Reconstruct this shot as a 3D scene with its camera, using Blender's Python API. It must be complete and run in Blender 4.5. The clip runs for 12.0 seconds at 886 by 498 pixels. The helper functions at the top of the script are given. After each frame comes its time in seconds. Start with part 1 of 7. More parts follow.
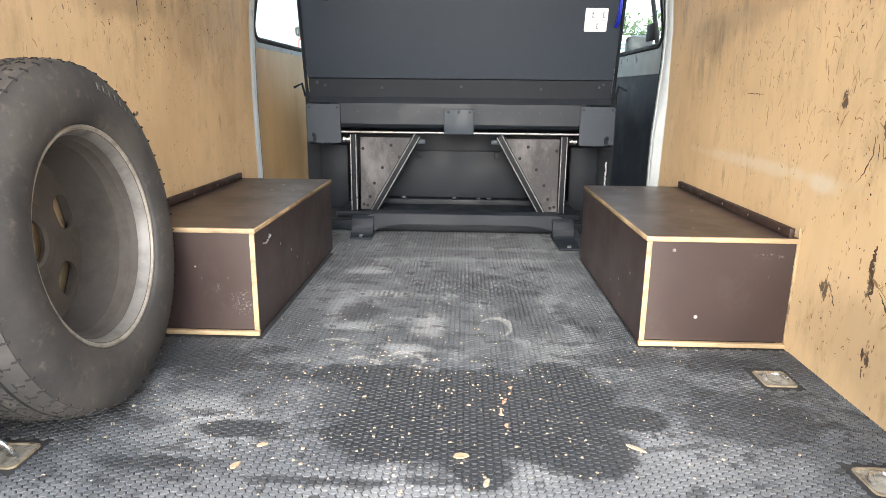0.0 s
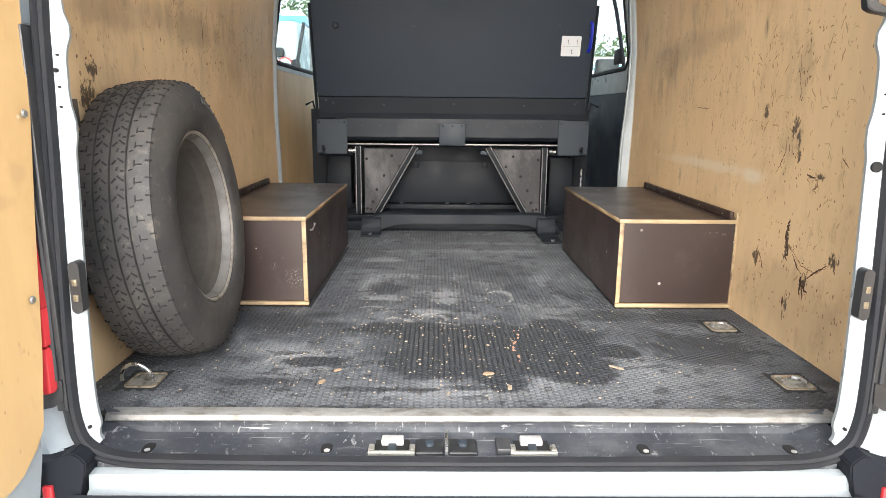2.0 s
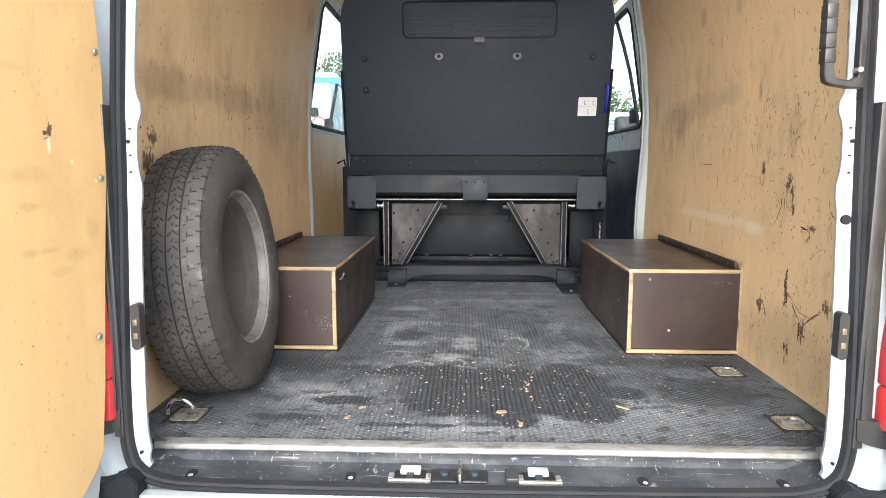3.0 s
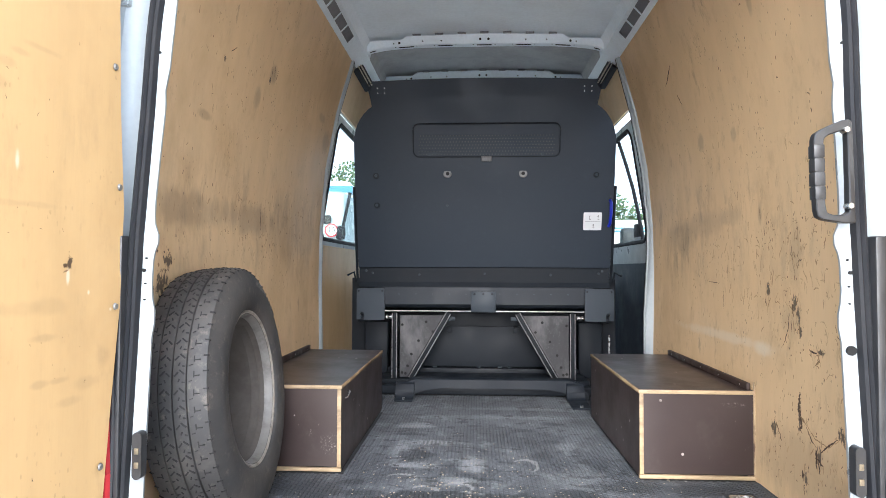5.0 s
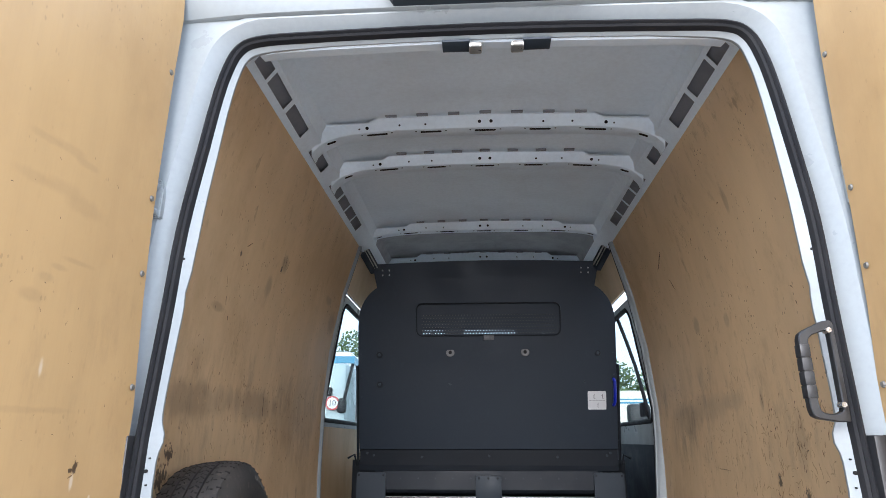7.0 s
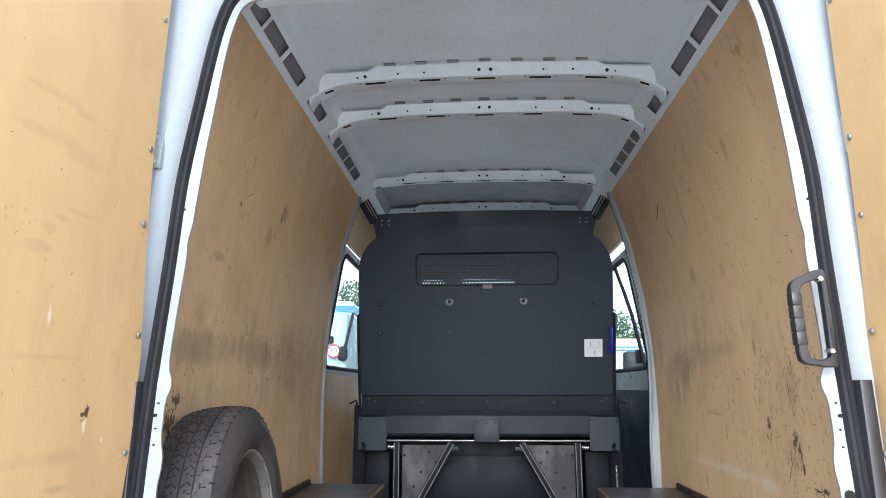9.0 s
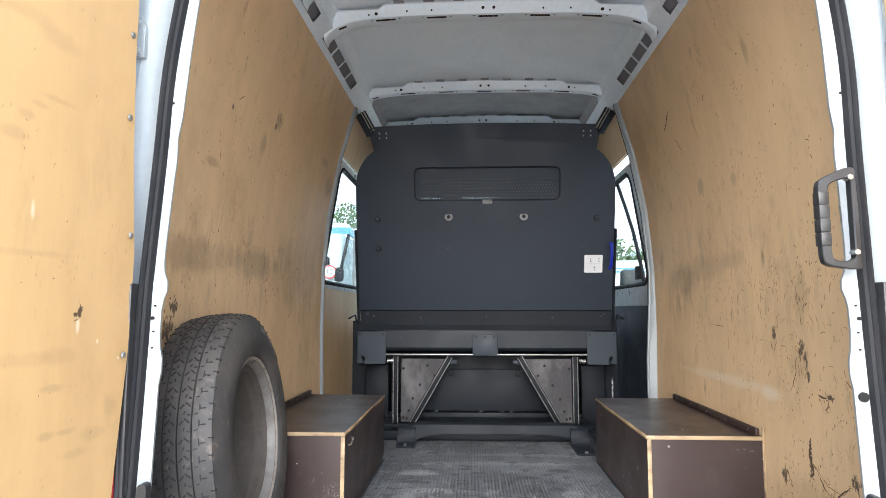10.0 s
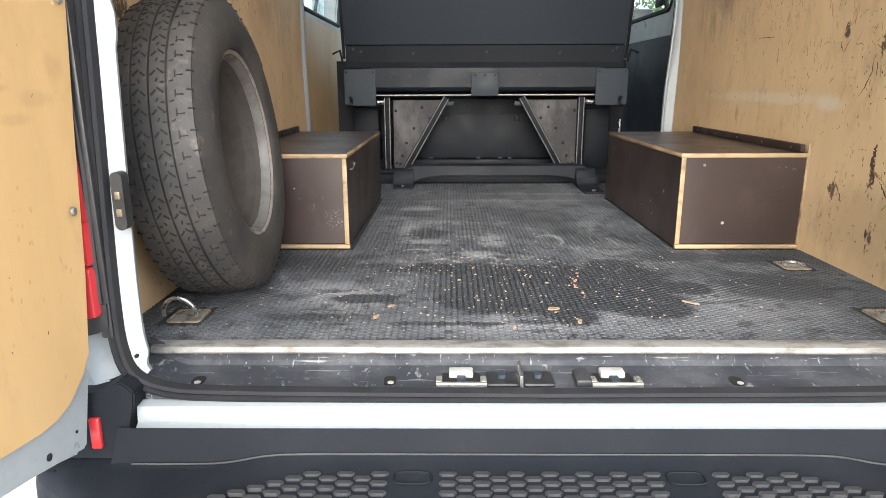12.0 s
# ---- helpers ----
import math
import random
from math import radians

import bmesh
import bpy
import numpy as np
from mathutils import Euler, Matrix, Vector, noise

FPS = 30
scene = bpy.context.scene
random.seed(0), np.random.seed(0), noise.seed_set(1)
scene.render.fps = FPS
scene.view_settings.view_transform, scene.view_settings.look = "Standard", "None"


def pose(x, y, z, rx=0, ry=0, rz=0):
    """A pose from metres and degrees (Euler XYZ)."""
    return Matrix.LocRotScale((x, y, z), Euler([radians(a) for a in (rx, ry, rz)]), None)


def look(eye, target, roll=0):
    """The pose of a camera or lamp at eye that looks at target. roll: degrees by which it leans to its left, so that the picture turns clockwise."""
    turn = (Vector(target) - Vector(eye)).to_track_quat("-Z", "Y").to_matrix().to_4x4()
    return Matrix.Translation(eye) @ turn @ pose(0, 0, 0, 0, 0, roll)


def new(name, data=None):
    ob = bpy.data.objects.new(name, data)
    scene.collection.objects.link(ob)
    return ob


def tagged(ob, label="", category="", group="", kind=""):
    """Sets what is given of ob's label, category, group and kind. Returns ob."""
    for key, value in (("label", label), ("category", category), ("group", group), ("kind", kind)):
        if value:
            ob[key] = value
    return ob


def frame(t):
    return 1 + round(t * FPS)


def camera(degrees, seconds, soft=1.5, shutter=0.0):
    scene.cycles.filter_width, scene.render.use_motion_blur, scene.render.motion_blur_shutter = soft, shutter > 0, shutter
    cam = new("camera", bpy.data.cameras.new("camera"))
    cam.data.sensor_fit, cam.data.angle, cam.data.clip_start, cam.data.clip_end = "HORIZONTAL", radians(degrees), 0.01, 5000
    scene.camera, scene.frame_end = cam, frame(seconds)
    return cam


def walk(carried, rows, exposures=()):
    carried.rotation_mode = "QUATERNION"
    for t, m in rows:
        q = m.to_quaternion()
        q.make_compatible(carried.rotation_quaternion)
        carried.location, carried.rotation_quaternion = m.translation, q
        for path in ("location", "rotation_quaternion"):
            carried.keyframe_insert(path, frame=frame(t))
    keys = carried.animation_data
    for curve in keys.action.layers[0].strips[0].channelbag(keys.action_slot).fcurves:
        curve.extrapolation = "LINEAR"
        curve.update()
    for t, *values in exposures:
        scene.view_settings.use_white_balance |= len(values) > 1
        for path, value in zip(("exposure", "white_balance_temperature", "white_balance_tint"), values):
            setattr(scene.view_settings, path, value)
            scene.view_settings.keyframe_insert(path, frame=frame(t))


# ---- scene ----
cam = camera(69.4, 12.0, soft=0.6)
PATH = [
    (0, (0.041, -0.771, 0.629), (-0.026, 1.17, 0.151), 0.6),
    (0.5, (-0.085, -0.909, 0.597), (-0.157, 1.032, 0.119), 0.5),
    (1, (-0.142, -1.028, 0.591), (-0.114, 0.912, 0.106), 0.4),
    (1.5, (-0.129, -1.098, 0.599), (-0.093, 0.84, 0.106), 0.4),
    (2, (-0.085, -1.185, 0.614), (-0.063, 0.77, 0.192), 0.5),
    (2.5, (-0.074, -1.301, 0.628), (-0.117, 0.664, 0.256), 0.7),
    (2.7, (-0.059, -1.325, 0.626), (-0.119, 0.648, 0.302), 0.2),
    (4.3, (-0.044, -1.342, 0.666), (-0.144, 0.654, 0.594), 0.4),
    (4.5, (-0.044, -1.343, 0.67), (-0.14, 0.654, 0.637), 0.3),
    (5, (-0.042, -1.351, 0.68), (-0.145, 0.646, 0.742), 0.2),
    (5.5, (-0.039, -1.357, 0.692), (-0.157, 0.633, 0.851), 0.2),
    (6, (-0.039, -1.374, 0.702), (-0.171, 0.601, 0.986), 0.1),
    (6.5, (-0.035, -1.394, 0.716), (-0.172, 0.555, 1.141), 0),
    (7, (-0.036, -1.419, 0.734), (-0.145, 0.493, 1.309), 0),
    (7.2, (-0.042, -1.43, 0.744), (-0.141, 0.461, 1.387), -0.1),
    (7.5, (-0.04608, -1.441, 0.7519), (-0.1382, 0.4343, 1.447), -0.18),
    (7.8, (-0.04474, -1.447, 0.7519), (-0.139, 0.4312, 1.44), -0.2),
    (8.1, (-0.04054, -1.448, 0.747), (-0.1416, 0.4448, 1.388), -0.17),
    (8.45, (-0.03544, -1.445, 0.739), (-0.1446, 0.4726, 1.297), -0.13),
    (8.8, (-0.034, -1.438, 0.733), (-0.145, 0.503, 1.203), -0.1),
    (9, (-0.035, -1.433, 0.731), (-0.144, 0.519, 1.155), -0.1),
    (9.5, (-0.048, -1.408, 0.716), (-0.141, 0.566, 1.026), -0.1),
    (10, (-0.066, -1.358, 0.692), (-0.16, 0.631, 0.881), 0),
    (10.5, (-0.072, -1.309, 0.662), (-0.175, 0.688, 0.7), -0.2),
    (11, (-0.098, -1.246, 0.605), (-0.131, 0.751, 0.507), -0.4),
    (11.5, (-0.149, -1.191, 0.544), (-0.188, 0.789, 0.27), -0.2),
    (12, (-0.189, -1.099, 0.484), (-0.209, 0.838, -0.014), -0.2),
]
EXPOSURES = [(0.0, 2.62, 6600, 10), (0.5, 2.50, 6650, 10), (1.0, 2.2, 6650, 10), (2.5, 2.11, 6600, 10), (4.5, 2.08, 6080, 11), (5.5, 2.03, 5960, 11), (6.0, 1.88, 6000, 11.5), (6.5, 1.62, 5920, 12.5), (7.0, 1.25, 5900, 13), (7.2, 1.2, 5900, 13), (8.8, 1.52, 5880, 11.5), (9.5, 1.9, 6050, 11.5), (11.0, 1.95, 6350, 10.5), (11.5, 1.88, 6480, 10.5), (12.0, 1.87, 6600, 10)]
walk(cam, [(t, look(eye, target, roll)) for t, eye, target, roll in PATH], EXPOSURES)

# ---- light ----
world = bpy.data.worlds.new("overcast_sky")
world.use_nodes = True
scene.world = world
wn, wl = world.node_tree.nodes, world.node_tree.links
sky = wn.new("ShaderNodeTexSky")
sky.sky_type, sky.sun_disc = "NISHITA", False
sky.sun_elevation, sky.sun_rotation = radians(22), radians(185)
sky.air_density, sky.dust_density, sky.ozone_density = 1.0, 4.0, 1.0
veil = wn.new("ShaderNodeMix")
veil.data_type = "RGBA"
veil.inputs["Factor"].default_value = 0.75
veil.inputs["B"].default_value = (10.6, 11.65, 13.0, 1)
wl.new(sky.outputs["Color"], veil.inputs["A"])
wl.new(veil.outputs["Result"], wn["Background"].inputs["Color"])
wn["Background"].inputs["Strength"].default_value = 0.125

sun_data = bpy.data.lights.new("sun", "SUN")
sun_data.energy, sun_data.angle, sun_data.color = 2.0, radians(50), (1.0, 0.97, 0.93)
sun = new("sun", sun_data)
sun.matrix_world = look((-0.8, -9.0, 3.6), (0, 0, 0))


# ---- materials ----
class Graph:
    """A node material, its surface shader and short ways to add nodes."""

    def __init__(self, name, base, rough=0.5, metal=0.0, spec=0.5):
        self.m = bpy.data.materials.new(name)
        self.m.use_nodes = True
        self.n, self.l = self.m.node_tree.nodes, self.m.node_tree.links
        self.s = self.n["Principled BSDF"]
        self.s.inputs["Base Color"].default_value = (*base, 1)
        self.s.inputs["Roughness"].default_value = rough
        self.s.inputs["Metallic"].default_value = metal
        self.s.inputs["Specular IOR Level"].default_value = spec
        self.co = self.n.new("ShaderNodeTexCoord").outputs["Object"]

    def mapped(self, scale, turn=(0, 0, 0), shift=(0, 0, 0)):
        q = self.n.new("ShaderNodeMapping")
        q.inputs["Scale"].default_value = scale
        q.inputs["Rotation"].default_value = turn
        q.inputs["Location"].default_value = shift
        self.l.new(self.co, q.inputs["Vector"])
        return q.outputs["Vector"]

    def noise(self, scale, detail=4.0, rough=0.55, stretch=(1, 1, 1), shift=(0, 0, 0), distort=0.0):
        q = self.n.new("ShaderNodeTexNoise")
        q.inputs["Scale"].default_value = scale
        q.inputs["Detail"].default_value = detail
        q.inputs["Roughness"].default_value = rough
        q.inputs["Distortion"].default_value = distort
        self.l.new(self.mapped(stretch, shift=shift), q.inputs["Vector"])
        return q.outputs["Fac"]

    def cells(self, scale, stretch=(1, 1, 1), shift=(0, 0, 0), feature="F1", out="Distance"):
        q = self.n.new("ShaderNodeTexVoronoi")
        q.feature = feature
        q.inputs["Scale"].default_value = scale
        self.l.new(self.mapped(stretch, shift=shift), q.inputs["Vector"])
        return q.outputs[out]

    def ramp(self, src, a, b, lo=0.0, hi=1.0):
        q = self.n.new("ShaderNodeMapRange")
        q.interpolation_type = "SMOOTHSTEP"
        for key, value in (("From Min", a), ("From Max", b), ("To Min", lo), ("To Max", hi)):
            q.inputs[key].default_value = value
        self.l.new(src, q.inputs["Value"])
        return q.outputs["Result"]

    def math(self, op, a, b):
        q = self.n.new("ShaderNodeMath")
        q.operation = op
        for i, v in enumerate((a, b)):
            if isinstance(v, (int, float)):
                q.inputs[i].default_value = v
            else:
                self.l.new(v, q.inputs[i])
        return q.outputs[0]

    def axis(self, which):
        q = self.n.new("ShaderNodeSeparateXYZ")
        self.l.new(self.co, q.inputs[0])
        return q.outputs[which]

    def mix(self, fac, a, b):
        q = self.n.new("ShaderNodeMix")
        q.data_type = "RGBA"
        if isinstance(fac, (int, float)):
            q.inputs["Factor"].default_value = fac
        else:
            self.l.new(fac, q.inputs["Factor"])
        for key, v in (("A", a), ("B", b)):
            if isinstance(v, tuple):
                q.inputs[key].default_value = (*v, 1)
            else:
                self.l.new(v, q.inputs[key])
        return q.outputs["Result"]

    def colour(self, src):
        self.l.new(src, self.s.inputs["Base Color"])
        return self

    def rough(self, src):
        self.l.new(src, self.s.inputs["Roughness"])
        return self

    def bump(self, src, strength=0.3, depth=0.002):
        q = self.n.new("ShaderNodeBump")
        q.inputs["Strength"].default_value = strength
        q.inputs["Distance"].default_value = depth
        self.l.new(src, q.inputs["Height"])
        if self.s.inputs["Normal"].is_linked:
            self.l.new(self.s.inputs["Normal"].links[0].from_socket, q.inputs["Normal"])
        self.l.new(q.outputs["Normal"], self.s.inputs["Normal"])
        return self

    def random(self):
        return self.n.new("ShaderNodeObjectInfo").outputs["Random"]

    def island(self):
        return self.n.new("ShaderNodeNewGeometry").outputs["Random Per Island"]


def worn(name, base, dirt, rough, metal=0.0, amount=0.5, scale=3.0, grain=60.0, relief=0.15, spec=0.5, stretch=(1, 1, 1)):
    """A surface with large stains, fine grain and a slight relief."""
    g = Graph(name, base, rough, metal, spec)
    big = g.ramp(g.noise(scale, 6, 0.65, stretch), 0.42, 0.72, 0.0, amount)
    fine = g.noise(grain, 3, 0.6, stretch)
    spots = g.ramp(g.noise(scale * 9, 5, 0.7), 0.55, 0.75, 0.0, amount * 0.7)
    c = g.mix(big, base, dirt)
    c = g.mix(spots, c, dirt)
    c = g.mix(g.ramp(fine, 0.3, 0.8, 0.0, 0.18), c, tuple(v * 0.6 for v in base))
    g.colour(c)
    g.rough(g.ramp(g.noise(scale * 2, 5, 0.6), 0.3, 0.7, max(0.05, rough - 0.1), min(1.0, rough + 0.12)))
    g.bump(fine, relief, 0.001)
    return g.m


def blob(g, centre, size, ragged=0.5, fine=30.0, soft=0.25, stretch=(1, 1, 1)):
    """A mask, 1 inside a ragged patch of that centre and half size (0 in size: that axis does not count)."""
    q = g.n.new("ShaderNodeVectorMath")
    q.operation = "SUBTRACT"
    g.l.new(g.co, q.inputs[0])
    q.inputs[1].default_value = centre
    k = g.n.new("ShaderNodeVectorMath")
    k.operation = "MULTIPLY"
    g.l.new(q.outputs[0], k.inputs[0])
    k.inputs[1].default_value = tuple(1 / v if v else 0.0 for v in size)
    d = g.n.new("ShaderNodeVectorMath")
    d.operation = "LENGTH"
    g.l.new(k.outputs[0], d.inputs[0])
    rough = g.noise(fine, 4, 0.65, stretch, tuple(3.1 * c for c in centre))
    return g.ramp(g.math("ADD", d.outputs["Value"], g.math("MULTIPLY", g.math("SUBTRACT", rough, 0.5), ragged * 4)), 1.0 + soft, 1.0 - soft)


def plywood(name, base, dark, scuffs=1.0, shift=(0, 0, 0), scars=(), smears=(), pale=()):
    """Varnished plywood: faint upright grain, handling dirt, smears, dents and dark scratches."""
    g = Graph(name, base, 0.42, 0.0, 0.4)
    grain = g.noise(9, 4, 0.5, (1, 1, 0.12), shift, 0.3)
    fine = g.noise(190, 3, 0.6, (1, 1, 0.06), shift)
    cloud = g.noise(1.7, 6, 0.62, (1, 1, 0.8), shift)
    mottle = g.noise(7.5, 6, 0.68, (1, 1, 0.6), shift)
    c = g.mix(g.ramp(grain, 0.3, 0.75), tuple(v * 0.95 for v in base), tuple(min(1, v * 1.05) for v in base))
    c = g.mix(g.ramp(fine, 0.45, 0.75, 0, 0.09), c, tuple(v * 0.7 for v in base))
    c = g.mix(g.ramp(cloud, 0.44, 0.72, 0, 0.55), c, dark)
    c = g.mix(g.ramp(mottle, 0.52, 0.76, 0, 0.55 * scuffs), c, dark)
    # grubby belt at load height, streaked upright
    z = g.axis("Z")
    belt = g.math("MULTIPLY", g.ramp(z, 0.56, 0.80), g.ramp(z, 1.10, 0.88))
    streak = g.ramp(g.noise(13, 6, 0.72, (1, 1, 0.3), shift), 0.42, 0.70)
    patch = g.ramp(g.noise(3.0, 5, 0.6, (1, 1, 1.3), (4 + shift[0], 1, 0)), 0.38, 0.62)
    c = g.mix(g.math("MULTIPLY", g.math("MULTIPLY", belt, streak), g.math("MULTIPLY", patch, 0.7 * scuffs)), c, (0.10, 0.075, 0.055))
    # specks and short upright scratches
    lone = g.ramp(g.noise(3.6, 4, 0.6, (1, 1, 1), (9, 3 + shift[1], 2)), 0.46, 0.60)
    nick = g.math("ADD", g.cells(30, (1, 1, 0.33), (3, shift[1], 5)), g.math("MULTIPLY", g.noise(110, 3, 0.7, (1, 1, 0.5)), 0.35))
    c = g.mix(g.math("MULTIPLY", g.ramp(nick, 0.32, 0.25, 0, 0.2 * scuffs), lone), c, (0.055, 0.032, 0.020))
    speck = g.math("ADD", g.cells(75, (1, 1, 0.5), (5, 2, shift[1])), g.math("MULTIPLY", g.noise(160, 2, 0.6), 0.3))
    c = g.mix(g.math("MULTIPLY", g.ramp(speck, 0.34, 0.27, 0, 0.8 * scuffs), g.ramp(g.noise(6, 4, 0.65, (1, 1, 1), (1, 7, shift[1])), 0.5, 0.62)), c, (0.06, 0.035, 0.02))
    gouge = g.math("ADD", g.cells(6.5, (1, 1, 0.3), shift), g.math("MULTIPLY", g.noise(60, 4, 0.7, (1, 1, 0.4), shift), 0.3))
    c = g.mix(g.math("MULTIPLY", g.ramp(gouge, 0.225, 0.195, 0, 0.4 * scuffs), lone), c, (0.05, 0.03, 0.02))
    grime = g.math("MULTIPLY", g.ramp(g.noise(24, 6, 0.72, (1, 1, 0.42), (6 + shift[0], 2, 3)), 0.53, 0.70), g.ramp(g.noise(2.6, 4, 0.6, (1, 1, 1), (2, 8 + shift[1], 5)), 0.40, 0.62))
    c = g.mix(g.math("MULTIPLY", grime, 0.42 * scuffs), c, (0.20, 0.125, 0.062))
    for y, zz, ry, rz, amount in smears:
        c = g.mix(g.math("MULTIPLY", blob(g, (0, y, zz), (0, ry, rz), 0.5, 14, 0.5, (1, 1, 0.5)), amount), c, (0.09, 0.07, 0.05))
    for y, zz, ry, rz, amount in pale:
        c = g.mix(g.math("MULTIPLY", blob(g, (0, y, zz), (0, ry, rz), 0.5, 10, 0.6), amount), c, (0.66, 0.58, 0.46))
    for y, zz, ry, rz in scars:
        c = g.mix(g.math("MULTIPLY", blob(g, (0, y, zz), (0, ry * 0.8, rz * 0.8), 1.5, 95, 0.35, (1, 1, 0.55)), 0.9), c, (0.035, 0.020, 0.013))
    g.colour(c)
    g.rough(g.ramp(cloud, 0.3, 0.75, 0.34, 0.55))
    g.bump(fine, 0.08, 0.0006)
    return g.m


RIGHT_WOOD = plywood("right_wall_plywood", (0.635, 0.449, 0.255), (0.41, 0.270, 0.140), 1.0, (0, 0, 0),
                     scars=((0.703, 0.620, 0.012, 0.022), (0.540, 0.582, 0.013, 0.026), (0.515, 0.550, 0.011, 0.022), (0.503, 0.505, 0.006, 0.018), (0.296, 0.268, 0.018, 0.018), (0.505, 0.262, 0.011, 0.040), (0.404, 0.188, 0.012, 0.022), (0.472, 0.11, 0.008, 0.016), (0.40, 0.462, 0.022, 0.010), (0.66, 0.20, 0.018, 0.022)),
                     smears=((0.56, 0.53, 0.06, 0.04, 0.18), (0.53, 0.74, 0.03, 0.09, 0.25), (1.55, 0.83, 0.16, 0.06, 0.3), (1.25, 0.86, 0.20, 0.05, 0.26), (1.0, 0.87, 0.10, 0.03, 0.22), (1.21, 1.18, 0.03, 0.03, 0.35), (0.75, 0.86, 0.012, 0.03, 0.4), (0.5, 0.12, 0.25, 0.10, 0.25), (0.62, 1.50, 0.014, 0.035, 0.3), (0.9, 1.15, 0.02, 0.02, 0.25)),
                     pale=((1.10, 0.438, 0.38, 0.016, 0.55), (0.73, 0.428, 0.06, 0.02, 0.7)))
LEFT_WOOD = plywood("left_wall_plywood", (0.635, 0.449, 0.255), (0.41, 0.270, 0.140), 0.8, (2, 4, 1),
                    scars=((0.571, 1.33, 0.010, 0.008), (0.974, 1.38, 0.012, 0.012), (0.30, 0.64, 0.03, 0.035), (0.33, 0.70, 0.02, 0.02), (1.0, 0.56, 0.012, 0.006), (0.9, 0.47, 0.010, 0.004)),
                    smears=((0.45, 0.85, 0.20, 0.05, 0.35), (0.95, 0.86, 0.25, 0.05, 0.4), (0.89, 1.295, 0.03, 0.035, 0.35), (1.0, 1.41, 0.03, 0.03, 0.4), (0.50, 1.135, 0.04, 0.012, 0.3), (1.75, 1.42, 0.05, 0.02, 0.3), (1.9, 1.33, 0.06, 0.05, 0.35), (1.5, 0.84, 0.3, 0.13, 0.22)))
DOOR_WOOD = plywood("door_plywood", (0.49, 0.325, 0.152), (0.36, 0.225, 0.10), 0.3, (3, 5, 2),
                    scars=((-0.240, 0.690, 0.006, 0.012), (-0.250, 0.684, 0.008, 0.004)),
                    smears=((-0.44, 1.244, 0.037, 0.007, 0.10), (-0.385, 1.249, 0.037, 0.009, 0.11), (-0.335, 1.238, 0.031, 0.007, 0.11), (-0.45, 1.166, 0.037, 0.011, 0.10), (-0.39, 1.172, 0.044, 0.014, 0.11), (-0.32, 1.155, 0.044, 0.016, 0.11),
                            (-0.385, 1.006, 0.015, 0.007, 0.13), (-0.36, 1.030, 0.018, 0.005, 0.13), (-0.318, 1.050, 0.031, 0.005, 0.13), (-0.413, 0.969, 0.025, 0.011, 0.15), (-0.39, 0.783, 0.044, 0.005, 0.10), (-0.32, 0.785, 0.044, 0.005, 0.10),
                            (-0.36, 0.612, 0.062, 0.011, 0.10), (-0.28, 0.613, 0.037, 0.013, 0.11), (-0.296, 0.56, 0.027, 0.006, 0.17), (-0.305, 0.482, 0.018, 0.006, 0.18), (-0.26, 0.482, 0.020, 0.005, 0.17),
                            (-0.235, 0.440, 0.031, 0.008, 0.13), (-0.185, 0.467, 0.031, 0.011, 0.13), (-0.145, 0.51, 0.018, 0.020, 0.13)),
                    pale=((-0.189, 0.634, 0.003, 0.004, 0.6), (-0.243, 0.664, 0.004, 0.014, 0.7), (-0.130, 0.599, 0.003, 0.003, 0.6), (-0.362, 0.852, 0.004, 0.014, 0.6)))
CREW_WOOD = plywood("crew_side_plywood", (0.54, 0.37, 0.19), (0.33, 0.21, 0.10), 0.3, (7, 1, 4))
# White paint, darkened to hold down the strong light at the doorway.
WHITE = worn("white_paint_dimmed", (0.281, 0.311, 0.325), (0.258, 0.276, 0.284), 0.36, amount=0.15, scale=4, relief=0.03)
# Roof copy of the white, its colour lightened and blued for haze.
ROOF_WHITE = worn("roof_paint_with_haze", (0.720, 0.812, 0.890), (0.500, 0.530, 0.565), 0.45, amount=0.25, scale=2.2, relief=0.05)
SEAL = worn("seal_rubber", (0.018, 0.019, 0.022), (0.042, 0.041, 0.041), 0.65, spec=0.15, amount=0.4, scale=8, grain=140)


def scratched_plastic():
    """Black plastic, rubbed, with pale scratches along and across and dusty patches."""
    g = Graph("black_sill_plastic", (0.03, 0.034, 0.042), 0.55, 0.0, 0.25)
    c = g.mix(g.ramp(g.noise(6, 6, 0.7), 0.40, 0.72), (0.034, 0.038, 0.046), (0.088, 0.093, 0.102))
    c = g.mix(g.ramp(g.noise(14, 6, 0.75, (1, 1.6, 1), (3, 1, 0)), 0.60, 0.76, 0, 0.35), c, (0.17, 0.17, 0.17))
    for stretch, shift in (((0.06, 1.4, 1), (1, 5, 2)), ((0.5, 0.15, 1), (7, 2, 1)), ((1.2, 0.5, 0.3), (4, 4, 8))):
        c = g.mix(g.ramp(g.noise(90, 4, 0.7, stretch, shift), 0.625, 0.68, 0, 0.7), c, (0.30, 0.30, 0.30))
    g.colour(c).bump(g.noise(220, 3, 0.6), 0.2, 0.0006)
    return g.m


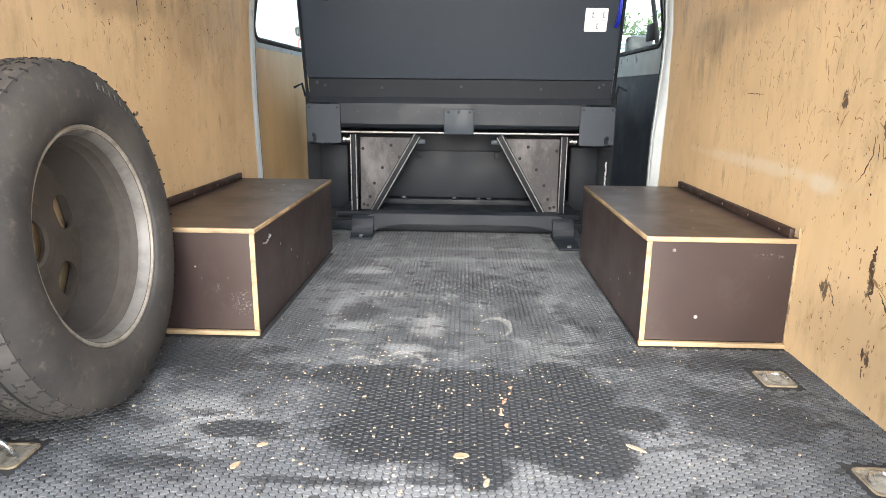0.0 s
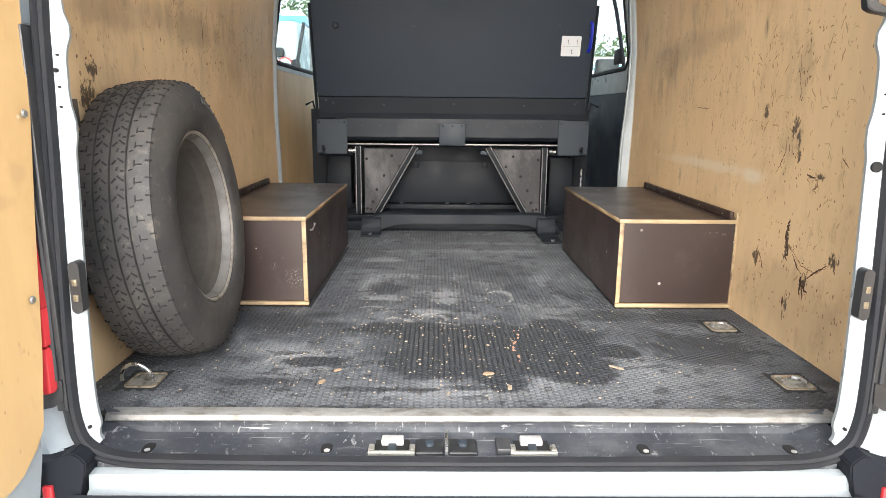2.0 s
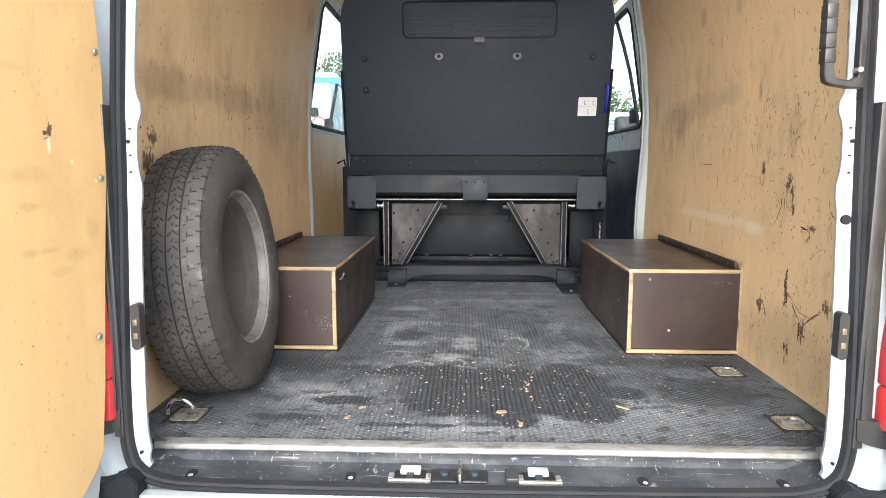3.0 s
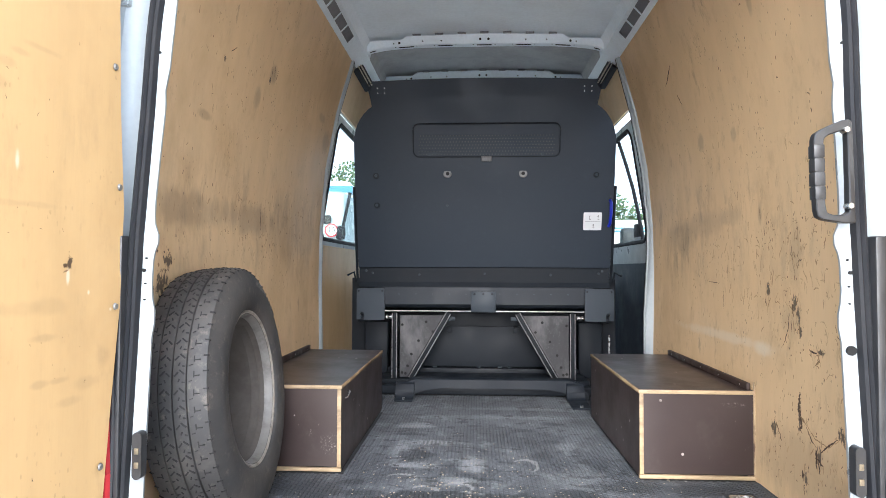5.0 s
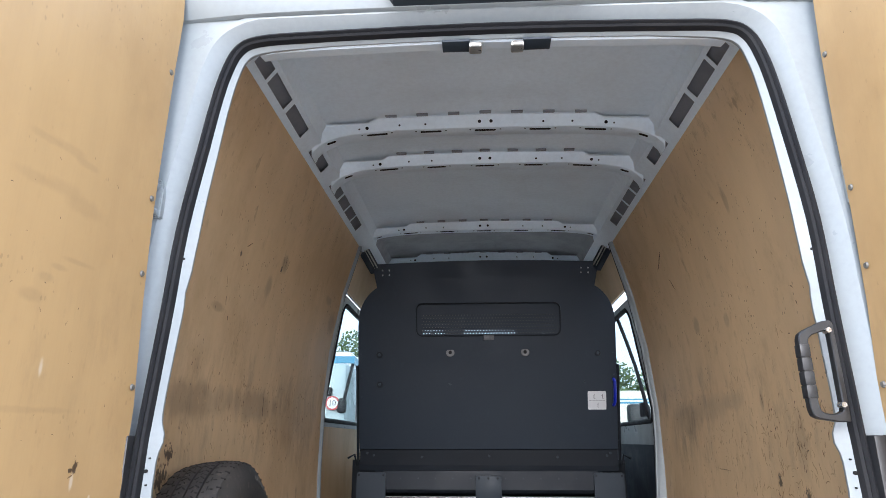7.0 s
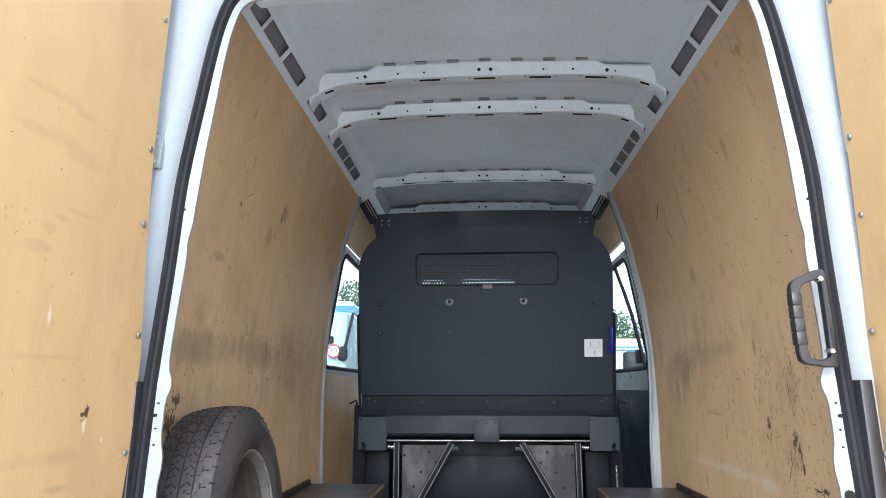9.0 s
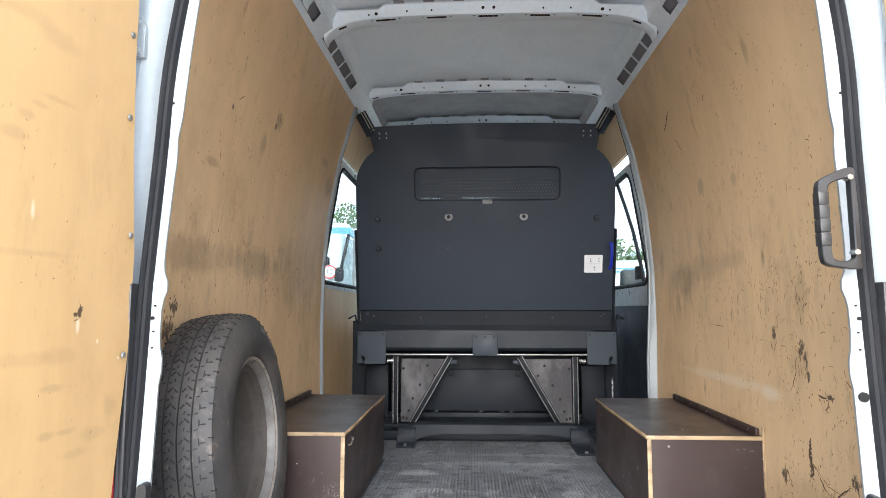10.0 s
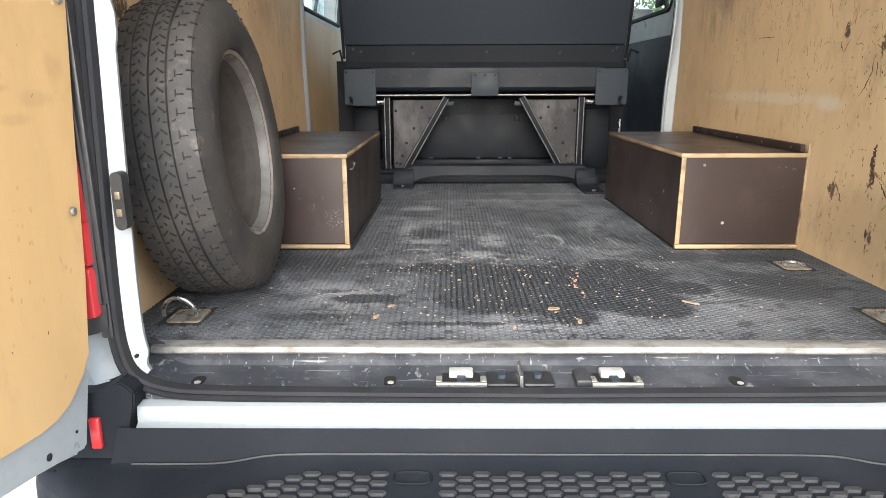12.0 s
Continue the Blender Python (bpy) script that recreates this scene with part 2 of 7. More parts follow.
TRIM = scratched_plastic()
BUMPER = worn("bumper_plastic", (0.0105, 0.0125, 0.0165), (0.022, 0.024, 0.028), 0.7, spec=0.12, amount=0.4, scale=5, grain=300, relief=0.3)
TREAD = worn("scuffed_tread_plastic", (0.030, 0.032, 0.036), (0.075, 0.075, 0.076), 0.55, amount=0.5, scale=9, grain=200)
BLACK_STEEL = worn("black_coated_steel", (0.0105, 0.0135, 0.0185), (0.021, 0.026, 0.033), 0.55, spec=0.2, amount=0.4, scale=3.5, grain=240, relief=0.12)
BEAM = worn("dark_beam_steel", (0.0155, 0.0200, 0.0275), (0.028, 0.034, 0.042), 0.5, spec=0.25, amount=0.4, scale=6, grain=160)
DARK_PLATE = worn("dark_grey_plate", (0.0304, 0.0403, 0.0525), (0.0433, 0.0533, 0.0644), 0.5, spec=0.25, amount=0.4, scale=6, grain=160)
BLACK_PANEL = worn("black_wall_panel", (0.0205, 0.0285, 0.0405), (0.035, 0.045, 0.058), 0.5, spec=0.3, amount=0.35, scale=2.4, grain=260, relief=0.1)
TUBE = worn("rubbed_black_tube", (0.0096, 0.0120, 0.0156), (0.0300, 0.0336, 0.0402), 0.6, 0.0, spec=0.15, amount=0.5, scale=14)
RUBBED_EDGE = worn("rubbed_steel_and_highlight", (0.36, 0.36, 0.37), (0.07, 0.07, 0.07), 0.35, 0.5, amount=0.4, scale=25)
WORN_PLATE = worn("worn_gusset_plate", (0.048, 0.048, 0.052), (0.150, 0.147, 0.152), 0.6, 0.0, spec=0.2, amount=0.75, scale=7, grain=90, stretch=(1, 1, 0.5))
ALU = worn("scuffed_aluminium", (0.235, 0.232, 0.222), (0.090, 0.080, 0.068), 0.5, 0.2, amount=0.95, scale=38, grain=120, relief=0.4, stretch=(0.5, 1, 1))
ZINC = worn("zinc_plate", (0.55, 0.54, 0.50), (0.28, 0.25, 0.2), 0.35, 0.8, amount=0.4, scale=20)
STEEL = worn("bright_steel", (0.62, 0.62, 0.62), (0.35, 0.33, 0.3), 0.28, 0.95, amount=0.3, scale=30)


def film_board():
    """Dark brown film-faced plywood: even, with a satin sheen, faint clouds and a few pale scratches."""
    g = Graph("brown_film_plywood", (0.034, 0.022, 0.020), 0.34)
    c = g.mix(g.ramp(g.noise(3, 3, 0.5), 0.3, 0.7), (0.030, 0.0195, 0.018), (0.044, 0.031, 0.028))
    c = g.mix(g.ramp(g.noise(120, 4, 0.7, (0.25, 0.25, 1)), 0.70, 0.76, 0, 0.5), c, (0.20, 0.18, 0.16))
    c = g.mix(g.ramp(g.noise(120, 4, 0.7, (1, 1, 0.2), (3, 1, 2)), 0.71, 0.77, 0, 0.5), c, (0.20, 0.18, 0.16))
    c = g.mix(g.ramp(g.noise(9, 7, 0.72, (1, 1, 0.7), (1, 4, 2)), 0.55, 0.78, 0, 0.22), c, (0.085, 0.072, 0.064))
    c = g.mix(g.ramp(g.noise(34, 5, 0.7, (1, 1, 0.5), (7, 2, 5)), 0.69, 0.72, 0, 0.6), c, (0.22, 0.19, 0.16))
    c = g.mix(g.math("MULTIPLY", g.ramp(g.cells(14), 0.075, 0.055, 0, 0.9), g.ramp(g.noise(4, 3, 0.5, (1, 1, 1), (8, 1, 3)), 0.48, 0.56)), c, (0.55, 0.52, 0.48))
    for at, half_size in (((-0.535, 0.80, 0.085), (0.028, 0, 0.030)), ((-0.60, 0.80, 0.13), (0.010, 0, 0.012)), ((0.80, 0.79, 0.24), (0.03, 0, 0.006))):
        c = g.mix(g.math("MULTIPLY", blob(g, at, half_size, 0.45, 70, 0.5, (1, 1, 0.6)), g.ramp(g.noise(140, 3, 0.7), 0.52, 0.66, 0, 0.45)), c, (0.36, 0.33, 0.31))
    g.rough(g.ramp(g.noise(6, 6, 0.65, (1, 1, 1), (2, 2, 8)), 0.35, 0.7, 0.34, 0.44))
    g.colour(c).bump(g.noise(240, 2, 0.5), 0.06, 0.0004)
    return g.m


FILM = film_board()
BATTEN = worn("stained_batten", (0.03, 0.016, 0.012), (0.07, 0.045, 0.035), 0.5, amount=0.4, scale=12)
CUT_PLY = worn("cut_plywood_edge", (0.37, 0.27, 0.155), (0.10, 0.062, 0.036), 0.6, amount=0.95, scale=16, grain=120, stretch=(0.3, 0.3, 1))
# Grey that stands for shade in the rail hollow; also colours the glue pads.
HOLLOW = worn("rail_shade_and_pad_grey", (0.2210, 0.2275, 0.2501), (0.1430, 0.1430, 0.1555), 0.6, amount=0.3)
RUBBED = worn("recess_edge_wood", (0.26, 0.21, 0.145), (0.05, 0.040, 0.032), 0.7, amount=1.0, scale=34)
CUP = worn("recess_cup", (0.34, 0.33, 0.29), (0.05, 0.042, 0.035), 0.5, 0.25, amount=1.0, scale=34, relief=0.5)
GRIP = worn("black_grip_plastic", (0.018, 0.019, 0.021), (0.05, 0.05, 0.05), 0.42, amount=0.3, scale=12)
RIM = worn("grey_wheel_paint", (0.074, 0.065, 0.057), (0.042, 0.034, 0.028), 0.68, 0.0, spec=0.25, amount=0.6, scale=6, grain=90)
RIM_EDGE = worn("scuffed_rim_lip", (0.34, 0.31, 0.27), (0.09, 0.07, 0.055), 0.45, 0.4, amount=0.7, scale=22)
RED = Graph("red_lens", (0.42, 0.03, 0.035), 0.25).m
CLEAR_LENS = Graph("clear_lens", (0.75, 0.75, 0.76), 0.15).m
CATCH = worn("grubby_white_plastic", (0.42, 0.42, 0.41), (0.22, 0.21, 0.20), 0.4, amount=0.5, scale=40)
BLUE = Graph("blue_handle_plastic", (0.008, 0.018, 0.30), 0.3).m
PAPER = Graph("sticker_white", (0.62, 0.62, 0.63), 0.5).m
INK = Graph("dark_ink", (0.05, 0.05, 0.055), 0.6).m
HOLE = Graph("dark_hole", (0.006, 0.006, 0.006), 0.9).m
CHIP = worn("pale_wood_chip", (0.33, 0.275, 0.205), (0.22, 0.155, 0.10), 0.7, amount=0.6, scale=60)
SCREW = worn("dull_screw_zinc", (0.17, 0.165, 0.15), (0.08, 0.075, 0.07), 0.42, 0.2, amount=0.5, scale=80)
WASHER = worn("grey_washer", (0.115, 0.115, 0.118), (0.06, 0.06, 0.062), 0.45, 0.2, amount=0.5, scale=60)
BRASS = worn("dull_brass", (0.2210, 0.1885, 0.1300), (0.1040, 0.0845, 0.0585), 0.45, 0.6, amount=0.5, scale=60)
DARK_SHEET = worn("dark_headliner_and_hatch_shade", (0.05, 0.05, 0.05), (0.035, 0.035, 0.035), 0.8, amount=0.3)
LEAF_BROWN = worn("orange_chip", (0.36, 0.26, 0.17), (0.28, 0.16, 0.09), 0.65, amount=0.5, scale=60)
RUST = worn("orange_crumb", (0.42, 0.25, 0.18), (0.25, 0.1, 0.06), 0.75, amount=0.5, scale=60)


def floor_rubber(name):
    """Studded rubber mat, dusty, with a dark wet pool, drips, pale rubbed trails and boot marks."""
    g = Graph(name, (0.05, 0.05, 0.052), 0.6, 0.0, 0.4)
    fine = g.noise(150, 3, 0.6)
    cloud = g.noise(3.4, 6, 0.68, (1, 0.8, 1), (1.3, 0.4, 0))
    dust = g.noise(9.5, 6, 0.72, (1, 0.7, 1), (5, 2, 0))
    c = g.mix(g.ramp(cloud, 0.38, 0.66, 0.0, 0.9), (0.044, 0.049, 0.057), (0.100, 0.108, 0.120))
    c = g.mix(g.ramp(dust, 0.52, 0.72, 0.0, 0.68), c, (0.18, 0.188, 0.20))
    for x, y, rx, ry, a in ((-0.05, 0.12, 0.55, 0.07, 0.3), (-0.45, 0.30, 0.10, 0.08, 0.5), (0.47, 0.25, 0.16, 0.09, 0.4), (-0.055, 0.90, 0.045, 0.085, 0.75), (-0.10, 0.725, 0.045, 0.04, 0.75), (-0.21, 1.17, 0.10, 0.030, 0.8), (-0.32, 1.05, 0.035, 0.12, 0.5), (-0.255, 0.865, 0.07, 0.018, 0.7), (-0.31, 1.43, 0.08, 0.03, 0.7), (-0.03, 0.145, 0.16, 0.035, 0.55), (0.185, 0.20, 0.05, 0.03, 0.5), (-0.45, 0.38, 0.09, 0.05, 0.6), (0.10, 1.62, 0.35, 0.03, 0.3), (0.30, 0.72, 0.10, 0.12, 0.4), (-0.55, 0.42, 0.07, 0.05, 0.4), (-0.28, 0.89, 0.07, 0.02, 0.6), (-0.30, 1.47, 0.08, 0.03, 0.5), (0.2, 1.80, 0.3, 0.03, 0.3)):
        c = g.mix(g.math("MULTIPLY", blob(g, (x, y, 0), (rx, ry, 0), 0.7, 16, 0.6), a), c, (0.21, 0.218, 0.23))
    sole = g.ramp(g.math("FRACT", g.math("MULTIPLY", g.axis("X"), 62.0), 0.0), 0.35, 0.6)
    for x, y, rx, ry in ((-0.19, 1.175, 0.08, 0.03), (-0.02, 0.46, 0.07, 0.03)):
        c = g.mix(g.math("MULTIPLY", g.math("MULTIPLY", blob(g, (x, y, 0), (rx, ry, 0), 0.35, 20, 0.3), sole), 0.6), c, (0.05, 0.05, 0.052))
    for x, y, rx, ry in ((-0.20, 0.63, 0.045, 0.05), (-0.10, 0.66, 0.05, 0.055), (-0.08, 0.60, 0.07, 0.03), (-0.28, 0.75, 0.05, 0.04), (-0.46, 0.30, 0.05, 0.07), (0.13, 0.90, 0.045, 0.08)):
        arc = g.math("SUBTRACT", blob(g, (x, y, 0), (rx, ry, 0), 0.22, 9, 0.10), blob(g, (x - 0.006, y - 0.010, 0), (rx * 0.92, ry * 0.88, 0), 0.22, 9, 0.10))
        c = g.mix(g.ramp(arc, 0.1, 0.9, 0.0, 0.42), c, (0.33, 0.33, 0.325))
    wet = blob(g, (0.06, 0.42, 0), (0.26, 0.20, 0), 0.26, 9, 0.08)
    for x, y, rx, ry in ((0.265, 0.50, 0.10, 0.17), (-0.17, 0.575, 0.15, 0.055), (0.26, 0.29, 0.10, 0.10), (-0.11, 0.31, 0.11, 0.095), (0.08, 0.20, 0.05, 0.06), (0.38, 0.40, 0.08, 0.05), (-0.385, 0.32, 0.09, 0.035)):
        wet = g.math("MAXIMUM", wet, blob(g, (x, y, 0), (rx, ry, 0), 0.28, 12, 0.12))
    for x, y, rx, ry in ((0.07, 1.294, 0.025, 0.03), (0.201, 1.022, 0.04, 0.055), (0.25, 1.212, 0.035, 0.03), (0.168, 1.211, 0.02, 0.03), (0.152, 1.386, 0.05, 0.025), (-0.253, 0.997, 0.055, 0.06), (0.34, 0.95, 0.03, 0.03), (-0.05, 1.45, 0.03, 0.02), (-0.42, 0.60, 0.09, 0.02),
                         (-0.50, 0.20, 0.10, 0.02), (0.0, 0.17, 0.06, 0.015), (-0.2, 0.16, 0.12, 0.012), (0.30, 1.5, 0.05, 0.03), (-0.33, 0.56, 0.05, 0.02), (0.45, 0.70, 0.10, 0.06), (-0.33, 1.3, 0.05, 0.02), (0.66, 0.68, 0.12, 0.05), (-0.55, 0.62, 0.10, 0.10), (0.62, 0.42, 0.13, 0.12), (-0.433, 0.70, 0.05, 0.025), (-0.10, 1.52, 0.03, 0.02), (-0.15, 1.42, 0.02, 0.02), (0.39, 0.89, 0.03, 0.03), (-0.275, 1.0, 0.05, 0.08)):
        wet = g.math("MAXIMUM", wet, g.math("MULTIPLY", blob(g, (x, y, 0), (rx, ry, 0), 0.6, 22, 0.3), 0.85))
    c = g.mix(g.math("MULTIPLY", wet, 0.94), c, (0.023, 0.026, 0.031))
    blot = g.ramp(g.noise(17, 3, 0.5, (0.8, 1.3, 1), (2, 9, 0)), 0.585, 0.62)
    c = g.mix(g.math("MULTIPLY", blot, 0.68), c, (0.026, 0.028, 0.031))
    drop = g.math("ADD", g.cells(21, (1, 0.9, 1), (4, 1, 0)), g.math("MULTIPLY", g.noise(60, 3, 0.6), 0.35))
    c = g.mix(g.math("MULTIPLY", g.ramp(drop, 0.40, 0.34, 0, 0.75), g.ramp(g.noise(5, 3, 0.5, (1, 1, 1), (3, 3, 0)), 0.42, 0.52)), c, (0.028, 0.030, 0.034))
    c = g.mix(g.ramp(g.noise(75, 3, 0.6, (1, 1, 1), (6, 6, 0)), 0.665, 0.74, 0, 0.7), c, (0.40, 0.39, 0.37))
    c = g.mix(g.ramp(fine, 0.35, 0.75, 0, 0.25), c, (0.02, 0.02, 0.021))
    g.colour(c)
    g.rough(g.math("SUBTRACT", g.ramp(cloud, 0.3, 0.7, 0.5, 0.70), g.math("MULTIPLY", wet, 0.05)))
    g.bump(fine, 0.25, 0.0006)
    return g.m


FLOOR = floor_rubber("studded_rubber_mat")
GROOVE = worn("dirt_in_mat_grooves", (0.030, 0.031, 0.034), (0.070, 0.070, 0.071), 0.75, spec=0.2, amount=0.5, scale=6, grain=150)


def tyre_rubber():
    g = Graph("dusty_tyre_rubber", (0.035, 0.032, 0.03), 0.62, 0.0, 0.4)
    c = g.mix(g.ramp(g.noise(5, 6, 0.65), 0.38, 0.7), (0.030, 0.0292, 0.0290), (0.062, 0.056, 0.051))
    c = g.mix(g.ramp(g.noise(30, 5, 0.7), 0.54, 0.74, 0, 0.6), c, (0.135, 0.115, 0.095))
    g.colour(c).bump(g.noise(120, 4, 0.65), 0.35, 0.001)
    return g.m


TYRE = tyre_rubber()
TYRE_CUT = Graph("tyre_cut", (0.010, 0.0095, 0.0095), 0.85).m


def glass():
    """Tinted pane: clear straight through, with a little gloss."""
    g = Graph("window_glass", (0.9, 0.97, 0.96), 0.05)
    clear = g.n.new("ShaderNodeBsdfTransparent")
    clear.inputs["Color"].default_value = (0.66, 0.71, 0.71, 1)
    shine = g.n.new("ShaderNodeBsdfGlossy")
    shine.inputs["Roughness"].default_value = 0.03
    both = g.n.new("ShaderNodeMixShader")
    both.inputs["Fac"].default_value = 0.05
    g.l.new(clear.outputs[0], both.inputs[1])
    g.l.new(shine.outputs[0], both.inputs[2])
    g.l.new(both.outputs[0], g.n["Material Output"].inputs["Surface"])
    return g.m


GLASS = glass()


def gouge_mark():
    g = Graph("gouged_wood", (0.05, 0.03, 0.02), 0.75)
    g.colour(g.mix(g.ramp(g.island(), 0.5, 1.0), (0.060, 0.034, 0.021), (0.25, 0.155, 0.080)))
    return g.m


GOUGE = gouge_mark()


def plain_rub():
    g = Graph("rubbed_varnish", (0.36, 0.235, 0.12), 0.6)
    g.colour(g.mix(g.island(), (0.27, 0.165, 0.080), (0.50, 0.35, 0.195)))
    return g.m


# ---- mesh helpers ----
def box(bm, x0, x1, y0, y1, z0, z1, bevel=0.0, m=None):
    made = bmesh.ops.create_cube(bm, size=1.0)["verts"]
    for v in made:
        v.co = Vector((x0 + (v.co.x + 0.5) * (x1 - x0), y0 + (v.co.y + 0.5) * (y1 - y0), z0 + (v.co.z + 0.5) * (z1 - z0)))
    if bevel:
        edges = list({e for v in made for e in v.link_edges})
        made = list({v for f in bmesh.ops.bevel(bm, geom=edges, offset=bevel, segments=2, profile=0.5, affect="EDGES")["faces"] for v in f.verts})
    if m is not None:
        bmesh.ops.transform(bm, matrix=m, verts=list({v for v in made if v.is_valid}))
    return bm


def rod(bm, a, b, r, n=12, r2=None):
    a, b = Vector(a), Vector(b)
    way = b - a
    m = Matrix.Translation((a + b) / 2) @ way.to_track_quat("Z", "Y").to_matrix().to_4x4()
    bmesh.ops.create_cone(bm, cap_ends=True, segments=n, radius1=r, radius2=r if r2 is None else r2, depth=way.length, matrix=m)
    return bm


def pipe(bm, points, r, n=10, closed=False):
    """A round tube along a line of points."""
    pts = [Vector(p) for p in points]
    rings = []
    up = None
    for i, p in enumerate(pts):
        if closed:
            way = pts[(i + 1) % len(pts)] - pts[i - 1]
        else:
            way = pts[min(i + 1, len(pts) - 1)] - pts[max(i - 1, 0)]
        way.normalize()
        if up is None:
            up = way.orthogonal().normalized()
        up = (up - way * up.dot(way)).normalized()
        side = way.cross(up)
        rings.append([bm.verts.new(p + (up * math.cos(2 * math.pi * k / n) + side * math.sin(2 * math.pi * k / n)) * r) for k in range(n)])
    pairs = list(zip(rings, rings[1:])) + ([(rings[-1], rings[0])] if closed else [])
    for u, v in pairs:
        for k in range(n):
            bm.faces.new((u[k], u[(k + 1) % n], v[(k + 1) % n], v[k]))
    if not closed:
        bm.faces.new(rings[0][::-1])
        bm.faces.new(rings[-1])
    return bm


def prism(bm, outline, m, depth):
    """A flat outline in (u, v), made depth thick along w, laid by the matrix m."""
    low = [bm.verts.new(m @ Vector((u, v, 0))) for u, v in outline]
    top = [bm.verts.new(m @ Vector((u, v, depth))) for u, v in outline]
    bm.faces.new(low[::-1])
    bm.faces.new(top)
    for i in range(len(low)):
        j = (i + 1) % len(low)
        bm.faces.new((low[i], low[j], top[j], top[i]))
    return bm


def ring_plate(bm, outer, inner, m, depth):
    """A plate with a hole: two outlines of as many points, bridged and made thick."""
    rows = [[bm.verts.new(m @ Vector((u, v, w))) for u, v in line] for line, w in ((outer, 0), (inner, 0), (inner, depth), (outer, depth))]
    n = len(outer)
    for a, b in zip(rows, rows[1:] + rows[:1]):
        for i in range(n):
            j = (i + 1) % n
            bm.faces.new((a[i], a[j], b[j], b[i]))
    return bm


def strip(bm, lines):
    """A skin through rows of points."""
    rows = [[bm.verts.new(p) for p in line] for line in lines]
    for a, b in zip(rows, rows[1:]):
        for i in range(len(a) - 1):
            bm.faces.new((a[i], a[i + 1], b[i + 1], b[i]))
    return bm


def solid(bm, lines, wall):
    """A skin made thick: wall is the shift of its back."""
    wall = Vector(wall)
    a = [[bm.verts.new(p) for p in line] for line in lines]
    b = [[bm.verts.new(Vector(p) + wall) for p in line] for line in lines]
    n, k = len(lines), len(lines[0])
    for i in range(n - 1):
        for j in range(k - 1):
            bm.faces.new((a[i][j], a[i][j + 1], a[i + 1][j + 1], a[i + 1][j]))
            bm.faces.new((b[i][j], b[i + 1][j], b[i + 1][j + 1], b[i][j + 1]))
    for i in range(n - 1):
        bm.faces.new((a[i][0], a[i + 1][0], b[i + 1][0], b[i][0]))
        bm.faces.new((a[i][-1], b[i][-1], b[i + 1][-1], a[i + 1][-1]))
    for j in range(k - 1):
        bm.faces.new((a[0][j], b[0][j], b[0][j + 1], a[0][j + 1]))
        bm.faces.new((a[-1][j], a[-1][j + 1], b[-1][j + 1], b[-1][j]))
    return bm


def lathe(bm, profile, m, n=48, closed=True):
    """Turns a profile of (along, radius) round the x axis of m."""
    rings = [[bm.verts.new(m @ Vector((u, r * math.cos(2 * math.pi * k / n), r * math.sin(2 * math.pi * k / n)))) for k in range(n)] for u, r in profile]
    pairs = list(zip(rings, rings[1:])) + ([(rings[-1], rings[0])] if closed else [])
    for a, b in pairs:
        for k in range(n):
            bm.faces.new((a[k], a[(k + 1) % n], b[(k + 1) % n], b[k]))
    return bm


def rounded(w, h, r, n=5, cx=0.0, cy=0.0):
    out = []
    for sx, sy, a0 in ((1, 1, 0), (-1, 1, 90), (-1, -1, 180), (1, -1, 270)):
        for k in range(n + 1):
            a = radians(a0 + 90 * k / n)
            out.append((cx + sx * (w / 2 - r) + r * math.cos(a), cy + sy * (h / 2 - r) + r * math.sin(a)))
    return out


def finish(name, bm, material, smooth=True):
    bmesh.ops.recalc_face_normals(bm, faces=bm.faces)
    me = bpy.data.meshes.new(name)
    bm.to_mesh(me)
    bm.free()
    me.materials.append(material)
    if smooth:
        me.shade_smooth()
        me.set_sharp_from_angle(angle=radians(35))
    return new(name, me)


def thing(name, at, label, category, group="", kind=""):
    ob = new(name)
    ob.empty_display_size = 0.1
    ob.location = at
    return tagged(ob, label, category, group, kind)


def part(name, bm, material, parent, label="", kind=""):
    ob = finish(name, bm, material)
    ob.parent = parent
    if parent.type == "EMPTY":
        ob.matrix_parent_inverse = Matrix.Translation(parent.location).inverted()
    return tagged(ob, label, kind=kind)


def alone(name, bm, material, label, category, group="", kind=""):
    return tagged(finish(name, bm, material), label, category, group, kind)


def B():
    return bmesh.new()


def lerp(pairs, v):
    """Reads a value off a polyline of (key, value)."""
    if v <= pairs[0][0]:
        return pairs[0][1]
    for (a, p), (b, q) in zip(pairs, pairs[1:]):
        if v <= b:
            return p + (q - p) * (v - a) / (b - a)
    return pairs[-1][1]


# Plan: x to the right, y towards the cab, z up; the load floor is z = 0, its rear edge y = 0, the ground z = -0.66.
GROUND = -0.66
SIDE = [(0.0, 0.862), (0.3, 0.866), (0.6, 0.872), (0.9, 0.868), (1.2, 0.842), (1.5, 0.786), (1.8, 0.700)]
HEIGHTS = [0.0, 0.15, 0.3, 0.45, 0.6, 0.75, 0.9, 1.05, 1.2, 1.35, 1.5, 1.65, 1.79]
PILLAR = 2.0
FRONT = 4.9


def side(z):
    return lerp(SIDE, z)


# ---- ground and distance ----
asphalt = worn("yard_paving", (0.50, 0.46, 0.42), (0.36, 0.33, 0.30), 0.85, amount=0.6, scale=0.5, grain=40, relief=0.4)
bm = B()
bmesh.ops.create_grid(bm, x_segments=20, y_segments=20, size=600, matrix=Matrix.Translation((0, 0, GROUND)))
alone("ground", bm, asphalt, "grey paved yard under the van", "ground", kind="structure")

# ---- floor ----
bm = B()
box(bm, -0.885, 0.885, 0.036, 3.6, -0.03, -0.0030)
floor = alone("floor", bm, GROOVE, "dusty black studded rubber load floor", "floor", kind="structure")

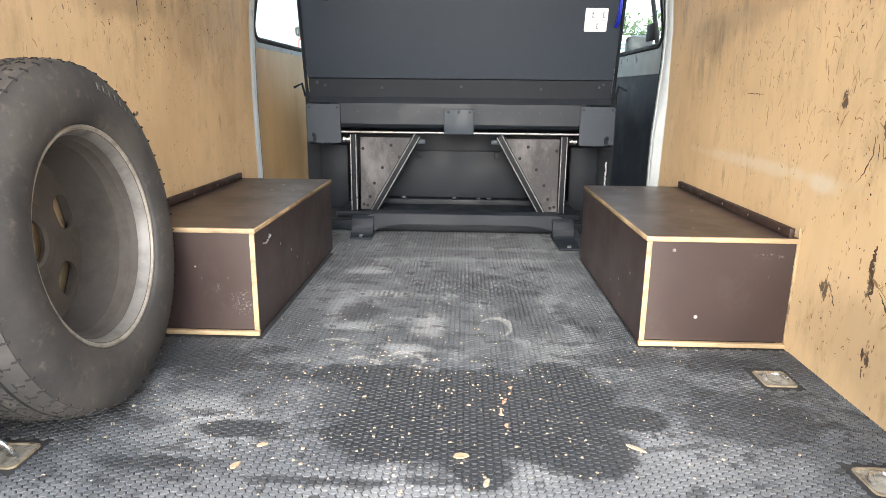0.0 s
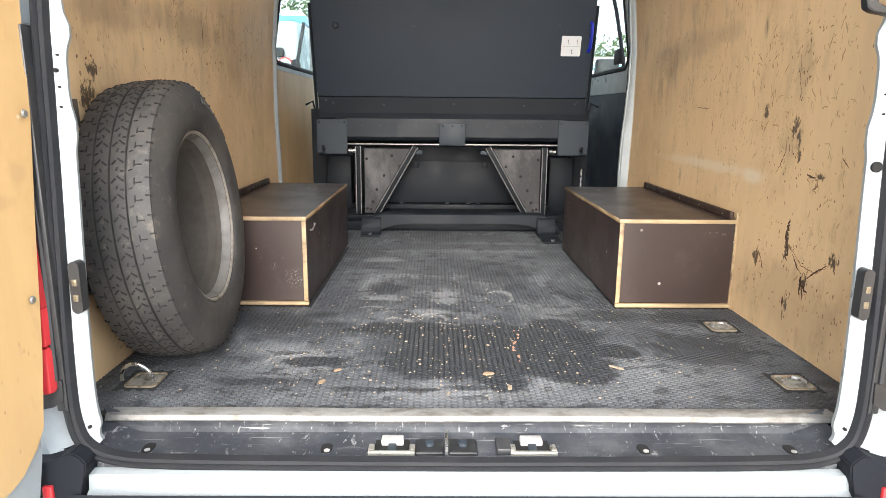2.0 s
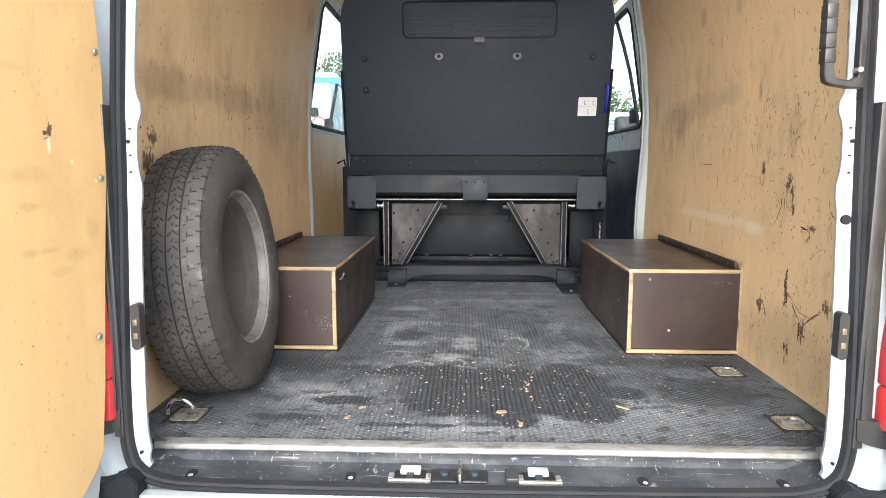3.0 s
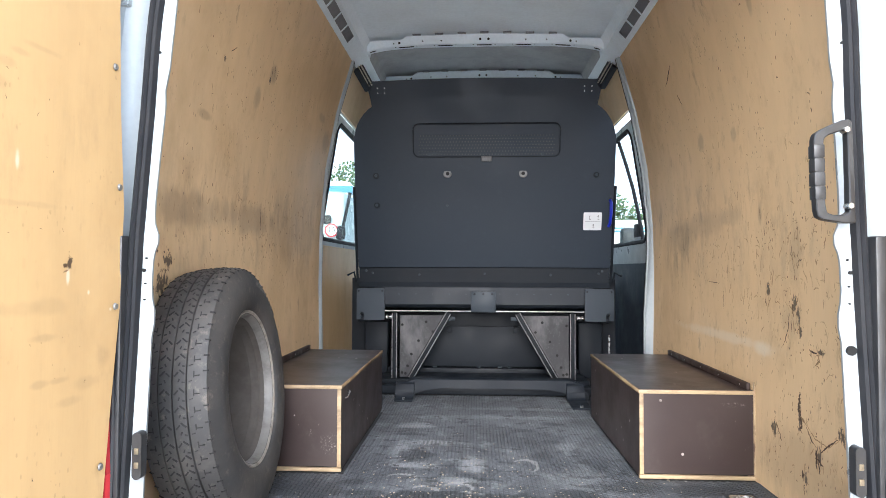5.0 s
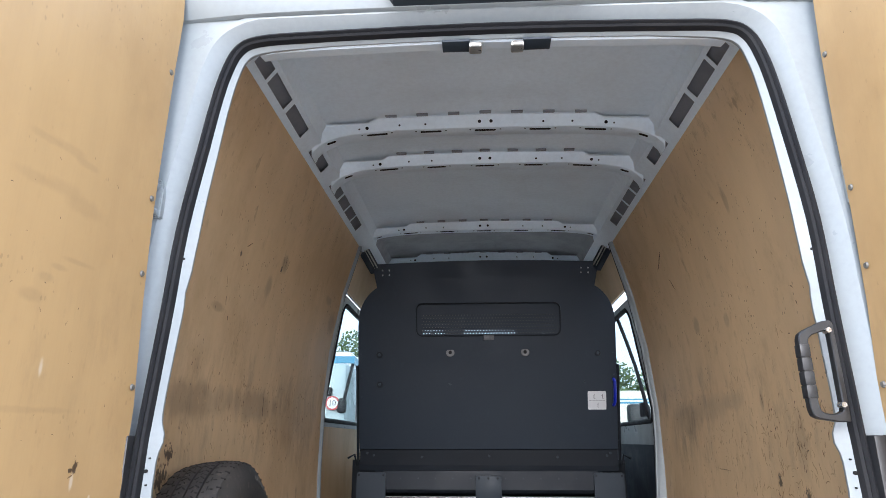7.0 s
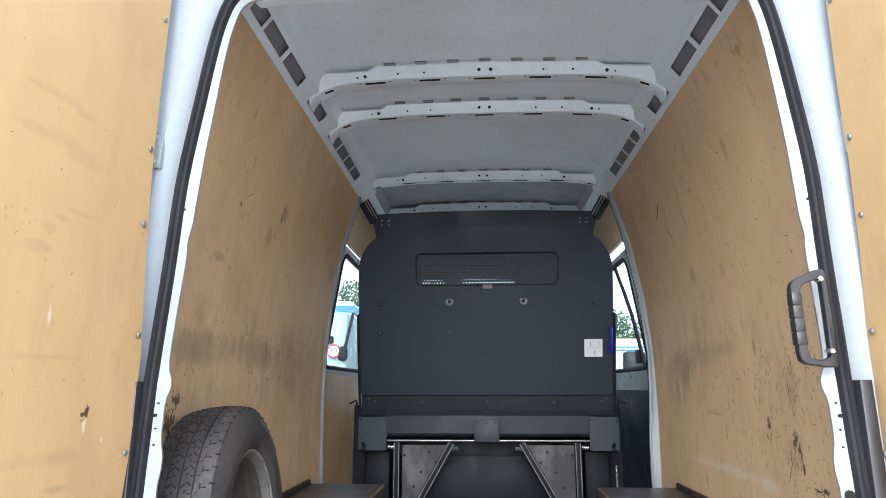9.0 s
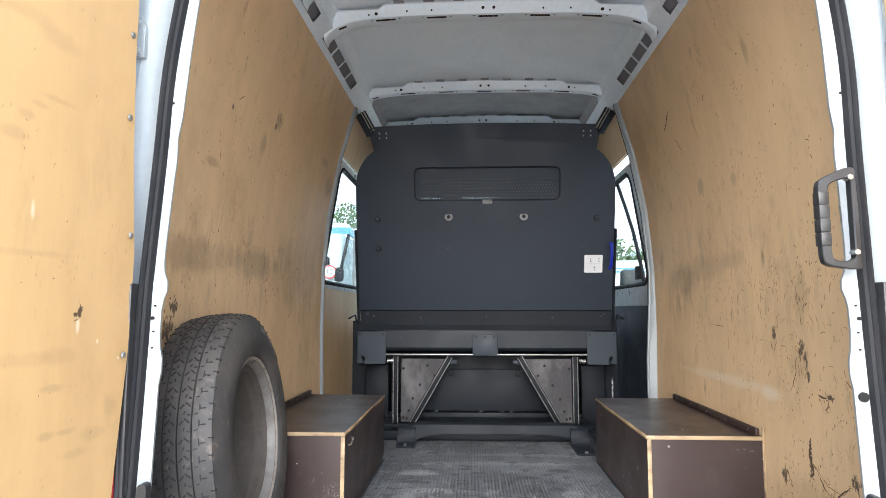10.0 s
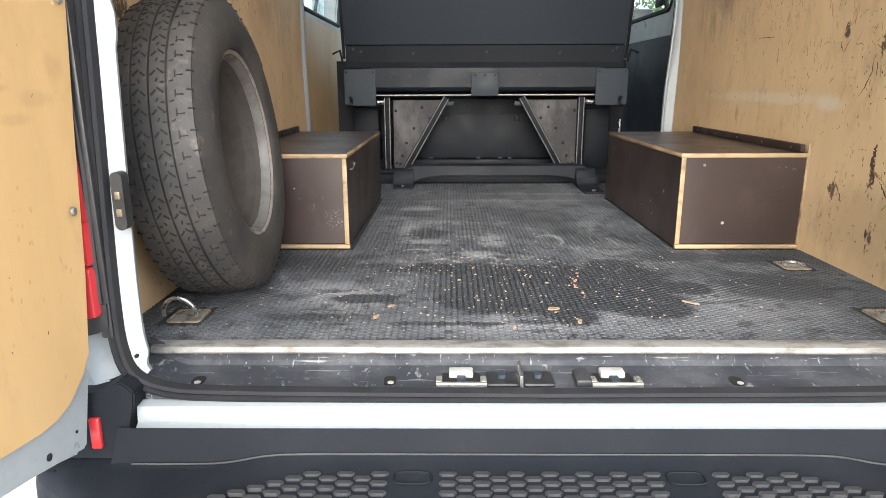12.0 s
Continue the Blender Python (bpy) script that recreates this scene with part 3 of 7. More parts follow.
# ---- plywood side linings ----
def lining(s, ys, levels, hole=None):
    """A bent plywood sheet, 9 mm thick; hole: the cells (y, z) that are left out."""
    bm = B()
    skins = [[[bm.verts.new((s * (side(z) + d), y, z + 0.002 if z else -0.0025)) for z in levels(y)] for y in ys] for d in (0.0, 0.009)]
    n, k = len(ys), len(levels(ys[0]))
    cells = {(i, j) for i in range(n - 1) for j in range(k - 1)} - set(hole or ())
    for i, j in cells:
        for sk in skins:
            bm.faces.new((sk[i][j], sk[i][j + 1], sk[i + 1][j + 1], sk[i + 1][j]))
        for di, dj, p, q in ((-1, 0, (0, 0), (0, 1)), (1, 0, (1, 0), (1, 1)), (0, -1, (0, 0), (1, 0)), (0, 1, (0, 1), (1, 1))):
            if (i + di, j + dj) not in cells:
                a, b = (i + p[0], j + p[1]), (i + q[0], j + q[1])
                bm.faces.new((skins[0][a[0]][a[1]], skins[0][b[0]][b[1]], skins[1][b[0]][b[1]], skins[1][a[0]][a[1]]))
    return bm


def hatch_top(y):
    """Slanting upper edge of the lamp hatch cut in the left lining."""
    return lerp([(0.066, 0.640), (0.36, 0.505), (0.5, 0.6)], y)


alone("wall_right", lining(1, [0.05, 0.5, 1.0, 1.5, PILLAR - 0.01], lambda y: HEIGHTS), RIGHT_WOOD, "scratched varnished plywood side lining of the load space", "wall", kind="structure")
alone("wall_left", lining(-1, [0.05, 0.066, 0.21, 0.36, 0.5, 1.0, 1.5, PILLAR - 0.01], lambda y: [0.0, 0.197, 0.33, 0.45, hatch_top(y), *HEIGHTS[5:]], {(i, j) for i in (1, 2) for j in (1, 2, 3)}), LEFT_WOOD,
      "scratched varnished plywood side lining with a lamp hatch", "wall", kind="structure")
# Dark sheet added behind the cutout to stand for the shade in the hollow.
alone("hatch_shade_sheet", box(B(), -0.925, -0.915, 0.03, 0.42, 0.10, 0.72), DARK_SHEET, "dark sheet for the shade inside the lamp hatch", "hatch", kind="structure")
# rubbed-off tyre rubber above the hatch
smear = [(0.208, 0.640), (0.222, 0.632), (0.231, 0.637), (0.232, 0.664), (0.240, 0.648), (0.254, 0.640), (0.276, 0.632), (0.291, 0.624), (0.300, 0.600), (0.306, 0.56), (0.30, 0.54), (0.262, 0.558), (0.246, 0.585), (0.232, 0.612)]
ob = finish("rubber_smear", prism(B(), smear, Matrix(((0, 0, 1, -side(0.6) + 0.0001), (1, 0, 0, 0), (0, 1, 0, 0), (0, 0, 0, 1))), 0.0009), worn("rubbed_off_rubber", (0.075, 0.058, 0.046), (0.13, 0.095, 0.065), 0.7, amount=0.6, scale=30), False)
ob.parent = bpy.data.objects["wall_left"]
tagged(ob, "dark rubber rubbed off a tyre")

# ---- gouges and scratches in the linings ----
def stroke(verts, faces, r, at, pts, w):
    """A ragged tapering mark along points (y, z); at(y, z) gives its place on the lining."""
    line = [pts[0]]
    for p, q in zip(pts, pts[1:]):
        n = max(2, int(math.dist(p, q) / 0.005))
        for k in range(1, n + 1):
            f = k / n
            line.append((p[0] + (q[0] - p[0]) * f + r.gauss(0, w * 0.22), p[1] + (q[1] - p[1]) * f + r.gauss(0, w * 0.22)))
    k0 = len(verts)
    for i, (y, z) in enumerate(line):
        a, b = line[max(0, i - 1)], line[min(len(line) - 1, i + 1)]
        d = Vector((b[0] - a[0], b[1] - a[1]))
        d = d.normalized() if d.length > 1e-6 else Vector((0, 1))
        f = i / (len(line) - 1)
        h = 0.5 * w * (0.12 + 0.88 * math.sin(math.pi * min(1, 0.12 + f * 0.85))) * r.uniform(0.5, 1.25)
        verts += [at(y - d.y * h, z + d.x * h), at(y + d.y * h, z - d.x * h)]
    for i in range(len(line) - 1):
        k = k0 + 2 * i
        faces.append((k, k + 1, k + 3, k + 2))


def scuffs(wall, at, strokes, clusters, seed, material=None, label="dark gouges and scratches in the wood"):
    r = random.Random(seed)
    verts, faces = [], []
    for w, *pts in strokes:
        stroke(verts, faces, r, at, pts, w)
    for y, z, ry, rz, n, length, w in clusters:
        for _ in range(n):
            cy, cz, L, a = r.gauss(y, ry), r.gauss(z, rz), length * r.uniform(0.12, 1.0), r.gauss(0, 0.35) if r.random() < 0.8 else r.uniform(-1.5, 1.5)
            stroke(verts, faces, r, at, [(cy, cz), (cy + L * 0.5 * math.sin(a), cz + L * 0.5 * math.cos(a)), (cy + L * math.sin(a * 1.3), cz + L * math.cos(a * 1.3))], w * r.uniform(0.5, 1.7))
    me = bpy.data.meshes.new("gouges")
    me.from_pydata(verts, [], faces)
    me.materials.append(material or GOUGE)
    ob = new("gouges", me)
    ob.parent = wall
    tagged(ob, label, kind="stuff")


RIGHT_MARKS = [(0.011, (0.505, 0.337), (0.508, 0.30), (0.500, 0.262), (0.492, 0.222)), (0.007, (0.502, 0.272), (0.476, 0.258)), (0.004, (0.470, 0.250), (0.440, 0.218), (0.415, 0.206)),
               (0.004, (0.395, 0.200), (0.345, 0.236), (0.315, 0.255)), (0.010, (0.420, 0.200), (0.417, 0.150)), (0.006, (0.415, 0.178), (0.382, 0.168)), (0.006, (0.408, 0.172), (0.398, 0.142)),
               (0.008, (0.488, 0.126), (0.486, 0.100)), (0.003, (0.483, 0.085), (0.478, 0.060)), (0.006, (0.645, 0.222), (0.628, 0.198)), (0.005, (0.622, 0.196), (0.612, 0.172)),
               (0.008, (0.552, 0.582), (0.545, 0.545)), (0.005, (0.528, 0.585), (0.520, 0.600)), (0.005, (0.510, 0.530), (0.508, 0.488)), (0.0035, (0.575, 0.552), (0.572, 0.512), (0.600, 0.462), (0.612, 0.450)),
               (0.003, (0.558, 0.535), (0.552, 0.500)), (0.003, (0.545, 0.535), (0.536, 0.498)), (0.005, (0.456, 0.463), (0.412, 0.455)), (0.006, (0.418, 0.452), (0.402, 0.440), (0.424, 0.422)), (0.004, (0.398, 0.470), (0.390, 0.452)),
               (0.003, (0.322, 0.514), (0.290, 0.490)), (0.004, (0.728, 0.592), (0.712, 0.566)), (0.003, (1.066, 0.602), (1.062, 0.536)), (0.002, (1.02, 0.70), (1.03, 0.64)), (0.006, (1.368, 1.543), (1.43, 1.51), (1.484, 1.482)), (0.005, (1.367, 1.415), (1.328, 1.358)), (0.004, (0.997, 1.49), (1.01, 1.46)), (0.004, (0.921, 1.395), (0.918, 1.38)), (0.004, (0.752, 0.88), (0.742, 0.84)), (0.0025, (0.552, 0.768), (0.539, 0.679)),
               (0.003, (0.474, 0.259), (0.422, 0.228), (0.357, 0.223), (0.305, 0.256)), (0.0025, (1.212, 0.634), (1.10, 0.63))]
RIGHT_MARKS = [(w * 1.1, *pts) for w, *pts in RIGHT_MARKS]
scuffs(bpy.data.objects["wall_right"], lambda y, z: (side(z) - 0.0007, y, z), RIGHT_MARKS,
       [(0.60, 0.62, 0.16, 0.10, 50, 0.012, 0.0022), (0.52, 0.70, 0.015, 0.05, 22, 0.022, 0.003), (0.68, 0.79, 0.03, 0.03, 14, 0.025, 0.003), (0.48, 0.82, 0.05, 0.02, 18, 0.014, 0.003), (0.9, 0.70, 0.2, 0.10, 20, 0.014, 0.002), (0.42, 0.20, 0.15, 0.09, 60, 0.010, 0.0024),
        (0.62, 0.15, 0.08, 0.06, 30, 0.012, 0.0024), (0.45, 0.47, 0.10, 0.03, 26, 0.010, 0.003), (1.35, 0.62, 0.25, 0.15, 12, 0.016, 0.002), (0.8, 1.15, 0.35, 0.18, 10, 0.022, 0.0022), (0.42, 0.95, 0.10, 0.10, 14, 0.012, 0.003), (0.5, 1.42, 0.2, 0.12, 7, 0.020, 0.003)], 11)
scuffs(bpy.data.objects["wall_left"], lambda y, z: (-side(z) + 0.0007, y, z), [(0.004, (0.603, 1.361), (0.641, 1.386)), (0.004, (0.973, 1.43), (0.985, 1.395)), (0.004, (1.0, 1.44), (1.01, 1.40)), (0.003, (1.04, 1.435), (1.03, 1.39)), (0.004, (1.057, 0.906), (1.059, 0.807)), (0.003, (0.547, 1.18), (0.55, 1.15)), (0.003, (0.821, 0.957), (0.827, 0.907)), (0.005, (0.974, 1.39), (0.982, 1.37)), (0.002, (1.10, 0.95), (1.11, 0.87)), (0.002, (0.88, 0.80), (0.87, 0.74))],
       [(1.0, 0.86, 0.3, 0.05, 60, 0.014, 0.0028), (1.15, 0.78, 0.08, 0.05, 30, 0.012, 0.003), (0.9, 0.62, 0.3, 0.12, 40, 0.010, 0.0024), (0.7, 1.25, 0.3, 0.15, 24, 0.016, 0.0024), (1.5, 0.85, 0.2, 0.10, 30, 0.014, 0.003), (0.35, 0.66, 0.05, 0.04, 22, 0.014, 0.005), (0.3, 0.95, 0.1, 0.1, 14, 0.014, 0.002)], 12)

RUB = plain_rub()
scuffs(bpy.data.objects["wall_right"], lambda y, z: (side(z) - 0.0005, y, z), [],
       [(0.62, 0.66, 0.20, 0.10, 150, 0.040, 0.0032), (0.95, 0.72, 0.22, 0.12, 110, 0.036, 0.0030), (0.50, 0.22, 0.18, 0.09, 90, 0.026, 0.0032), (0.36, 0.62, 0.10, 0.14, 60, 0.030, 0.0030), (1.4, 0.70, 0.2, 0.12, 60, 0.030, 0.003), (0.75, 1.15, 0.3, 0.2, 60, 0.034, 0.003)], 13, RUB, "brown rub marks in the varnish")
scuffs(bpy.data.objects["wall_left"], lambda y, z: (-side(z) + 0.0005, y, z), [],
       [(0.9, 0.84, 0.35, 0.07, 130, 0.030, 0.0032), (0.8, 0.62, 0.3, 0.12, 60, 0.026, 0.003), (0.8, 1.2, 0.35, 0.2, 70, 0.032, 0.003), (1.5, 0.85, 0.22, 0.1, 60, 0.03, 0.003)], 14, RUB, "brown rub marks in the varnish")

# ---- white pillar before the crew windows ----
for s, name in ((-1, "pillar_left"), (1, "pillar_right")):
    bm = B()
    lines, groove = [], []
    for z in HEIGHTS:
        x = side(z) - 0.006
        if s < 0:
            lines.append([(s * (x + 0.03), PILLAR + 0.06, z), (s * (x - 0.001), PILLAR + 0.036, z), (s * (x - 0.005), PILLAR + 0.022, z), (s * (x - 0.001), PILLAR + 0.014, z), (s * (x - 0.002), PILLAR + 0.008, z), (s * (x + 0.004), PILLAR, z), (s * (x + 0.010), PILLAR - 0.006, z)])
            groove.append((s * (x + 0.002), PILLAR + 0.040, z))
        else:
            bow = lerp([(0.0, 0.004), (0.12, 0.012), (0.3, 0.020), (0.5, 0.021), (0.65, 0.012), (0.8, 0.0), (1.2, 0.002), (1.5, 0.0), (1.8, -0.008)], z)
            lines.append([(s * (x + 0.03), PILLAR + 0.06, z), (s * (x - 0.010 - bow), PILLAR + 0.040, z), (s * (x - 0.016 - bow), PILLAR + 0.028, z), (s * (x - 0.015 - bow), PILLAR + 0.016, z), (s * (x - 0.010 - bow), PILLAR + 0.014, z), (s * (x - 0.006 - bow), PILLAR + 0.006, z),
                          (s * (x - 0.002), PILLAR - 0.002, z), (s * (x + 0.008), PILLAR - 0.006, z)])
            groove.append((s * (x - 0.013 - bow), PILLAR + 0.038, z))
    strip(bm, lines)
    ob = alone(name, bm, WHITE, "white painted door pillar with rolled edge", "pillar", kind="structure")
    gr = finish("edge_seal", pipe(B(), groove, 0.0035, 8), SEAL)
    gr.parent = ob
    tagged(gr, "dark rubber edge")

# ---- crew sides with windows ----
def crew_side(s):
    tag = "left" if s < 0 else "right"
    y0, y1 = PILLAR + 0.05, FRONT
    off = 0.022
    zs = (0.0, 0.81) if s < 0 else (0.0, 0.715)
    low = [zs[0] + (zs[1] - zs[0]) * k / 6 for k in range(7)]
    bm = B()
    solid(bm, [[(s * (side(z) + off), y, z) for z in low] for y in (y0, 2.6, 3.2, y1)], (s * 0.008, 0, 0))
    if s < 0:
        alone("wall_crew_left", bm, CREW_WOOD, "plywood panel below the crew window", "wall", kind="structure")
    else:
        alone("wall_crew_right", bm, BLACK_PANEL, "black trim panel of the sliding door", "wall", kind="structure")
    # painted window surround with a rounded opening
    outer, inner = [], []
    wy0, wy1, wz0, wz1 = (2.12, 3.25, 0.845, 1.50) if s < 0 else (2.20, 3.25, 0.838, 1.47)
    base = zs[1] + 0.002
    for u, v in rounded(wy1 - wy0, wz1 - wz0, 0.07, 6, (wy0 + wy1) / 2, (wz0 + wz1) / 2):
        inner.append((u + 0.10 * (v - wz0) * (1 if u < 2.5 else 0), v))
        du, dv = u - (wy0 + wy1) / 2, v - (wz0 + wz1) / 2
        k = max(abs(du) / ((wy1 - wy0) / 2), abs(dv) / ((wz1 - wz0) / 2))
        outer.append((min(max((wy0 + wy1) / 2 + du / k * 1.08, y0), 3.32), base if dv / k < -(wz1 - wz0) * 0.44 else min(wz0 + 0.5 * (wz1 - wz0) + dv / k * 1.12, 1.55)))
    bm = B()
    rows = [[Vector((s * (side(v) + off + d), u, v)) for u, v in line] for line, d in ((outer, 0.002), (inner, 0.002), (inner, 0.03), (outer, 0.03))]
    vs = [[bm.verts.new(p) for p in r] for r in rows]
    n = len(outer)
    for a, b in zip(vs, vs[1:] + vs[:1]):
        for i in range(n):
            bm.faces.new((a[i], a[(i + 1) % n], b[(i + 1) % n], b[i]))
    alone("window_surround_" + tag, bm, WHITE, "pale painted steel round the crew window", "window surround", kind="structure")
    win = thing("window_1" if s < 0 else "window_2", (s * 0.89, 2.7, 0.84), "crew side window in a black rubber gasket", "window", kind="structure")
    pts = [Vector((s * (side(v) + off + 0.008), u, v)) for u, v in inner]
    part("gasket", pipe(B(), pts, 0.014, 8, True), SEAL, win)
    bm = B()
    face, back = ([bm.verts.new(Vector((s * (side(v) + off + d), u, v))) for u, v in inner] for d in (0.016, 0.020))
    mid = [bm.verts.new(Vector((s * (side(1.15) + off + d), (wy0 + wy1) / 2, 1.15))) for d in (0.016, 0.020)]
    for i in range(len(face)):
        j = (i + 1) % len(face)
        bm.faces.new((face[i], face[j], back[j], back[i]))
        bm.faces.new((face[i], face[j], mid[0]))
        bm.faces.new((back[j], back[i], mid[1]))
    pane = part("pane", bm, GLASS, win)
    pane.visible_shadow = False
    if s > 0:
        part("slider_bar", pipe(B(), [(side(v) + off + 0.012, 2.317 + (v - 0.852) * 0.447, v) for v in (0.85, 1.0, 1.15, 1.3, 1.46)], 0.011, 8), SEAL, win)
        part("slider_latch", box(B(), side(0.9) + off - 0.004, side(0.9) + off + 0.012, 2.345, 2.465, 0.868, 0.946, 0.005), SEAL, win)
    # above the window
    bm = B()
    zz = [1.555, 1.62, 1.7, 1.79]
    solid(bm, [[(s * (side(z) + off - 0.004), y, z) for z in zz] for y in (y0, 2.7, 3.2, y1)], (s * 0.008, 0, 0))
    alone("wall_crew_top_" + tag, bm, CREW_WOOD, "plywood strip above the crew window", "wall", kind="structure")
    bm = B()
    zz = [0.72, 0.9, 1.1, 1.3, 1.5, 1.56]
    solid(bm, [[(s * (side(z) + off), y, z) for z in zz] for y in (3.33, 3.5, 3.7)], (s * 0.02, 0, 0))
    alone("pillar_front_" + tag, bm, WHITE, "painted pillar ahead of the crew window", "pillar", kind="structure")


crew_side(-1)
crew_side(1)

# ---- roof ----
bm = B()
xs = [-0.634, -0.629, -0.612, -0.585, -0.40, -0.2, 0, 0.2, 0.40, 0.585, 0.612, 0.629, 0.634]
zr = [1.835, 1.872, 1.898, 1.908, 1.926, 1.934, 1.937, 1.934, 1.926, 1.908, 1.898, 1.872, 1.835]
ys = [-0.05 + 0.05 * k for k in range(45)]
strip(bm, [[(x, y, z + (0.004 if (k // 2) % 2 and 3 < i < 9 else 0.0)) for i, (x, z) in enumerate(zip(xs, zr))] for k, y in enumerate(ys)])
alone("ceiling", bm, ROOF_WHITE, "bare painted steel roof skin of the load space", "ceiling", kind="structure")
# The roof skin is a darker grey over the crew space.
bm = B()
ys = [2.15 + 0.05 * k for k in range(56)]
strip(bm, [[(x, y, z + (0.004 if (k // 2) % 2 and 3 < i < 9 else 0.0)) for i, (x, z) in enumerate(zip(xs, zr))] for k, y in enumerate(ys)])
alone("ceiling_crew", bm, worn("darker_grey_roof", (0.30, 0.31, 0.325), (0.20, 0.205, 0.21), 0.6, amount=0.5, scale=4), "darker grey roof skin over the crew space", "ceiling", kind="structure")


def rail(s):
    """Roof rail: a slanted strip with stamped windows between lining and roof."""
    cuts = [0.20, 0.30, 0.318, 0.485, 0.512, 0.695, 0.82, 1.015, 1.165, 1.325, 1.345, 1.475, 1.492, 1.62, 1.638, 1.78]
    low, high = Vector((s * 0.704, 0, 1.786)), Vector((s * 0.632, 0, 1.836))
    slant = 0.04
    stops = [-0.02, *cuts, 2.0, FRONT]
    levels = (0.0, 0.30, 0.80, 1.0)
    bm = B()
    grid = [[bm.verts.new((low.x + (high.x - low.x) * f, y - slant * f, low.z + (high.z - low.z) * f)) for f in levels] for y in stops]
    for i in range(len(stops) - 1):
        for k in range(3):
            if not (k == 1 and i % 2 == 1 and i < len(cuts)):
                bm.faces.new((grid[i][k], grid[i + 1][k], grid[i + 1][k + 1], grid[i][k + 1]))
    alone("roof_rail_left" if s < 0 else "roof_rail_right", bm, ROOF_WHITE, "painted roof rail with stamped openings", "roof rail", kind="structure")
    # Backing strip: the hollow's shade is put into its darker colour.
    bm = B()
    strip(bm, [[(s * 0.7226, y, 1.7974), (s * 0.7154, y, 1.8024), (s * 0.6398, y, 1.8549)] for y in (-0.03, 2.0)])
    alone("rail_back_left" if s < 0 else "rail_back_right", bm, HOLLOW, "grey strip for the shade behind the roof rail", "roof rail", kind="structure")


rail(-1)
rail(1)


def roof_bow(y, w, label, wide=1.0):
    t = thing("roof_bow", (0, y, 1.86), label, "roof bow", "bows under the roof", "structure")
    half = [(0.0, 1.886), (0.20, 1.885), (0.35, 1.882), (0.45, 1.876), (0.52, 1.868), (0.57, 1.858), (0.61, 1.843), (0.640, 1.824), (0.660, 1.802), (0.668, 1.780)]
    half = [(x * wide, z) for x, z in half]
    line = [(-x, z) for x, z in half[:0:-1]] + half
    crest = [(0.0, 1.932), (0.415, 1.924), (0.445, 1.903), (0.63 * wide, 1.897), (0.668 * wide, 1.86)]
    bm = B()
    xs = sorted({x for x, z in line} | {s * x for x in (0.10, 0.30, 0.40, 0.415, 0.43, 0.445, 0.49, 0.59, 0.63, 0.65) for s in (-1, 1)})
    rows = []
    for dy, f in ((-0.050, 1.0), (-0.040, 0.93), (-0.022, 0.10), (-0.019, 0.02), (-0.014, 0.0), (w, 0.0), (w + 0.008, 0.12), (w + 0.022, 0.9)):
        rows.append([(x, y + dy, lerp(line, x) + f * (lerp(crest, abs(x)) - lerp(line, x))) for x in xs])
    strip(bm, rows)
    bar = part("bar", bm, ROOF_WHITE, t)
    on_face = lambda x, f: Vector((x, y - 0.022 - 0.018 * (f - 0.10) / 0.83, lerp(line, x) + f * (lerp(crest, abs(x)) - lerp(line, x))))
    bm = B()
    for x, r, f in ((-0.022, 0.0065, 0.45), (0.022, 0.0065, 0.45), (-0.455, 0.0065, 0.5), (0.455, 0.0065, 0.5), (-0.485, 0.0035, 0.45), (0.485, 0.0035, 0.45), (-0.33, 0.004, 0.38), (0.33, 0.004, 0.38), (-0.23, 0.004, 0.38), (0.22, 0.004, 0.38)):
        p = on_face(x, f)
        rod(bm, p + Vector((0, -0.0022, -0.001)), p + Vector((0, 0.002, 0.001)), r, 12)
    part("bolt_hole", bm, HOLE, bar)
    bm = B()
    for x in (-0.60, -0.42, -0.21, 0.0, 0.21, 0.42, 0.60):
        z = lerp(line, x)
        tip = math.atan2(lerp(line, x + 0.01) - lerp(line, x - 0.01), 0.02)
        prism(bm, rounded(0.082 if abs(x) < 0.5 else 0.04, 0.013, 0.006, 3), Matrix.Translation((x, y + 0.002, z - 0.0012)) @ Euler((0, -tip, 0)).to_matrix().to_4x4(), 0.003)
        for dx in (-0.058, 0.058):
            if abs(x) < 0.5:
                rod(bm, (x + dx, y - 0.004, lerp(line, x + dx) - 0.0008), (x + dx, y - 0.004, lerp(line, x + dx) + 0.002), 0.0035, 8)
    part("slot", bm, HOLE, bar)
    bm = B()
    for x in (-0.36, -0.24, -0.12, 0.0, 0.12, 0.24, 0.36):
        box(bm, x - 0.022, x + 0.022, y - 0.060, y - 0.046, lerp(crest, abs(x)) - 0.003, lerp(crest, abs(x)) + 0.005, 0.002)
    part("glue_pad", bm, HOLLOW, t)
    return t


for y, w, wide in ((0.82, 0.045, 1.0), (1.155, 0.045, 1.0), (2.06, 0.030, 1.05), (2.70, 0.030, 1.05)):
    roof_bow(y, w, "painted steel roof bow with bolt holes", wide)

# ---- rear frame ----
HALF = [(0.0, -0.036), (0.35, -0.034), (0.57, -0.031), (0.655, -0.024), (0.708, 0.0), (0.729, 0.05), (0.733, 0.14), (0.729, 0.32), (0.722, 0.54), (0.717, 0.75),
        (0.708, 1.0), (0.702, 1.2), (0.681, 1.4), (0.665, 1.53), (0.650, 1.61), (0.626, 1.672), (0.578, 1.700), (0.45, 1.708), (0.2, 1.714), (0.0, 1.716)]
# the doorway sits a little to the left of the load space's middle line
OFFSET = [(0.0, -0.0195), (0.75, -0.0195), (1.2, -0.0095), (1.4, -0.006), (1.75, -0.003)]


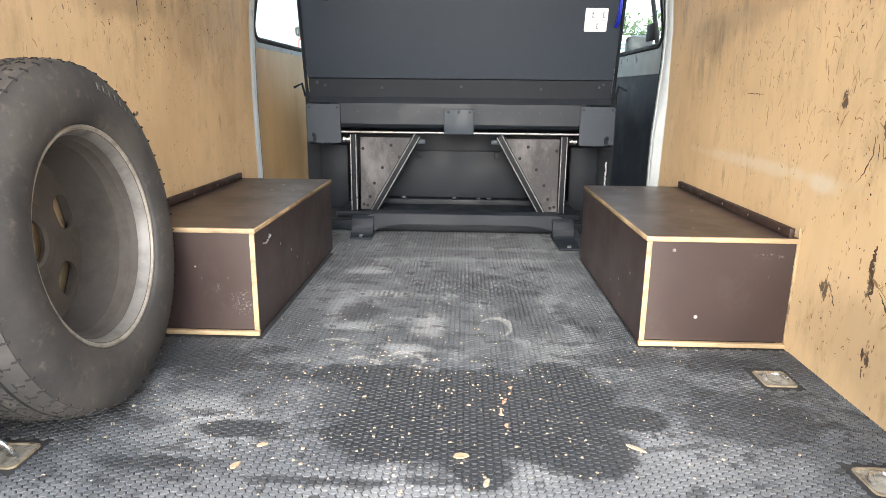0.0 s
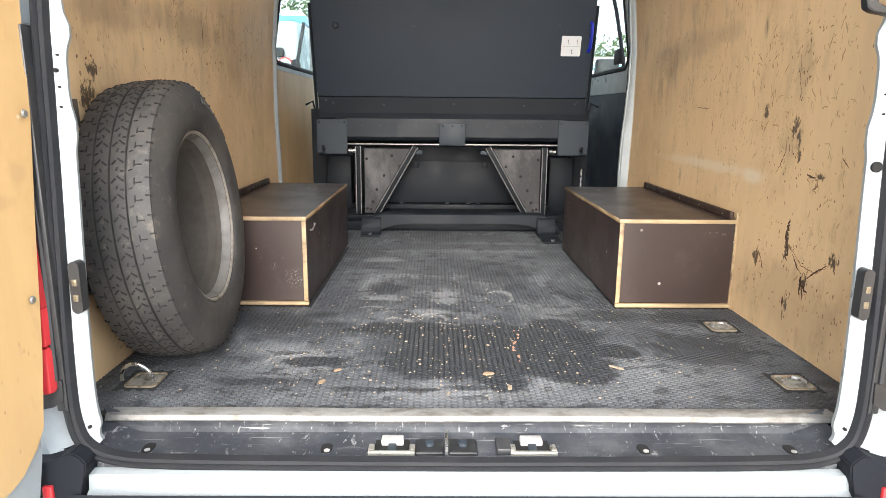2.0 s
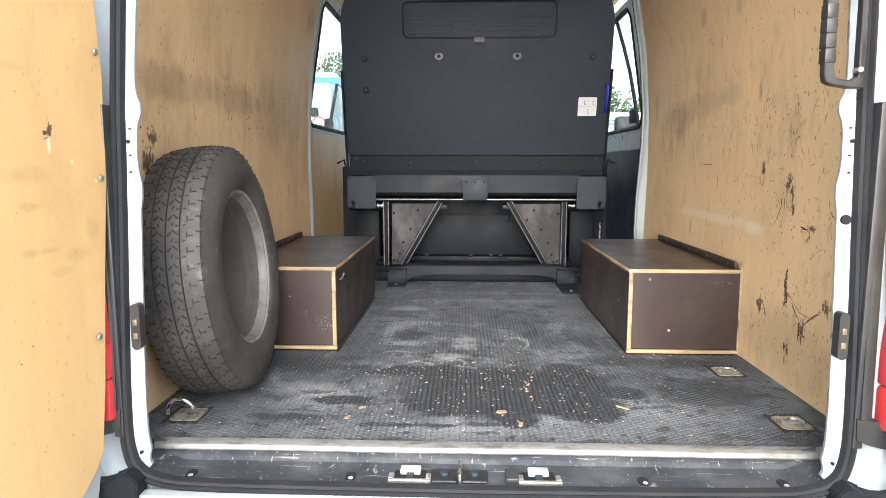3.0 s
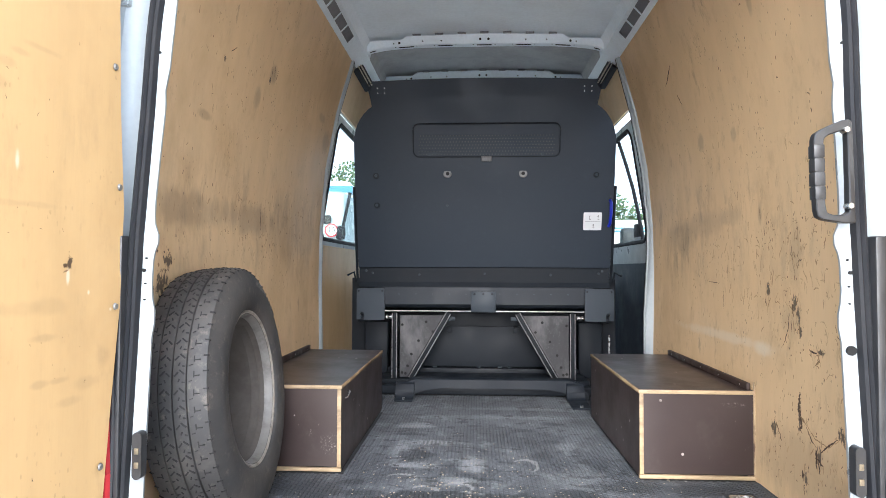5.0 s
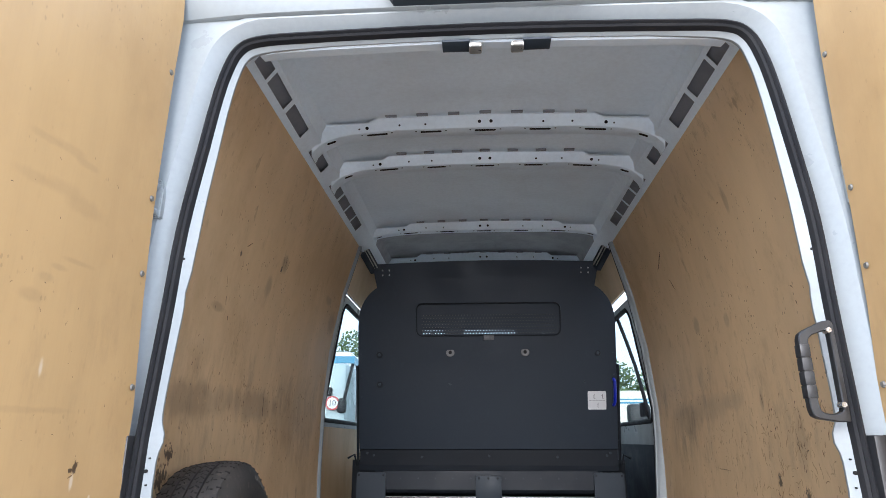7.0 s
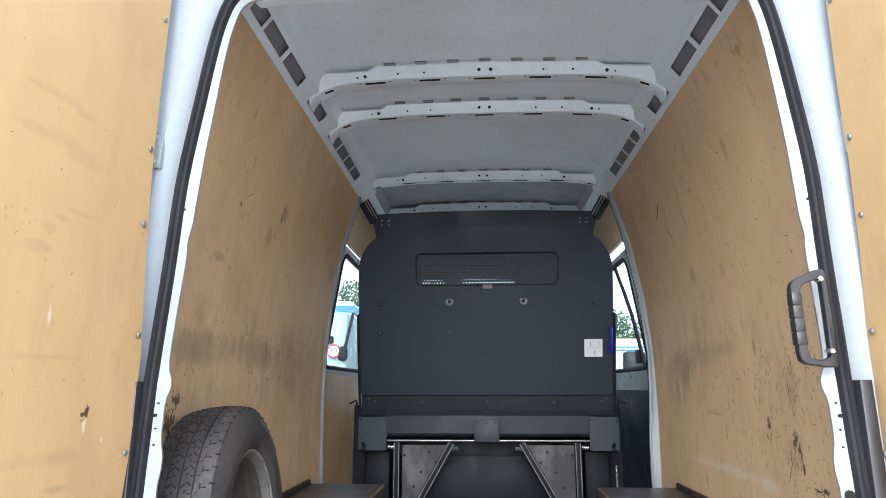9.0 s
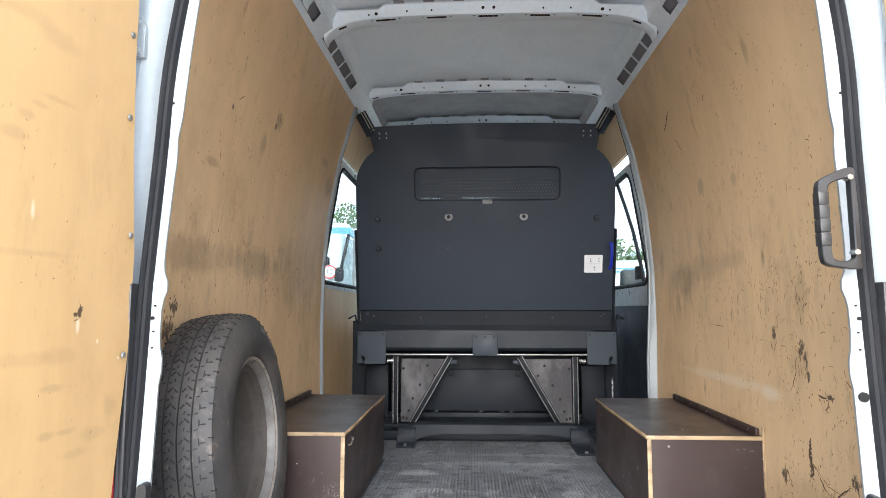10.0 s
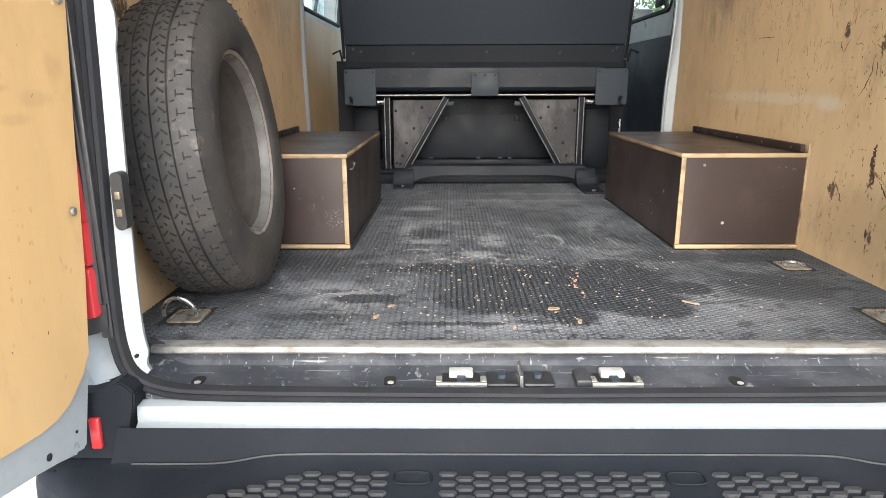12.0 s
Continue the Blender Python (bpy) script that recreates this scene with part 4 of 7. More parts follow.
def shifted(ob):
    for v in ob.data.vertices:
        v.co.x += lerp(OFFSET, v.co.z)
    return ob


def smooth_line(pts, n=4):
    """A rounded line through the points."""
    out = []
    for i in range(len(pts) - 1):
        p0, p1, p2, p3 = (Vector(pts[max(0, min(len(pts) - 1, k))]) for k in (i - 1, i, i + 1, i + 2))
        for j in range(n):
            t = j / n
            q = 0.5 * (2 * p1 + (p2 - p0) * t + (2 * p0 - 5 * p1 + 4 * p2 - p3) * t * t + (3 * p1 - p0 - 3 * p2 + p3) * t ** 3)
            out.append((q.x, q.y))
    return out + [tuple(pts[-1])]


HALF = smooth_line(HALF)
LOOP = HALF + [(-x, z) for x, z in HALF[-2:0:-1]]


def rear_y(z):
    """The rear face leans forward towards the roof."""
    return -0.095 + 0.045 * max(0.0, z) / 1.7


def offset_loop(d):
    out = []
    n = len(LOOP)
    for i in range(n):
        a, b = Vector(LOOP[i - 1]), Vector(LOOP[(i + 1) % n])
        t = (b - a).normalized()
        out.append((LOOP[i][0] + t.y * d, LOOP[i][1] - t.x * d))
    return out


seal = B()
cross = [(-0.013, 0.006), (-0.010, -0.010), (-0.005, -0.014), (-0.001, -0.009), (0.003, -0.016), (0.009, -0.012), (0.012, 0.002), (0.008, 0.010)]
loops = [[(x, rear_y(z) + dy, z) for x, z in offset_loop(d)] for d, dy in cross]
vs = [[seal.verts.new(p) for p in line] for line in loops]
for a, b in zip(vs, vs[1:] + vs[:1]):
    for i in range(len(LOOP)):
        j = (i + 1) % len(LOOP)
        seal.faces.new((a[i], a[j], b[j], b[i]))
shifted(alone("door_seal", seal, SEAL, "black rubber seal round the rear doorway", "door seal", kind="structure"))

# inner flange: pressed white steel with tabs and dips along its edge
EDGE = [(-0.02, 0.008), (0.0, 0.020), (0.025, 0.037), (0.1, 0.037), (0.54, 0.034), (0.555, 0.038), (0.60, 0.037), (0.625, 0.029), (0.71, 0.029), (0.722, 0.038), (0.755, 0.037), (0.775, 0.026), (0.83, 0.025),
        (0.96, 0.027), (1.02, 0.029), (1.05, 0.025), (1.10, 0.032), (1.19, 0.034), (1.36, 0.030), (1.50, 0.027), (1.62, 0.025), (1.75, 0.022)]
FINE = []
for i in range(len(HALF) - 1):
    a, b = HALF[i], HALF[i + 1]
    k = max(1, int(math.dist(a, b) / 0.018))
    FINE += [(a[0] + (b[0] - a[0]) * j / k, a[1] + (b[1] - a[1]) * j / k) for j in range(k)]
FINE.append(HALF[-1])
for s, name in ((-1, "rear_flange_left"), (1, "rear_flange_right")):
    bm = B()
    rows = [[], [], [], []]
    for i, (x, z) in enumerate(FINE):
        if z < -0.014 and x < 0.74:
            continue
        a, b = FINE[max(0, i - 1)], FINE[min(len(FINE) - 1, i + 1)]
        t = Vector((b[0] - a[0], b[1] - a[1])).normalized()
        n = Vector((-t.y, t.x))
        d = lerp(EDGE, z) if x > 0.62 else lerp([(0.40, 0.018), (0.62, 0.025)], x)
        y = rear_y(z)
        for row, (e, dy) in zip(rows, ((0.004, -0.004), (-0.010, 0.004), (-d, 0.016), (-d + 0.003, 0.028))):
            q = Vector((x, z)) - n * e
            row.append((s * q.x, y + dy, q.y))
    strip(bm, rows)
    shifted(alone(name, bm, WHITE, "white pressed steel flange inside the rear doorway", "door frame", kind="structure"))

for s in (-1, 1):
    for z, r, e in (((0.525, 0.0095, 0.026),) if s > 0 else ()) + ((0.035, 0.0034, 0.024), (0.675, 0.0036, 0.020), (0.700, 0.0016, 0.024), (0.648, 0.0016, 0.024), (0.615, 0.0016, 0.024), (1.13, 0.0028, 0.018)):
        x = s * (lerp([(q[1], q[0]) for q in HALF if q[0] > 0.66], z) - e + 0.004)
        ob = rod(B(), (x, rear_y(z) + 0.0095, z), (x, rear_y(z) + 0.0045, z), r, 14)
        shifted(alone("flange_hole", ob, HOLE, "small round hole in the white flange", "hole", "holes in the flanges"))

# outer rear face of the body
OUTER = smooth_line([(0.0, -0.11), (0.35, -0.11), (0.57, -0.11), (0.70, -0.11), (0.80, -0.05), (0.815, 0.04), (0.815, 0.14), (0.815, 0.32), (0.84, 0.54), (0.845, 0.75),
                     (0.845, 1.0), (0.845, 1.2), (0.842, 1.38), (0.84, 1.50), (0.84, 1.64), (0.80, 1.765), (0.62, 1.768), (0.46, 1.770), (0.2, 1.772), (0.0, 1.773)])
for s, name in ((-1, "rear_body_left"), (1, "rear_body_right")):
    bm = B()
    rows = []
    for (x, z), (ox, oz) in zip(HALF, OUTER):
        d = Vector((ox - x, oz - z))
        n = d.normalized()
        y = rear_y(z)
        row = []
        for e, dy in ((0.006, 0.010), (0.020, 0.020), (min(0.050, 0.72 * d.length), -0.008), (min(0.058, 0.82 * d.length), -0.014), (min(0.075, 0.9 * d.length), -0.014), (d.length, -0.004)):
            row.append((s * (x + n.x * e), y + dy, z + n.y * e))
        c = row[-1]
        row += [(c[0] + s * 0.02, y + 0.03, c[2]), (c[0] + s * 0.03, y + 0.16, c[2] + (0.03 if z > 1.6 else 0))]
        rows.append(row)
    strip(bm, rows)
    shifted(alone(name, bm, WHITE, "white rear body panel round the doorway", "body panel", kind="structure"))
# black plastic column beside the doorway with the tail lamp on its outer flank
for s, name in ((-1, "rear_column_left"), (1, "rear_column_right")):
    bm = B()
    zs = [0.138, 0.25, 0.4, 0.6, 0.745]
    solid(bm, [[(s * x, rear_y(z) - 0.022 - dy, z) for z in zs] for x, dy in ((0.738, 0.0), (0.742, 0.004), (0.752, 0.004), (0.758, 0.0))], (0, 0.03, 0))
    shifted(alone(name, bm, GRIP, "black plastic cover of the rear pillar", "pillar cover", kind="structure"))
    bm = prism(B(), [(0.732, 0.137), (0.734, 0.098), (0.752, 0.086), (0.82, 0.070), (0.82, 0.130), (0.765, 0.134)], Matrix(((s, 0, 0, 0), (0, 0, 1, -0.112), (0, 1, 0, 0), (0, 0, 0, 1))), 0.03)
    shifted(alone("lamp_foot_" + name[12:], bm, GRIP, "black plastic foot under the tail lamp", "pillar cover", kind="structure"))
for s in (-1, 1):
    t = thing("tail_lamp", (s * 0.86 - 0.0195, -0.11, 0.16), "red tail lamp on the rear corner of the van", "tail lamp", "tail lamps")
    X = lambda a, b: (min(s * a, s * b) - 0.0195, max(s * a, s * b) - 0.0195)
    edge = 0.741 if s < 0 else 0.776
    part("housing", box(B(), *X(0.729, 0.750), -0.108, -0.03, 0.075, 0.745, 0.004), GRIP, t, "black lamp housing")
    part("brake_lens", box(B(), *X(edge, 0.92), -0.130, -0.03, 0.115, 0.205, 0.010), RED, t)
    part("lens_rim", box(B(), *X(edge, edge + 0.012), -0.1285, -0.03, 0.2055, 0.2765, 0.003), RED, t)
    part("reversing_lens", box(B(), *X(edge + 0.0125, 0.92), -0.127, -0.03, 0.205, 0.277, 0.008), CLEAR_LENS, t, "clear reversing lens")
    lens = [(edge, 0.277), (0.92, 0.277), (0.92, 0.60), (edge + 0.016, 0.60), (edge + 0.012, 0.52), (edge + 0.006, 0.40)]
    bm = prism(B(), lens, Matrix(((s, 0, 0, -0.0195), (0, 0, 1, -0.128), (0, 1, 0, 0), (0, 0, 0, 1))), 0.098)
    part("upper_lens", bm, RED, t)

# outside shell, closed round the load space
bm = B()
SHELL = [(0.93, -0.45), (0.975, -0.2), (0.985, 0.3), (0.975, 0.8), (0.95, 1.1), (0.91, 1.35), (0.85, 1.6), (0.79, 1.8), (0.70, 1.93), (0.5, 1.985), (0.2, 2.0), (0, 2.0)]
LINE = [(x, z) for x, z in SHELL] + [(-x, z) for x, z in SHELL[-2::-1]]
for lo, hi in ((0, 3), (3, 6), (6, len(SHELL) * 2 - 8), (len(SHELL) * 2 - 8, len(SHELL) * 2 - 5), (len(SHELL) * 2 - 5, len(SHELL) * 2 - 2)):
    for y0, y1 in (((0.06, 2.0), (3.5, 3.75)) if (lo, hi) in ((3, 6), (len(SHELL) * 2 - 8, len(SHELL) * 2 - 5)) else ((0.06, FRONT + 0.5),)):
        strip(bm, [[(x, y, z) for x, z in LINE[lo:hi + 1]] for y in (y0, y1)])
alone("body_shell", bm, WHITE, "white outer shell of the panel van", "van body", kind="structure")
bm = B()
box(bm, -0.97, 0.97, 0.02, FRONT + 0.5, -0.36, -0.05)
alone("underbody", bm, BUMPER, "dark underbody below the load floor", "van body", kind="structure")
bm = B()
box(bm, -0.97, 0.97, FRONT, FRONT + 0.03, -0.05, 0.55)
alone("cab_front", bm, BLACK_PANEL, "dark cab front below the windscreen", "cab", kind="structure")
bm = B()
solid(bm, [[(x, FRONT + 0.01 - 0.02 * abs(x), z) for z in (0.56, 1.0, 1.5, 1.97)] for x in (-0.95, -0.5, 0.0, 0.5, 0.95)], (0, 0.005, 0))
pane = alone("windscreen", bm, GLASS, "tinted windscreen of the cab", "windscreen", kind="structure")
pane.visible_shadow = False
bm = B()
# Unseen front edge: dips added so sky light reaches only some screen holes.
dip = [(-0.9, 1.60), (-0.56, 1.60), (-0.53, 1.688), (-0.36, 1.688), (-0.33, 1.60), (-0.19, 1.60), (-0.16, 1.690), (0.28, 1.684), (0.31, 1.60), (0.9, 1.60)]
solid(bm, [[(x, y, 1.80 if k < 2 else z) for x, z in dip] for k, y in enumerate((2.95, 3.7, 4.3))], (0, 0, 0.01))
alone("headliner_light_mask", bm, DARK_SHEET, "dark headliner with dips added to mask the screen holes", "headliner", kind="structure")

# ---- high brake light under the roof edge ----
t = thing("brake_light", (0, -0.12, 1.80), "high brake light in a grey housing over the doorway", "brake light")
bm = B()
outline = [(-0.262, 1.805), (-0.235, 1.772), (0.235, 1.772), (0.262, 1.805), (0.262, 1.875), (-0.262, 1.875)]
prism(bm, outline, Matrix(((1, 0, 0, 0), (0, 0, 1, -0.145), (0, 1, 0, 0), (0, 0, 0, 1))), 0.09)
part("housing", bm, DARK_PLATE, t)
bm = B()
box(bm, -0.115, 0.115, -0.152, -0.140, 1.838, 1.868, 0.004)
part("lens", bm, RED, t)
for s in (-1, 1):
    part("end_lens", box(B(), s * 0.252 - 0.008, s * 0.252 + 0.008, -0.150, -0.143, 1.815, 1.84, 0.002), CLEAR_LENS, t)
bm = B()
lines = [[(x, y + 0.05 * max(0, abs(x) - 0.6), z - 0.012 * (x / 0.8) ** 4) for x in [-0.90 + 0.09 * k for k in range(21)]] for y, z in ((-0.052, 1.768), (-0.066, 1.766), (-0.074, 1.770), (-0.078, 1.778), (-0.088, 1.80), (-0.098, 1.84), (-0.094, 1.87), (-0.06, 1.91), (0.1, 1.965))]
strip(bm, lines)
alone("roof_edge", bm, WHITE, "white roof edge over the rear doorway", "roof edge", kind="structure")
# head lining of the doorway: the flat beam with two latch plates
bm = B()
TOP = [(x, z) for x, z in HALF[::-1] if z > 1.69 and x < 0.6]
solid(bm, [[(x, y, lerp(TOP, abs(x)) - 0.014 + f) for x in [-0.585 + 0.065 * k for k in range(19)]] for y, f in ((-0.030, 0.000), (-0.022, -0.006), (0.02, 0.004), (0.06, 0.08), (0.10, 0.20), (0.12, 0.235))], (0, 0.004, 0.006))
alone("header_beam", bm, ROOF_WHITE, "painted beam over the rear doorway", "beam", kind="structure")
for s in (-1, 1):
    t = thing("door_latch", (s * 0.06 + 0.018, -0.02, 1.684), "zinc door latch with a dark plate on the beam", "latch", "door latches")
    bm = B()
    x0 = 0.018 + s * 0.10
    box(bm, x0 - 0.035, x0 + 0.035, -0.050, -0.004, 1.681, 1.688, 0.002)
    part("plate", bm, DARK_PLATE, t)
    bm = B()
    x0 = 0.018 + s * 0.052
    box(bm, x0 - 0.016, x0 + 0.016, -0.046, -0.012, 1.668, 1.684, 0.004)
    rod(bm, (x0 - 0.012, -0.046, 1.672), (x0 + 0.012, -0.046, 1.672), 0.006)
    part("striker", bm, ZINC, t)

# ---- sill ----
bm = B()
lines = []
for y, z in ((0.052, 0.0), (0.050, 0.008), (0.018, 0.010), (0.013, 0.008), (0.011, 0.001), (0.009, -0.001)):
    lines.append([(x, y + 0.0015 * math.sin(x * 9), z) for x in [-0.75 + 1.49 * k / 40 for k in range(41)]])
solid(bm, lines, (0, 0.002, -0.003))
alone("sill_strip", bm, ALU, "scuffed aluminium edge strip along the load floor", "edge strip", kind="structure")
bm = B()
rows = []
for y, z in ((0.022, -0.003), (0.024, -0.006), (0.024, -0.022), (0.017, -0.030), (0.004, -0.0315), (-0.040, -0.033), (-0.070, -0.034), (-0.078, -0.028), (-0.088, -0.030), (-0.10, -0.045)):
    rows.append([(x - 0.0195, y, z + max(0, abs(x) - 0.665) * 0.40) for x in [-0.735 + 1.47 * k / 60 for k in range(61)]])
strip(bm, rows)
alone("sill_cover", bm, TRIM, "scratched black plastic cover on the rear sill", "sill cover", kind="structure")


def sill_striker(x):
    t = thing("sill_striker", (x, -0.055, -0.033), "zinc door striker set in the sill cover", "striker", "sill strikers")
    bm = B()
    for a, b, c, d in ((-0.045, 0.045, -0.074, -0.066), (-0.045, -0.034, -0.066, -0.042), (0.034, 0.045, -0.066, -0.042)):
        box(bm, x + a, x + b, c, d, -0.034, -0.022, 0.002)
    part("frame", bm, ZINC, t)
    part("well", box(B(), x - 0.034, x + 0.034, -0.066, -0.014, -0.0335, -0.0305), HOLE, t)
    part("catch", box(B(), x - 0.022, x + 0.022, -0.036, -0.012, -0.032, -0.019, 0.003), CATCH, t, "white plastic catch")
    part("tongue", box(B(), x - 0.008, x + 0.008, -0.066, -0.036, -0.032, -0.024, 0.002), DARK_PLATE, t)


sill_striker(-0.168)
sill_striker(0.106)
for x in (-0.095, -0.030):
    t = thing("buffer_plate", (x, -0.04, -0.033), "black buffer plate with a grey stud on the sill", "buffer", "sill buffers")
    part("plate", box(B(), x - 0.028, x + 0.028, -0.068, -0.014, -0.034, -0.026, 0.004), GRIP, t)
    part("stud", rod(B(), (x, -0.04, -0.027), (x, -0.04, -0.019), 0.0085), DARK_PLATE, t)
bm = B()
pipe(bm, [(-0.062, -0.066, -0.034), (-0.062, -0.066, -0.014), (-0.062, -0.016, -0.010), (-0.062, -0.012, -0.03)], 0.0035, 8)
alone("latch_loop", bm, STEEL, "bright steel latch loop on the sill", "latch loop")
bm = B()
box(bm, 0.035, 0.063, -0.066, -0.018, -0.034, -0.020, 0.003)
alone("sill_block", bm, TREAD, "grey plastic block on the sill cover", "block")
for x in (-0.642, -0.296, 0.325, 0.615):
    t = thing("sill_screw", (x, -0.045, -0.033), "sunken screw in a slot of the sill cover", "screw", "sill screws")
    bm = B()
    prism(bm, rounded(0.022, 0.034, 0.0105, 4), Matrix.Translation((x, -0.043, -0.0335)), 0.0024)
    part("slot", bm, HOLE, t)
    part("head", rod(B(), (x + 0.002, -0.054, -0.0325), (x + 0.002, -0.054, -0.0295), 0.0055), CATCH, t)
# white body band and bumper
bm = B()
rows = []
for y, z in ((-0.10, -0.040), (-0.118, -0.044), (-0.122, -0.072), (-0.134, -0.080), (-0.136, -0.12)):
    rows.append([(x, y, z) for x in [-0.72 + 1.44 * k / 20 for k in range(21)]])
strip(bm, rows)
alone("rear_apron", bm, WHITE, "white painted body edge below the sill", "body panel", kind="structure")

t = thing("rear_bumper", (0, -0.25, -0.40), "black plastic rear bumper with a studded step", "bumper")
bm = B()
xs = [-0.8995 + 1.76 * k / 88 for k in range(89)]


def ledge(x):
    return 0.5 + 0.5 * math.tanh((0.505 - abs(x + 0.0195)) * 22)


def lip(x):
    """The bumper's outer edge, drawn in round the corners."""
    return lerp([(0.50, -0.36), (0.62, -0.325), (0.72, -0.268), (0.785, -0.217), (0.815, -0.197), (0.843, -0.175), (0.862, -0.150), (0.88, -0.10)], abs(x + 0.0195))


rows = []
for y, z, f in ((-0.128, -0.082, 0.0), (-0.142, -0.080, 0.0), (-0.150, -0.066, 0.0), (-0.155, -0.128, 1.0), (-0.162, -0.131, 1.0), (-0.172, -0.131, 0.8)):
    rows.append([(x, max(y - 0.005 * ledge(x) * f, lip(x)), (z if abs(x + 0.0195) < 0.725 else min(z, -0.131)) + 0.022 * ledge(x) * f) for x in xs])
for d, z in ((0.04, -0.134), (0.0, -0.137), (-0.010, -0.142), (-0.016, -0.155), (-0.020, -0.20), (-0.012, -0.45)):
    rows.append([(x, min(-0.172, lip(x) + d) if abs(x) < 0.78 else lip(x) + d * (0.5 if d > 0 else 1.0), z) for x in xs])
strip(bm, rows)
part("step", bm, BUMPER, t)
# Added bead in lighter plastic, standing for the highlight along the crease.
part("crease", pipe(B(), [(x, -0.1595 - 0.004 * ledge(x), -0.1275 + 0.022 * ledge(x)) for x in xs if abs(x + 0.0195) < 0.72], 0.0018, 6), TREAD, t, "pale bead for the highlight along the step")
for s in (-1, 1):
    bm = B()
    o = [(0.707, -0.13), (0.707, -0.066), (0.704, -0.052), (0.692, -0.030), (0.690, -0.008), (0.702, 0.006), (0.714, 0.012), (0.735, 0.002), (0.750, -0.008), (0.86, -0.012), (0.86, -0.13)]
    prism(bm, [(s * u - 0.0195, v) for u, v in o], Matrix(((1, 0, 0, 0), (0, 0, 1, -0.142), (0, 1, 0, 0), (0, 0, 0, 1))), 0.05)
    bmesh.ops.bevel(bm, geom=list(bm.edges), offset=0.003, segments=2, affect="EDGES")
    part("upright", bm, BUMPER, t)
    bm = B()
    x0 = s * 0.760 - 0.0195
    box(bm, x0 - 0.009, x0 + 0.009, -0.150, -0.140, -0.106, -0.050, 0.003)
    part("reflector", bm, RED, t, "red reflector")
HEX = [(0.0140, 0), (0.0095, 0.0044), (-0.0095, 0.0044), (-0.0140, 0), (-0.0095, -0.0044), (0.0095, -0.0044)]
me = None
for row in range(12):
    for col in range(-11, 12):
        x = -0.03 + col * 0.054 + (0.027 if row % 2 else 0.0)
        y = -0.203 - row * 0.0106
        if abs(abs(x + 0.030) - 0.215) < 0.048 and row < 7 or abs(x + 0.03) > min(0.53, 0.39 + 0.029 * row):
            continue
        if me is None:
            first = part("tread_stud", prism(B(), HEX, Matrix.Translation((0, 0, -0.004)), 0.0075), TREAD, t)
            me = first.data
            ob = first
        else:
            ob = new("tread_stud", me)
            ob.parent = t
            ob.matrix_parent_inverse = Matrix.Translation(t.location).inverted()
        ob.location = (x, y, -0.1135 - 0.021 * (y + 0.172) / -0.188)
for x in (-0.247, 0.183, -0.652, 0.60):
    bm = B()
    pts = [(x + 0.030 * math.copysign(abs(math.cos(a)) ** 0.6, math.cos(a)), -0.212 + 0.016 * math.copysign(abs(math.sin(a)) ** 0.6, math.sin(a)), -0.1165 if abs(x) < 0.3 else -0.1345) for a in [2 * math.pi * k / 20 for k in range(20)]]
    pipe(bm, pts, 0.0018, 6, True)
    part("cap_ring", bm, BUMPER, t)


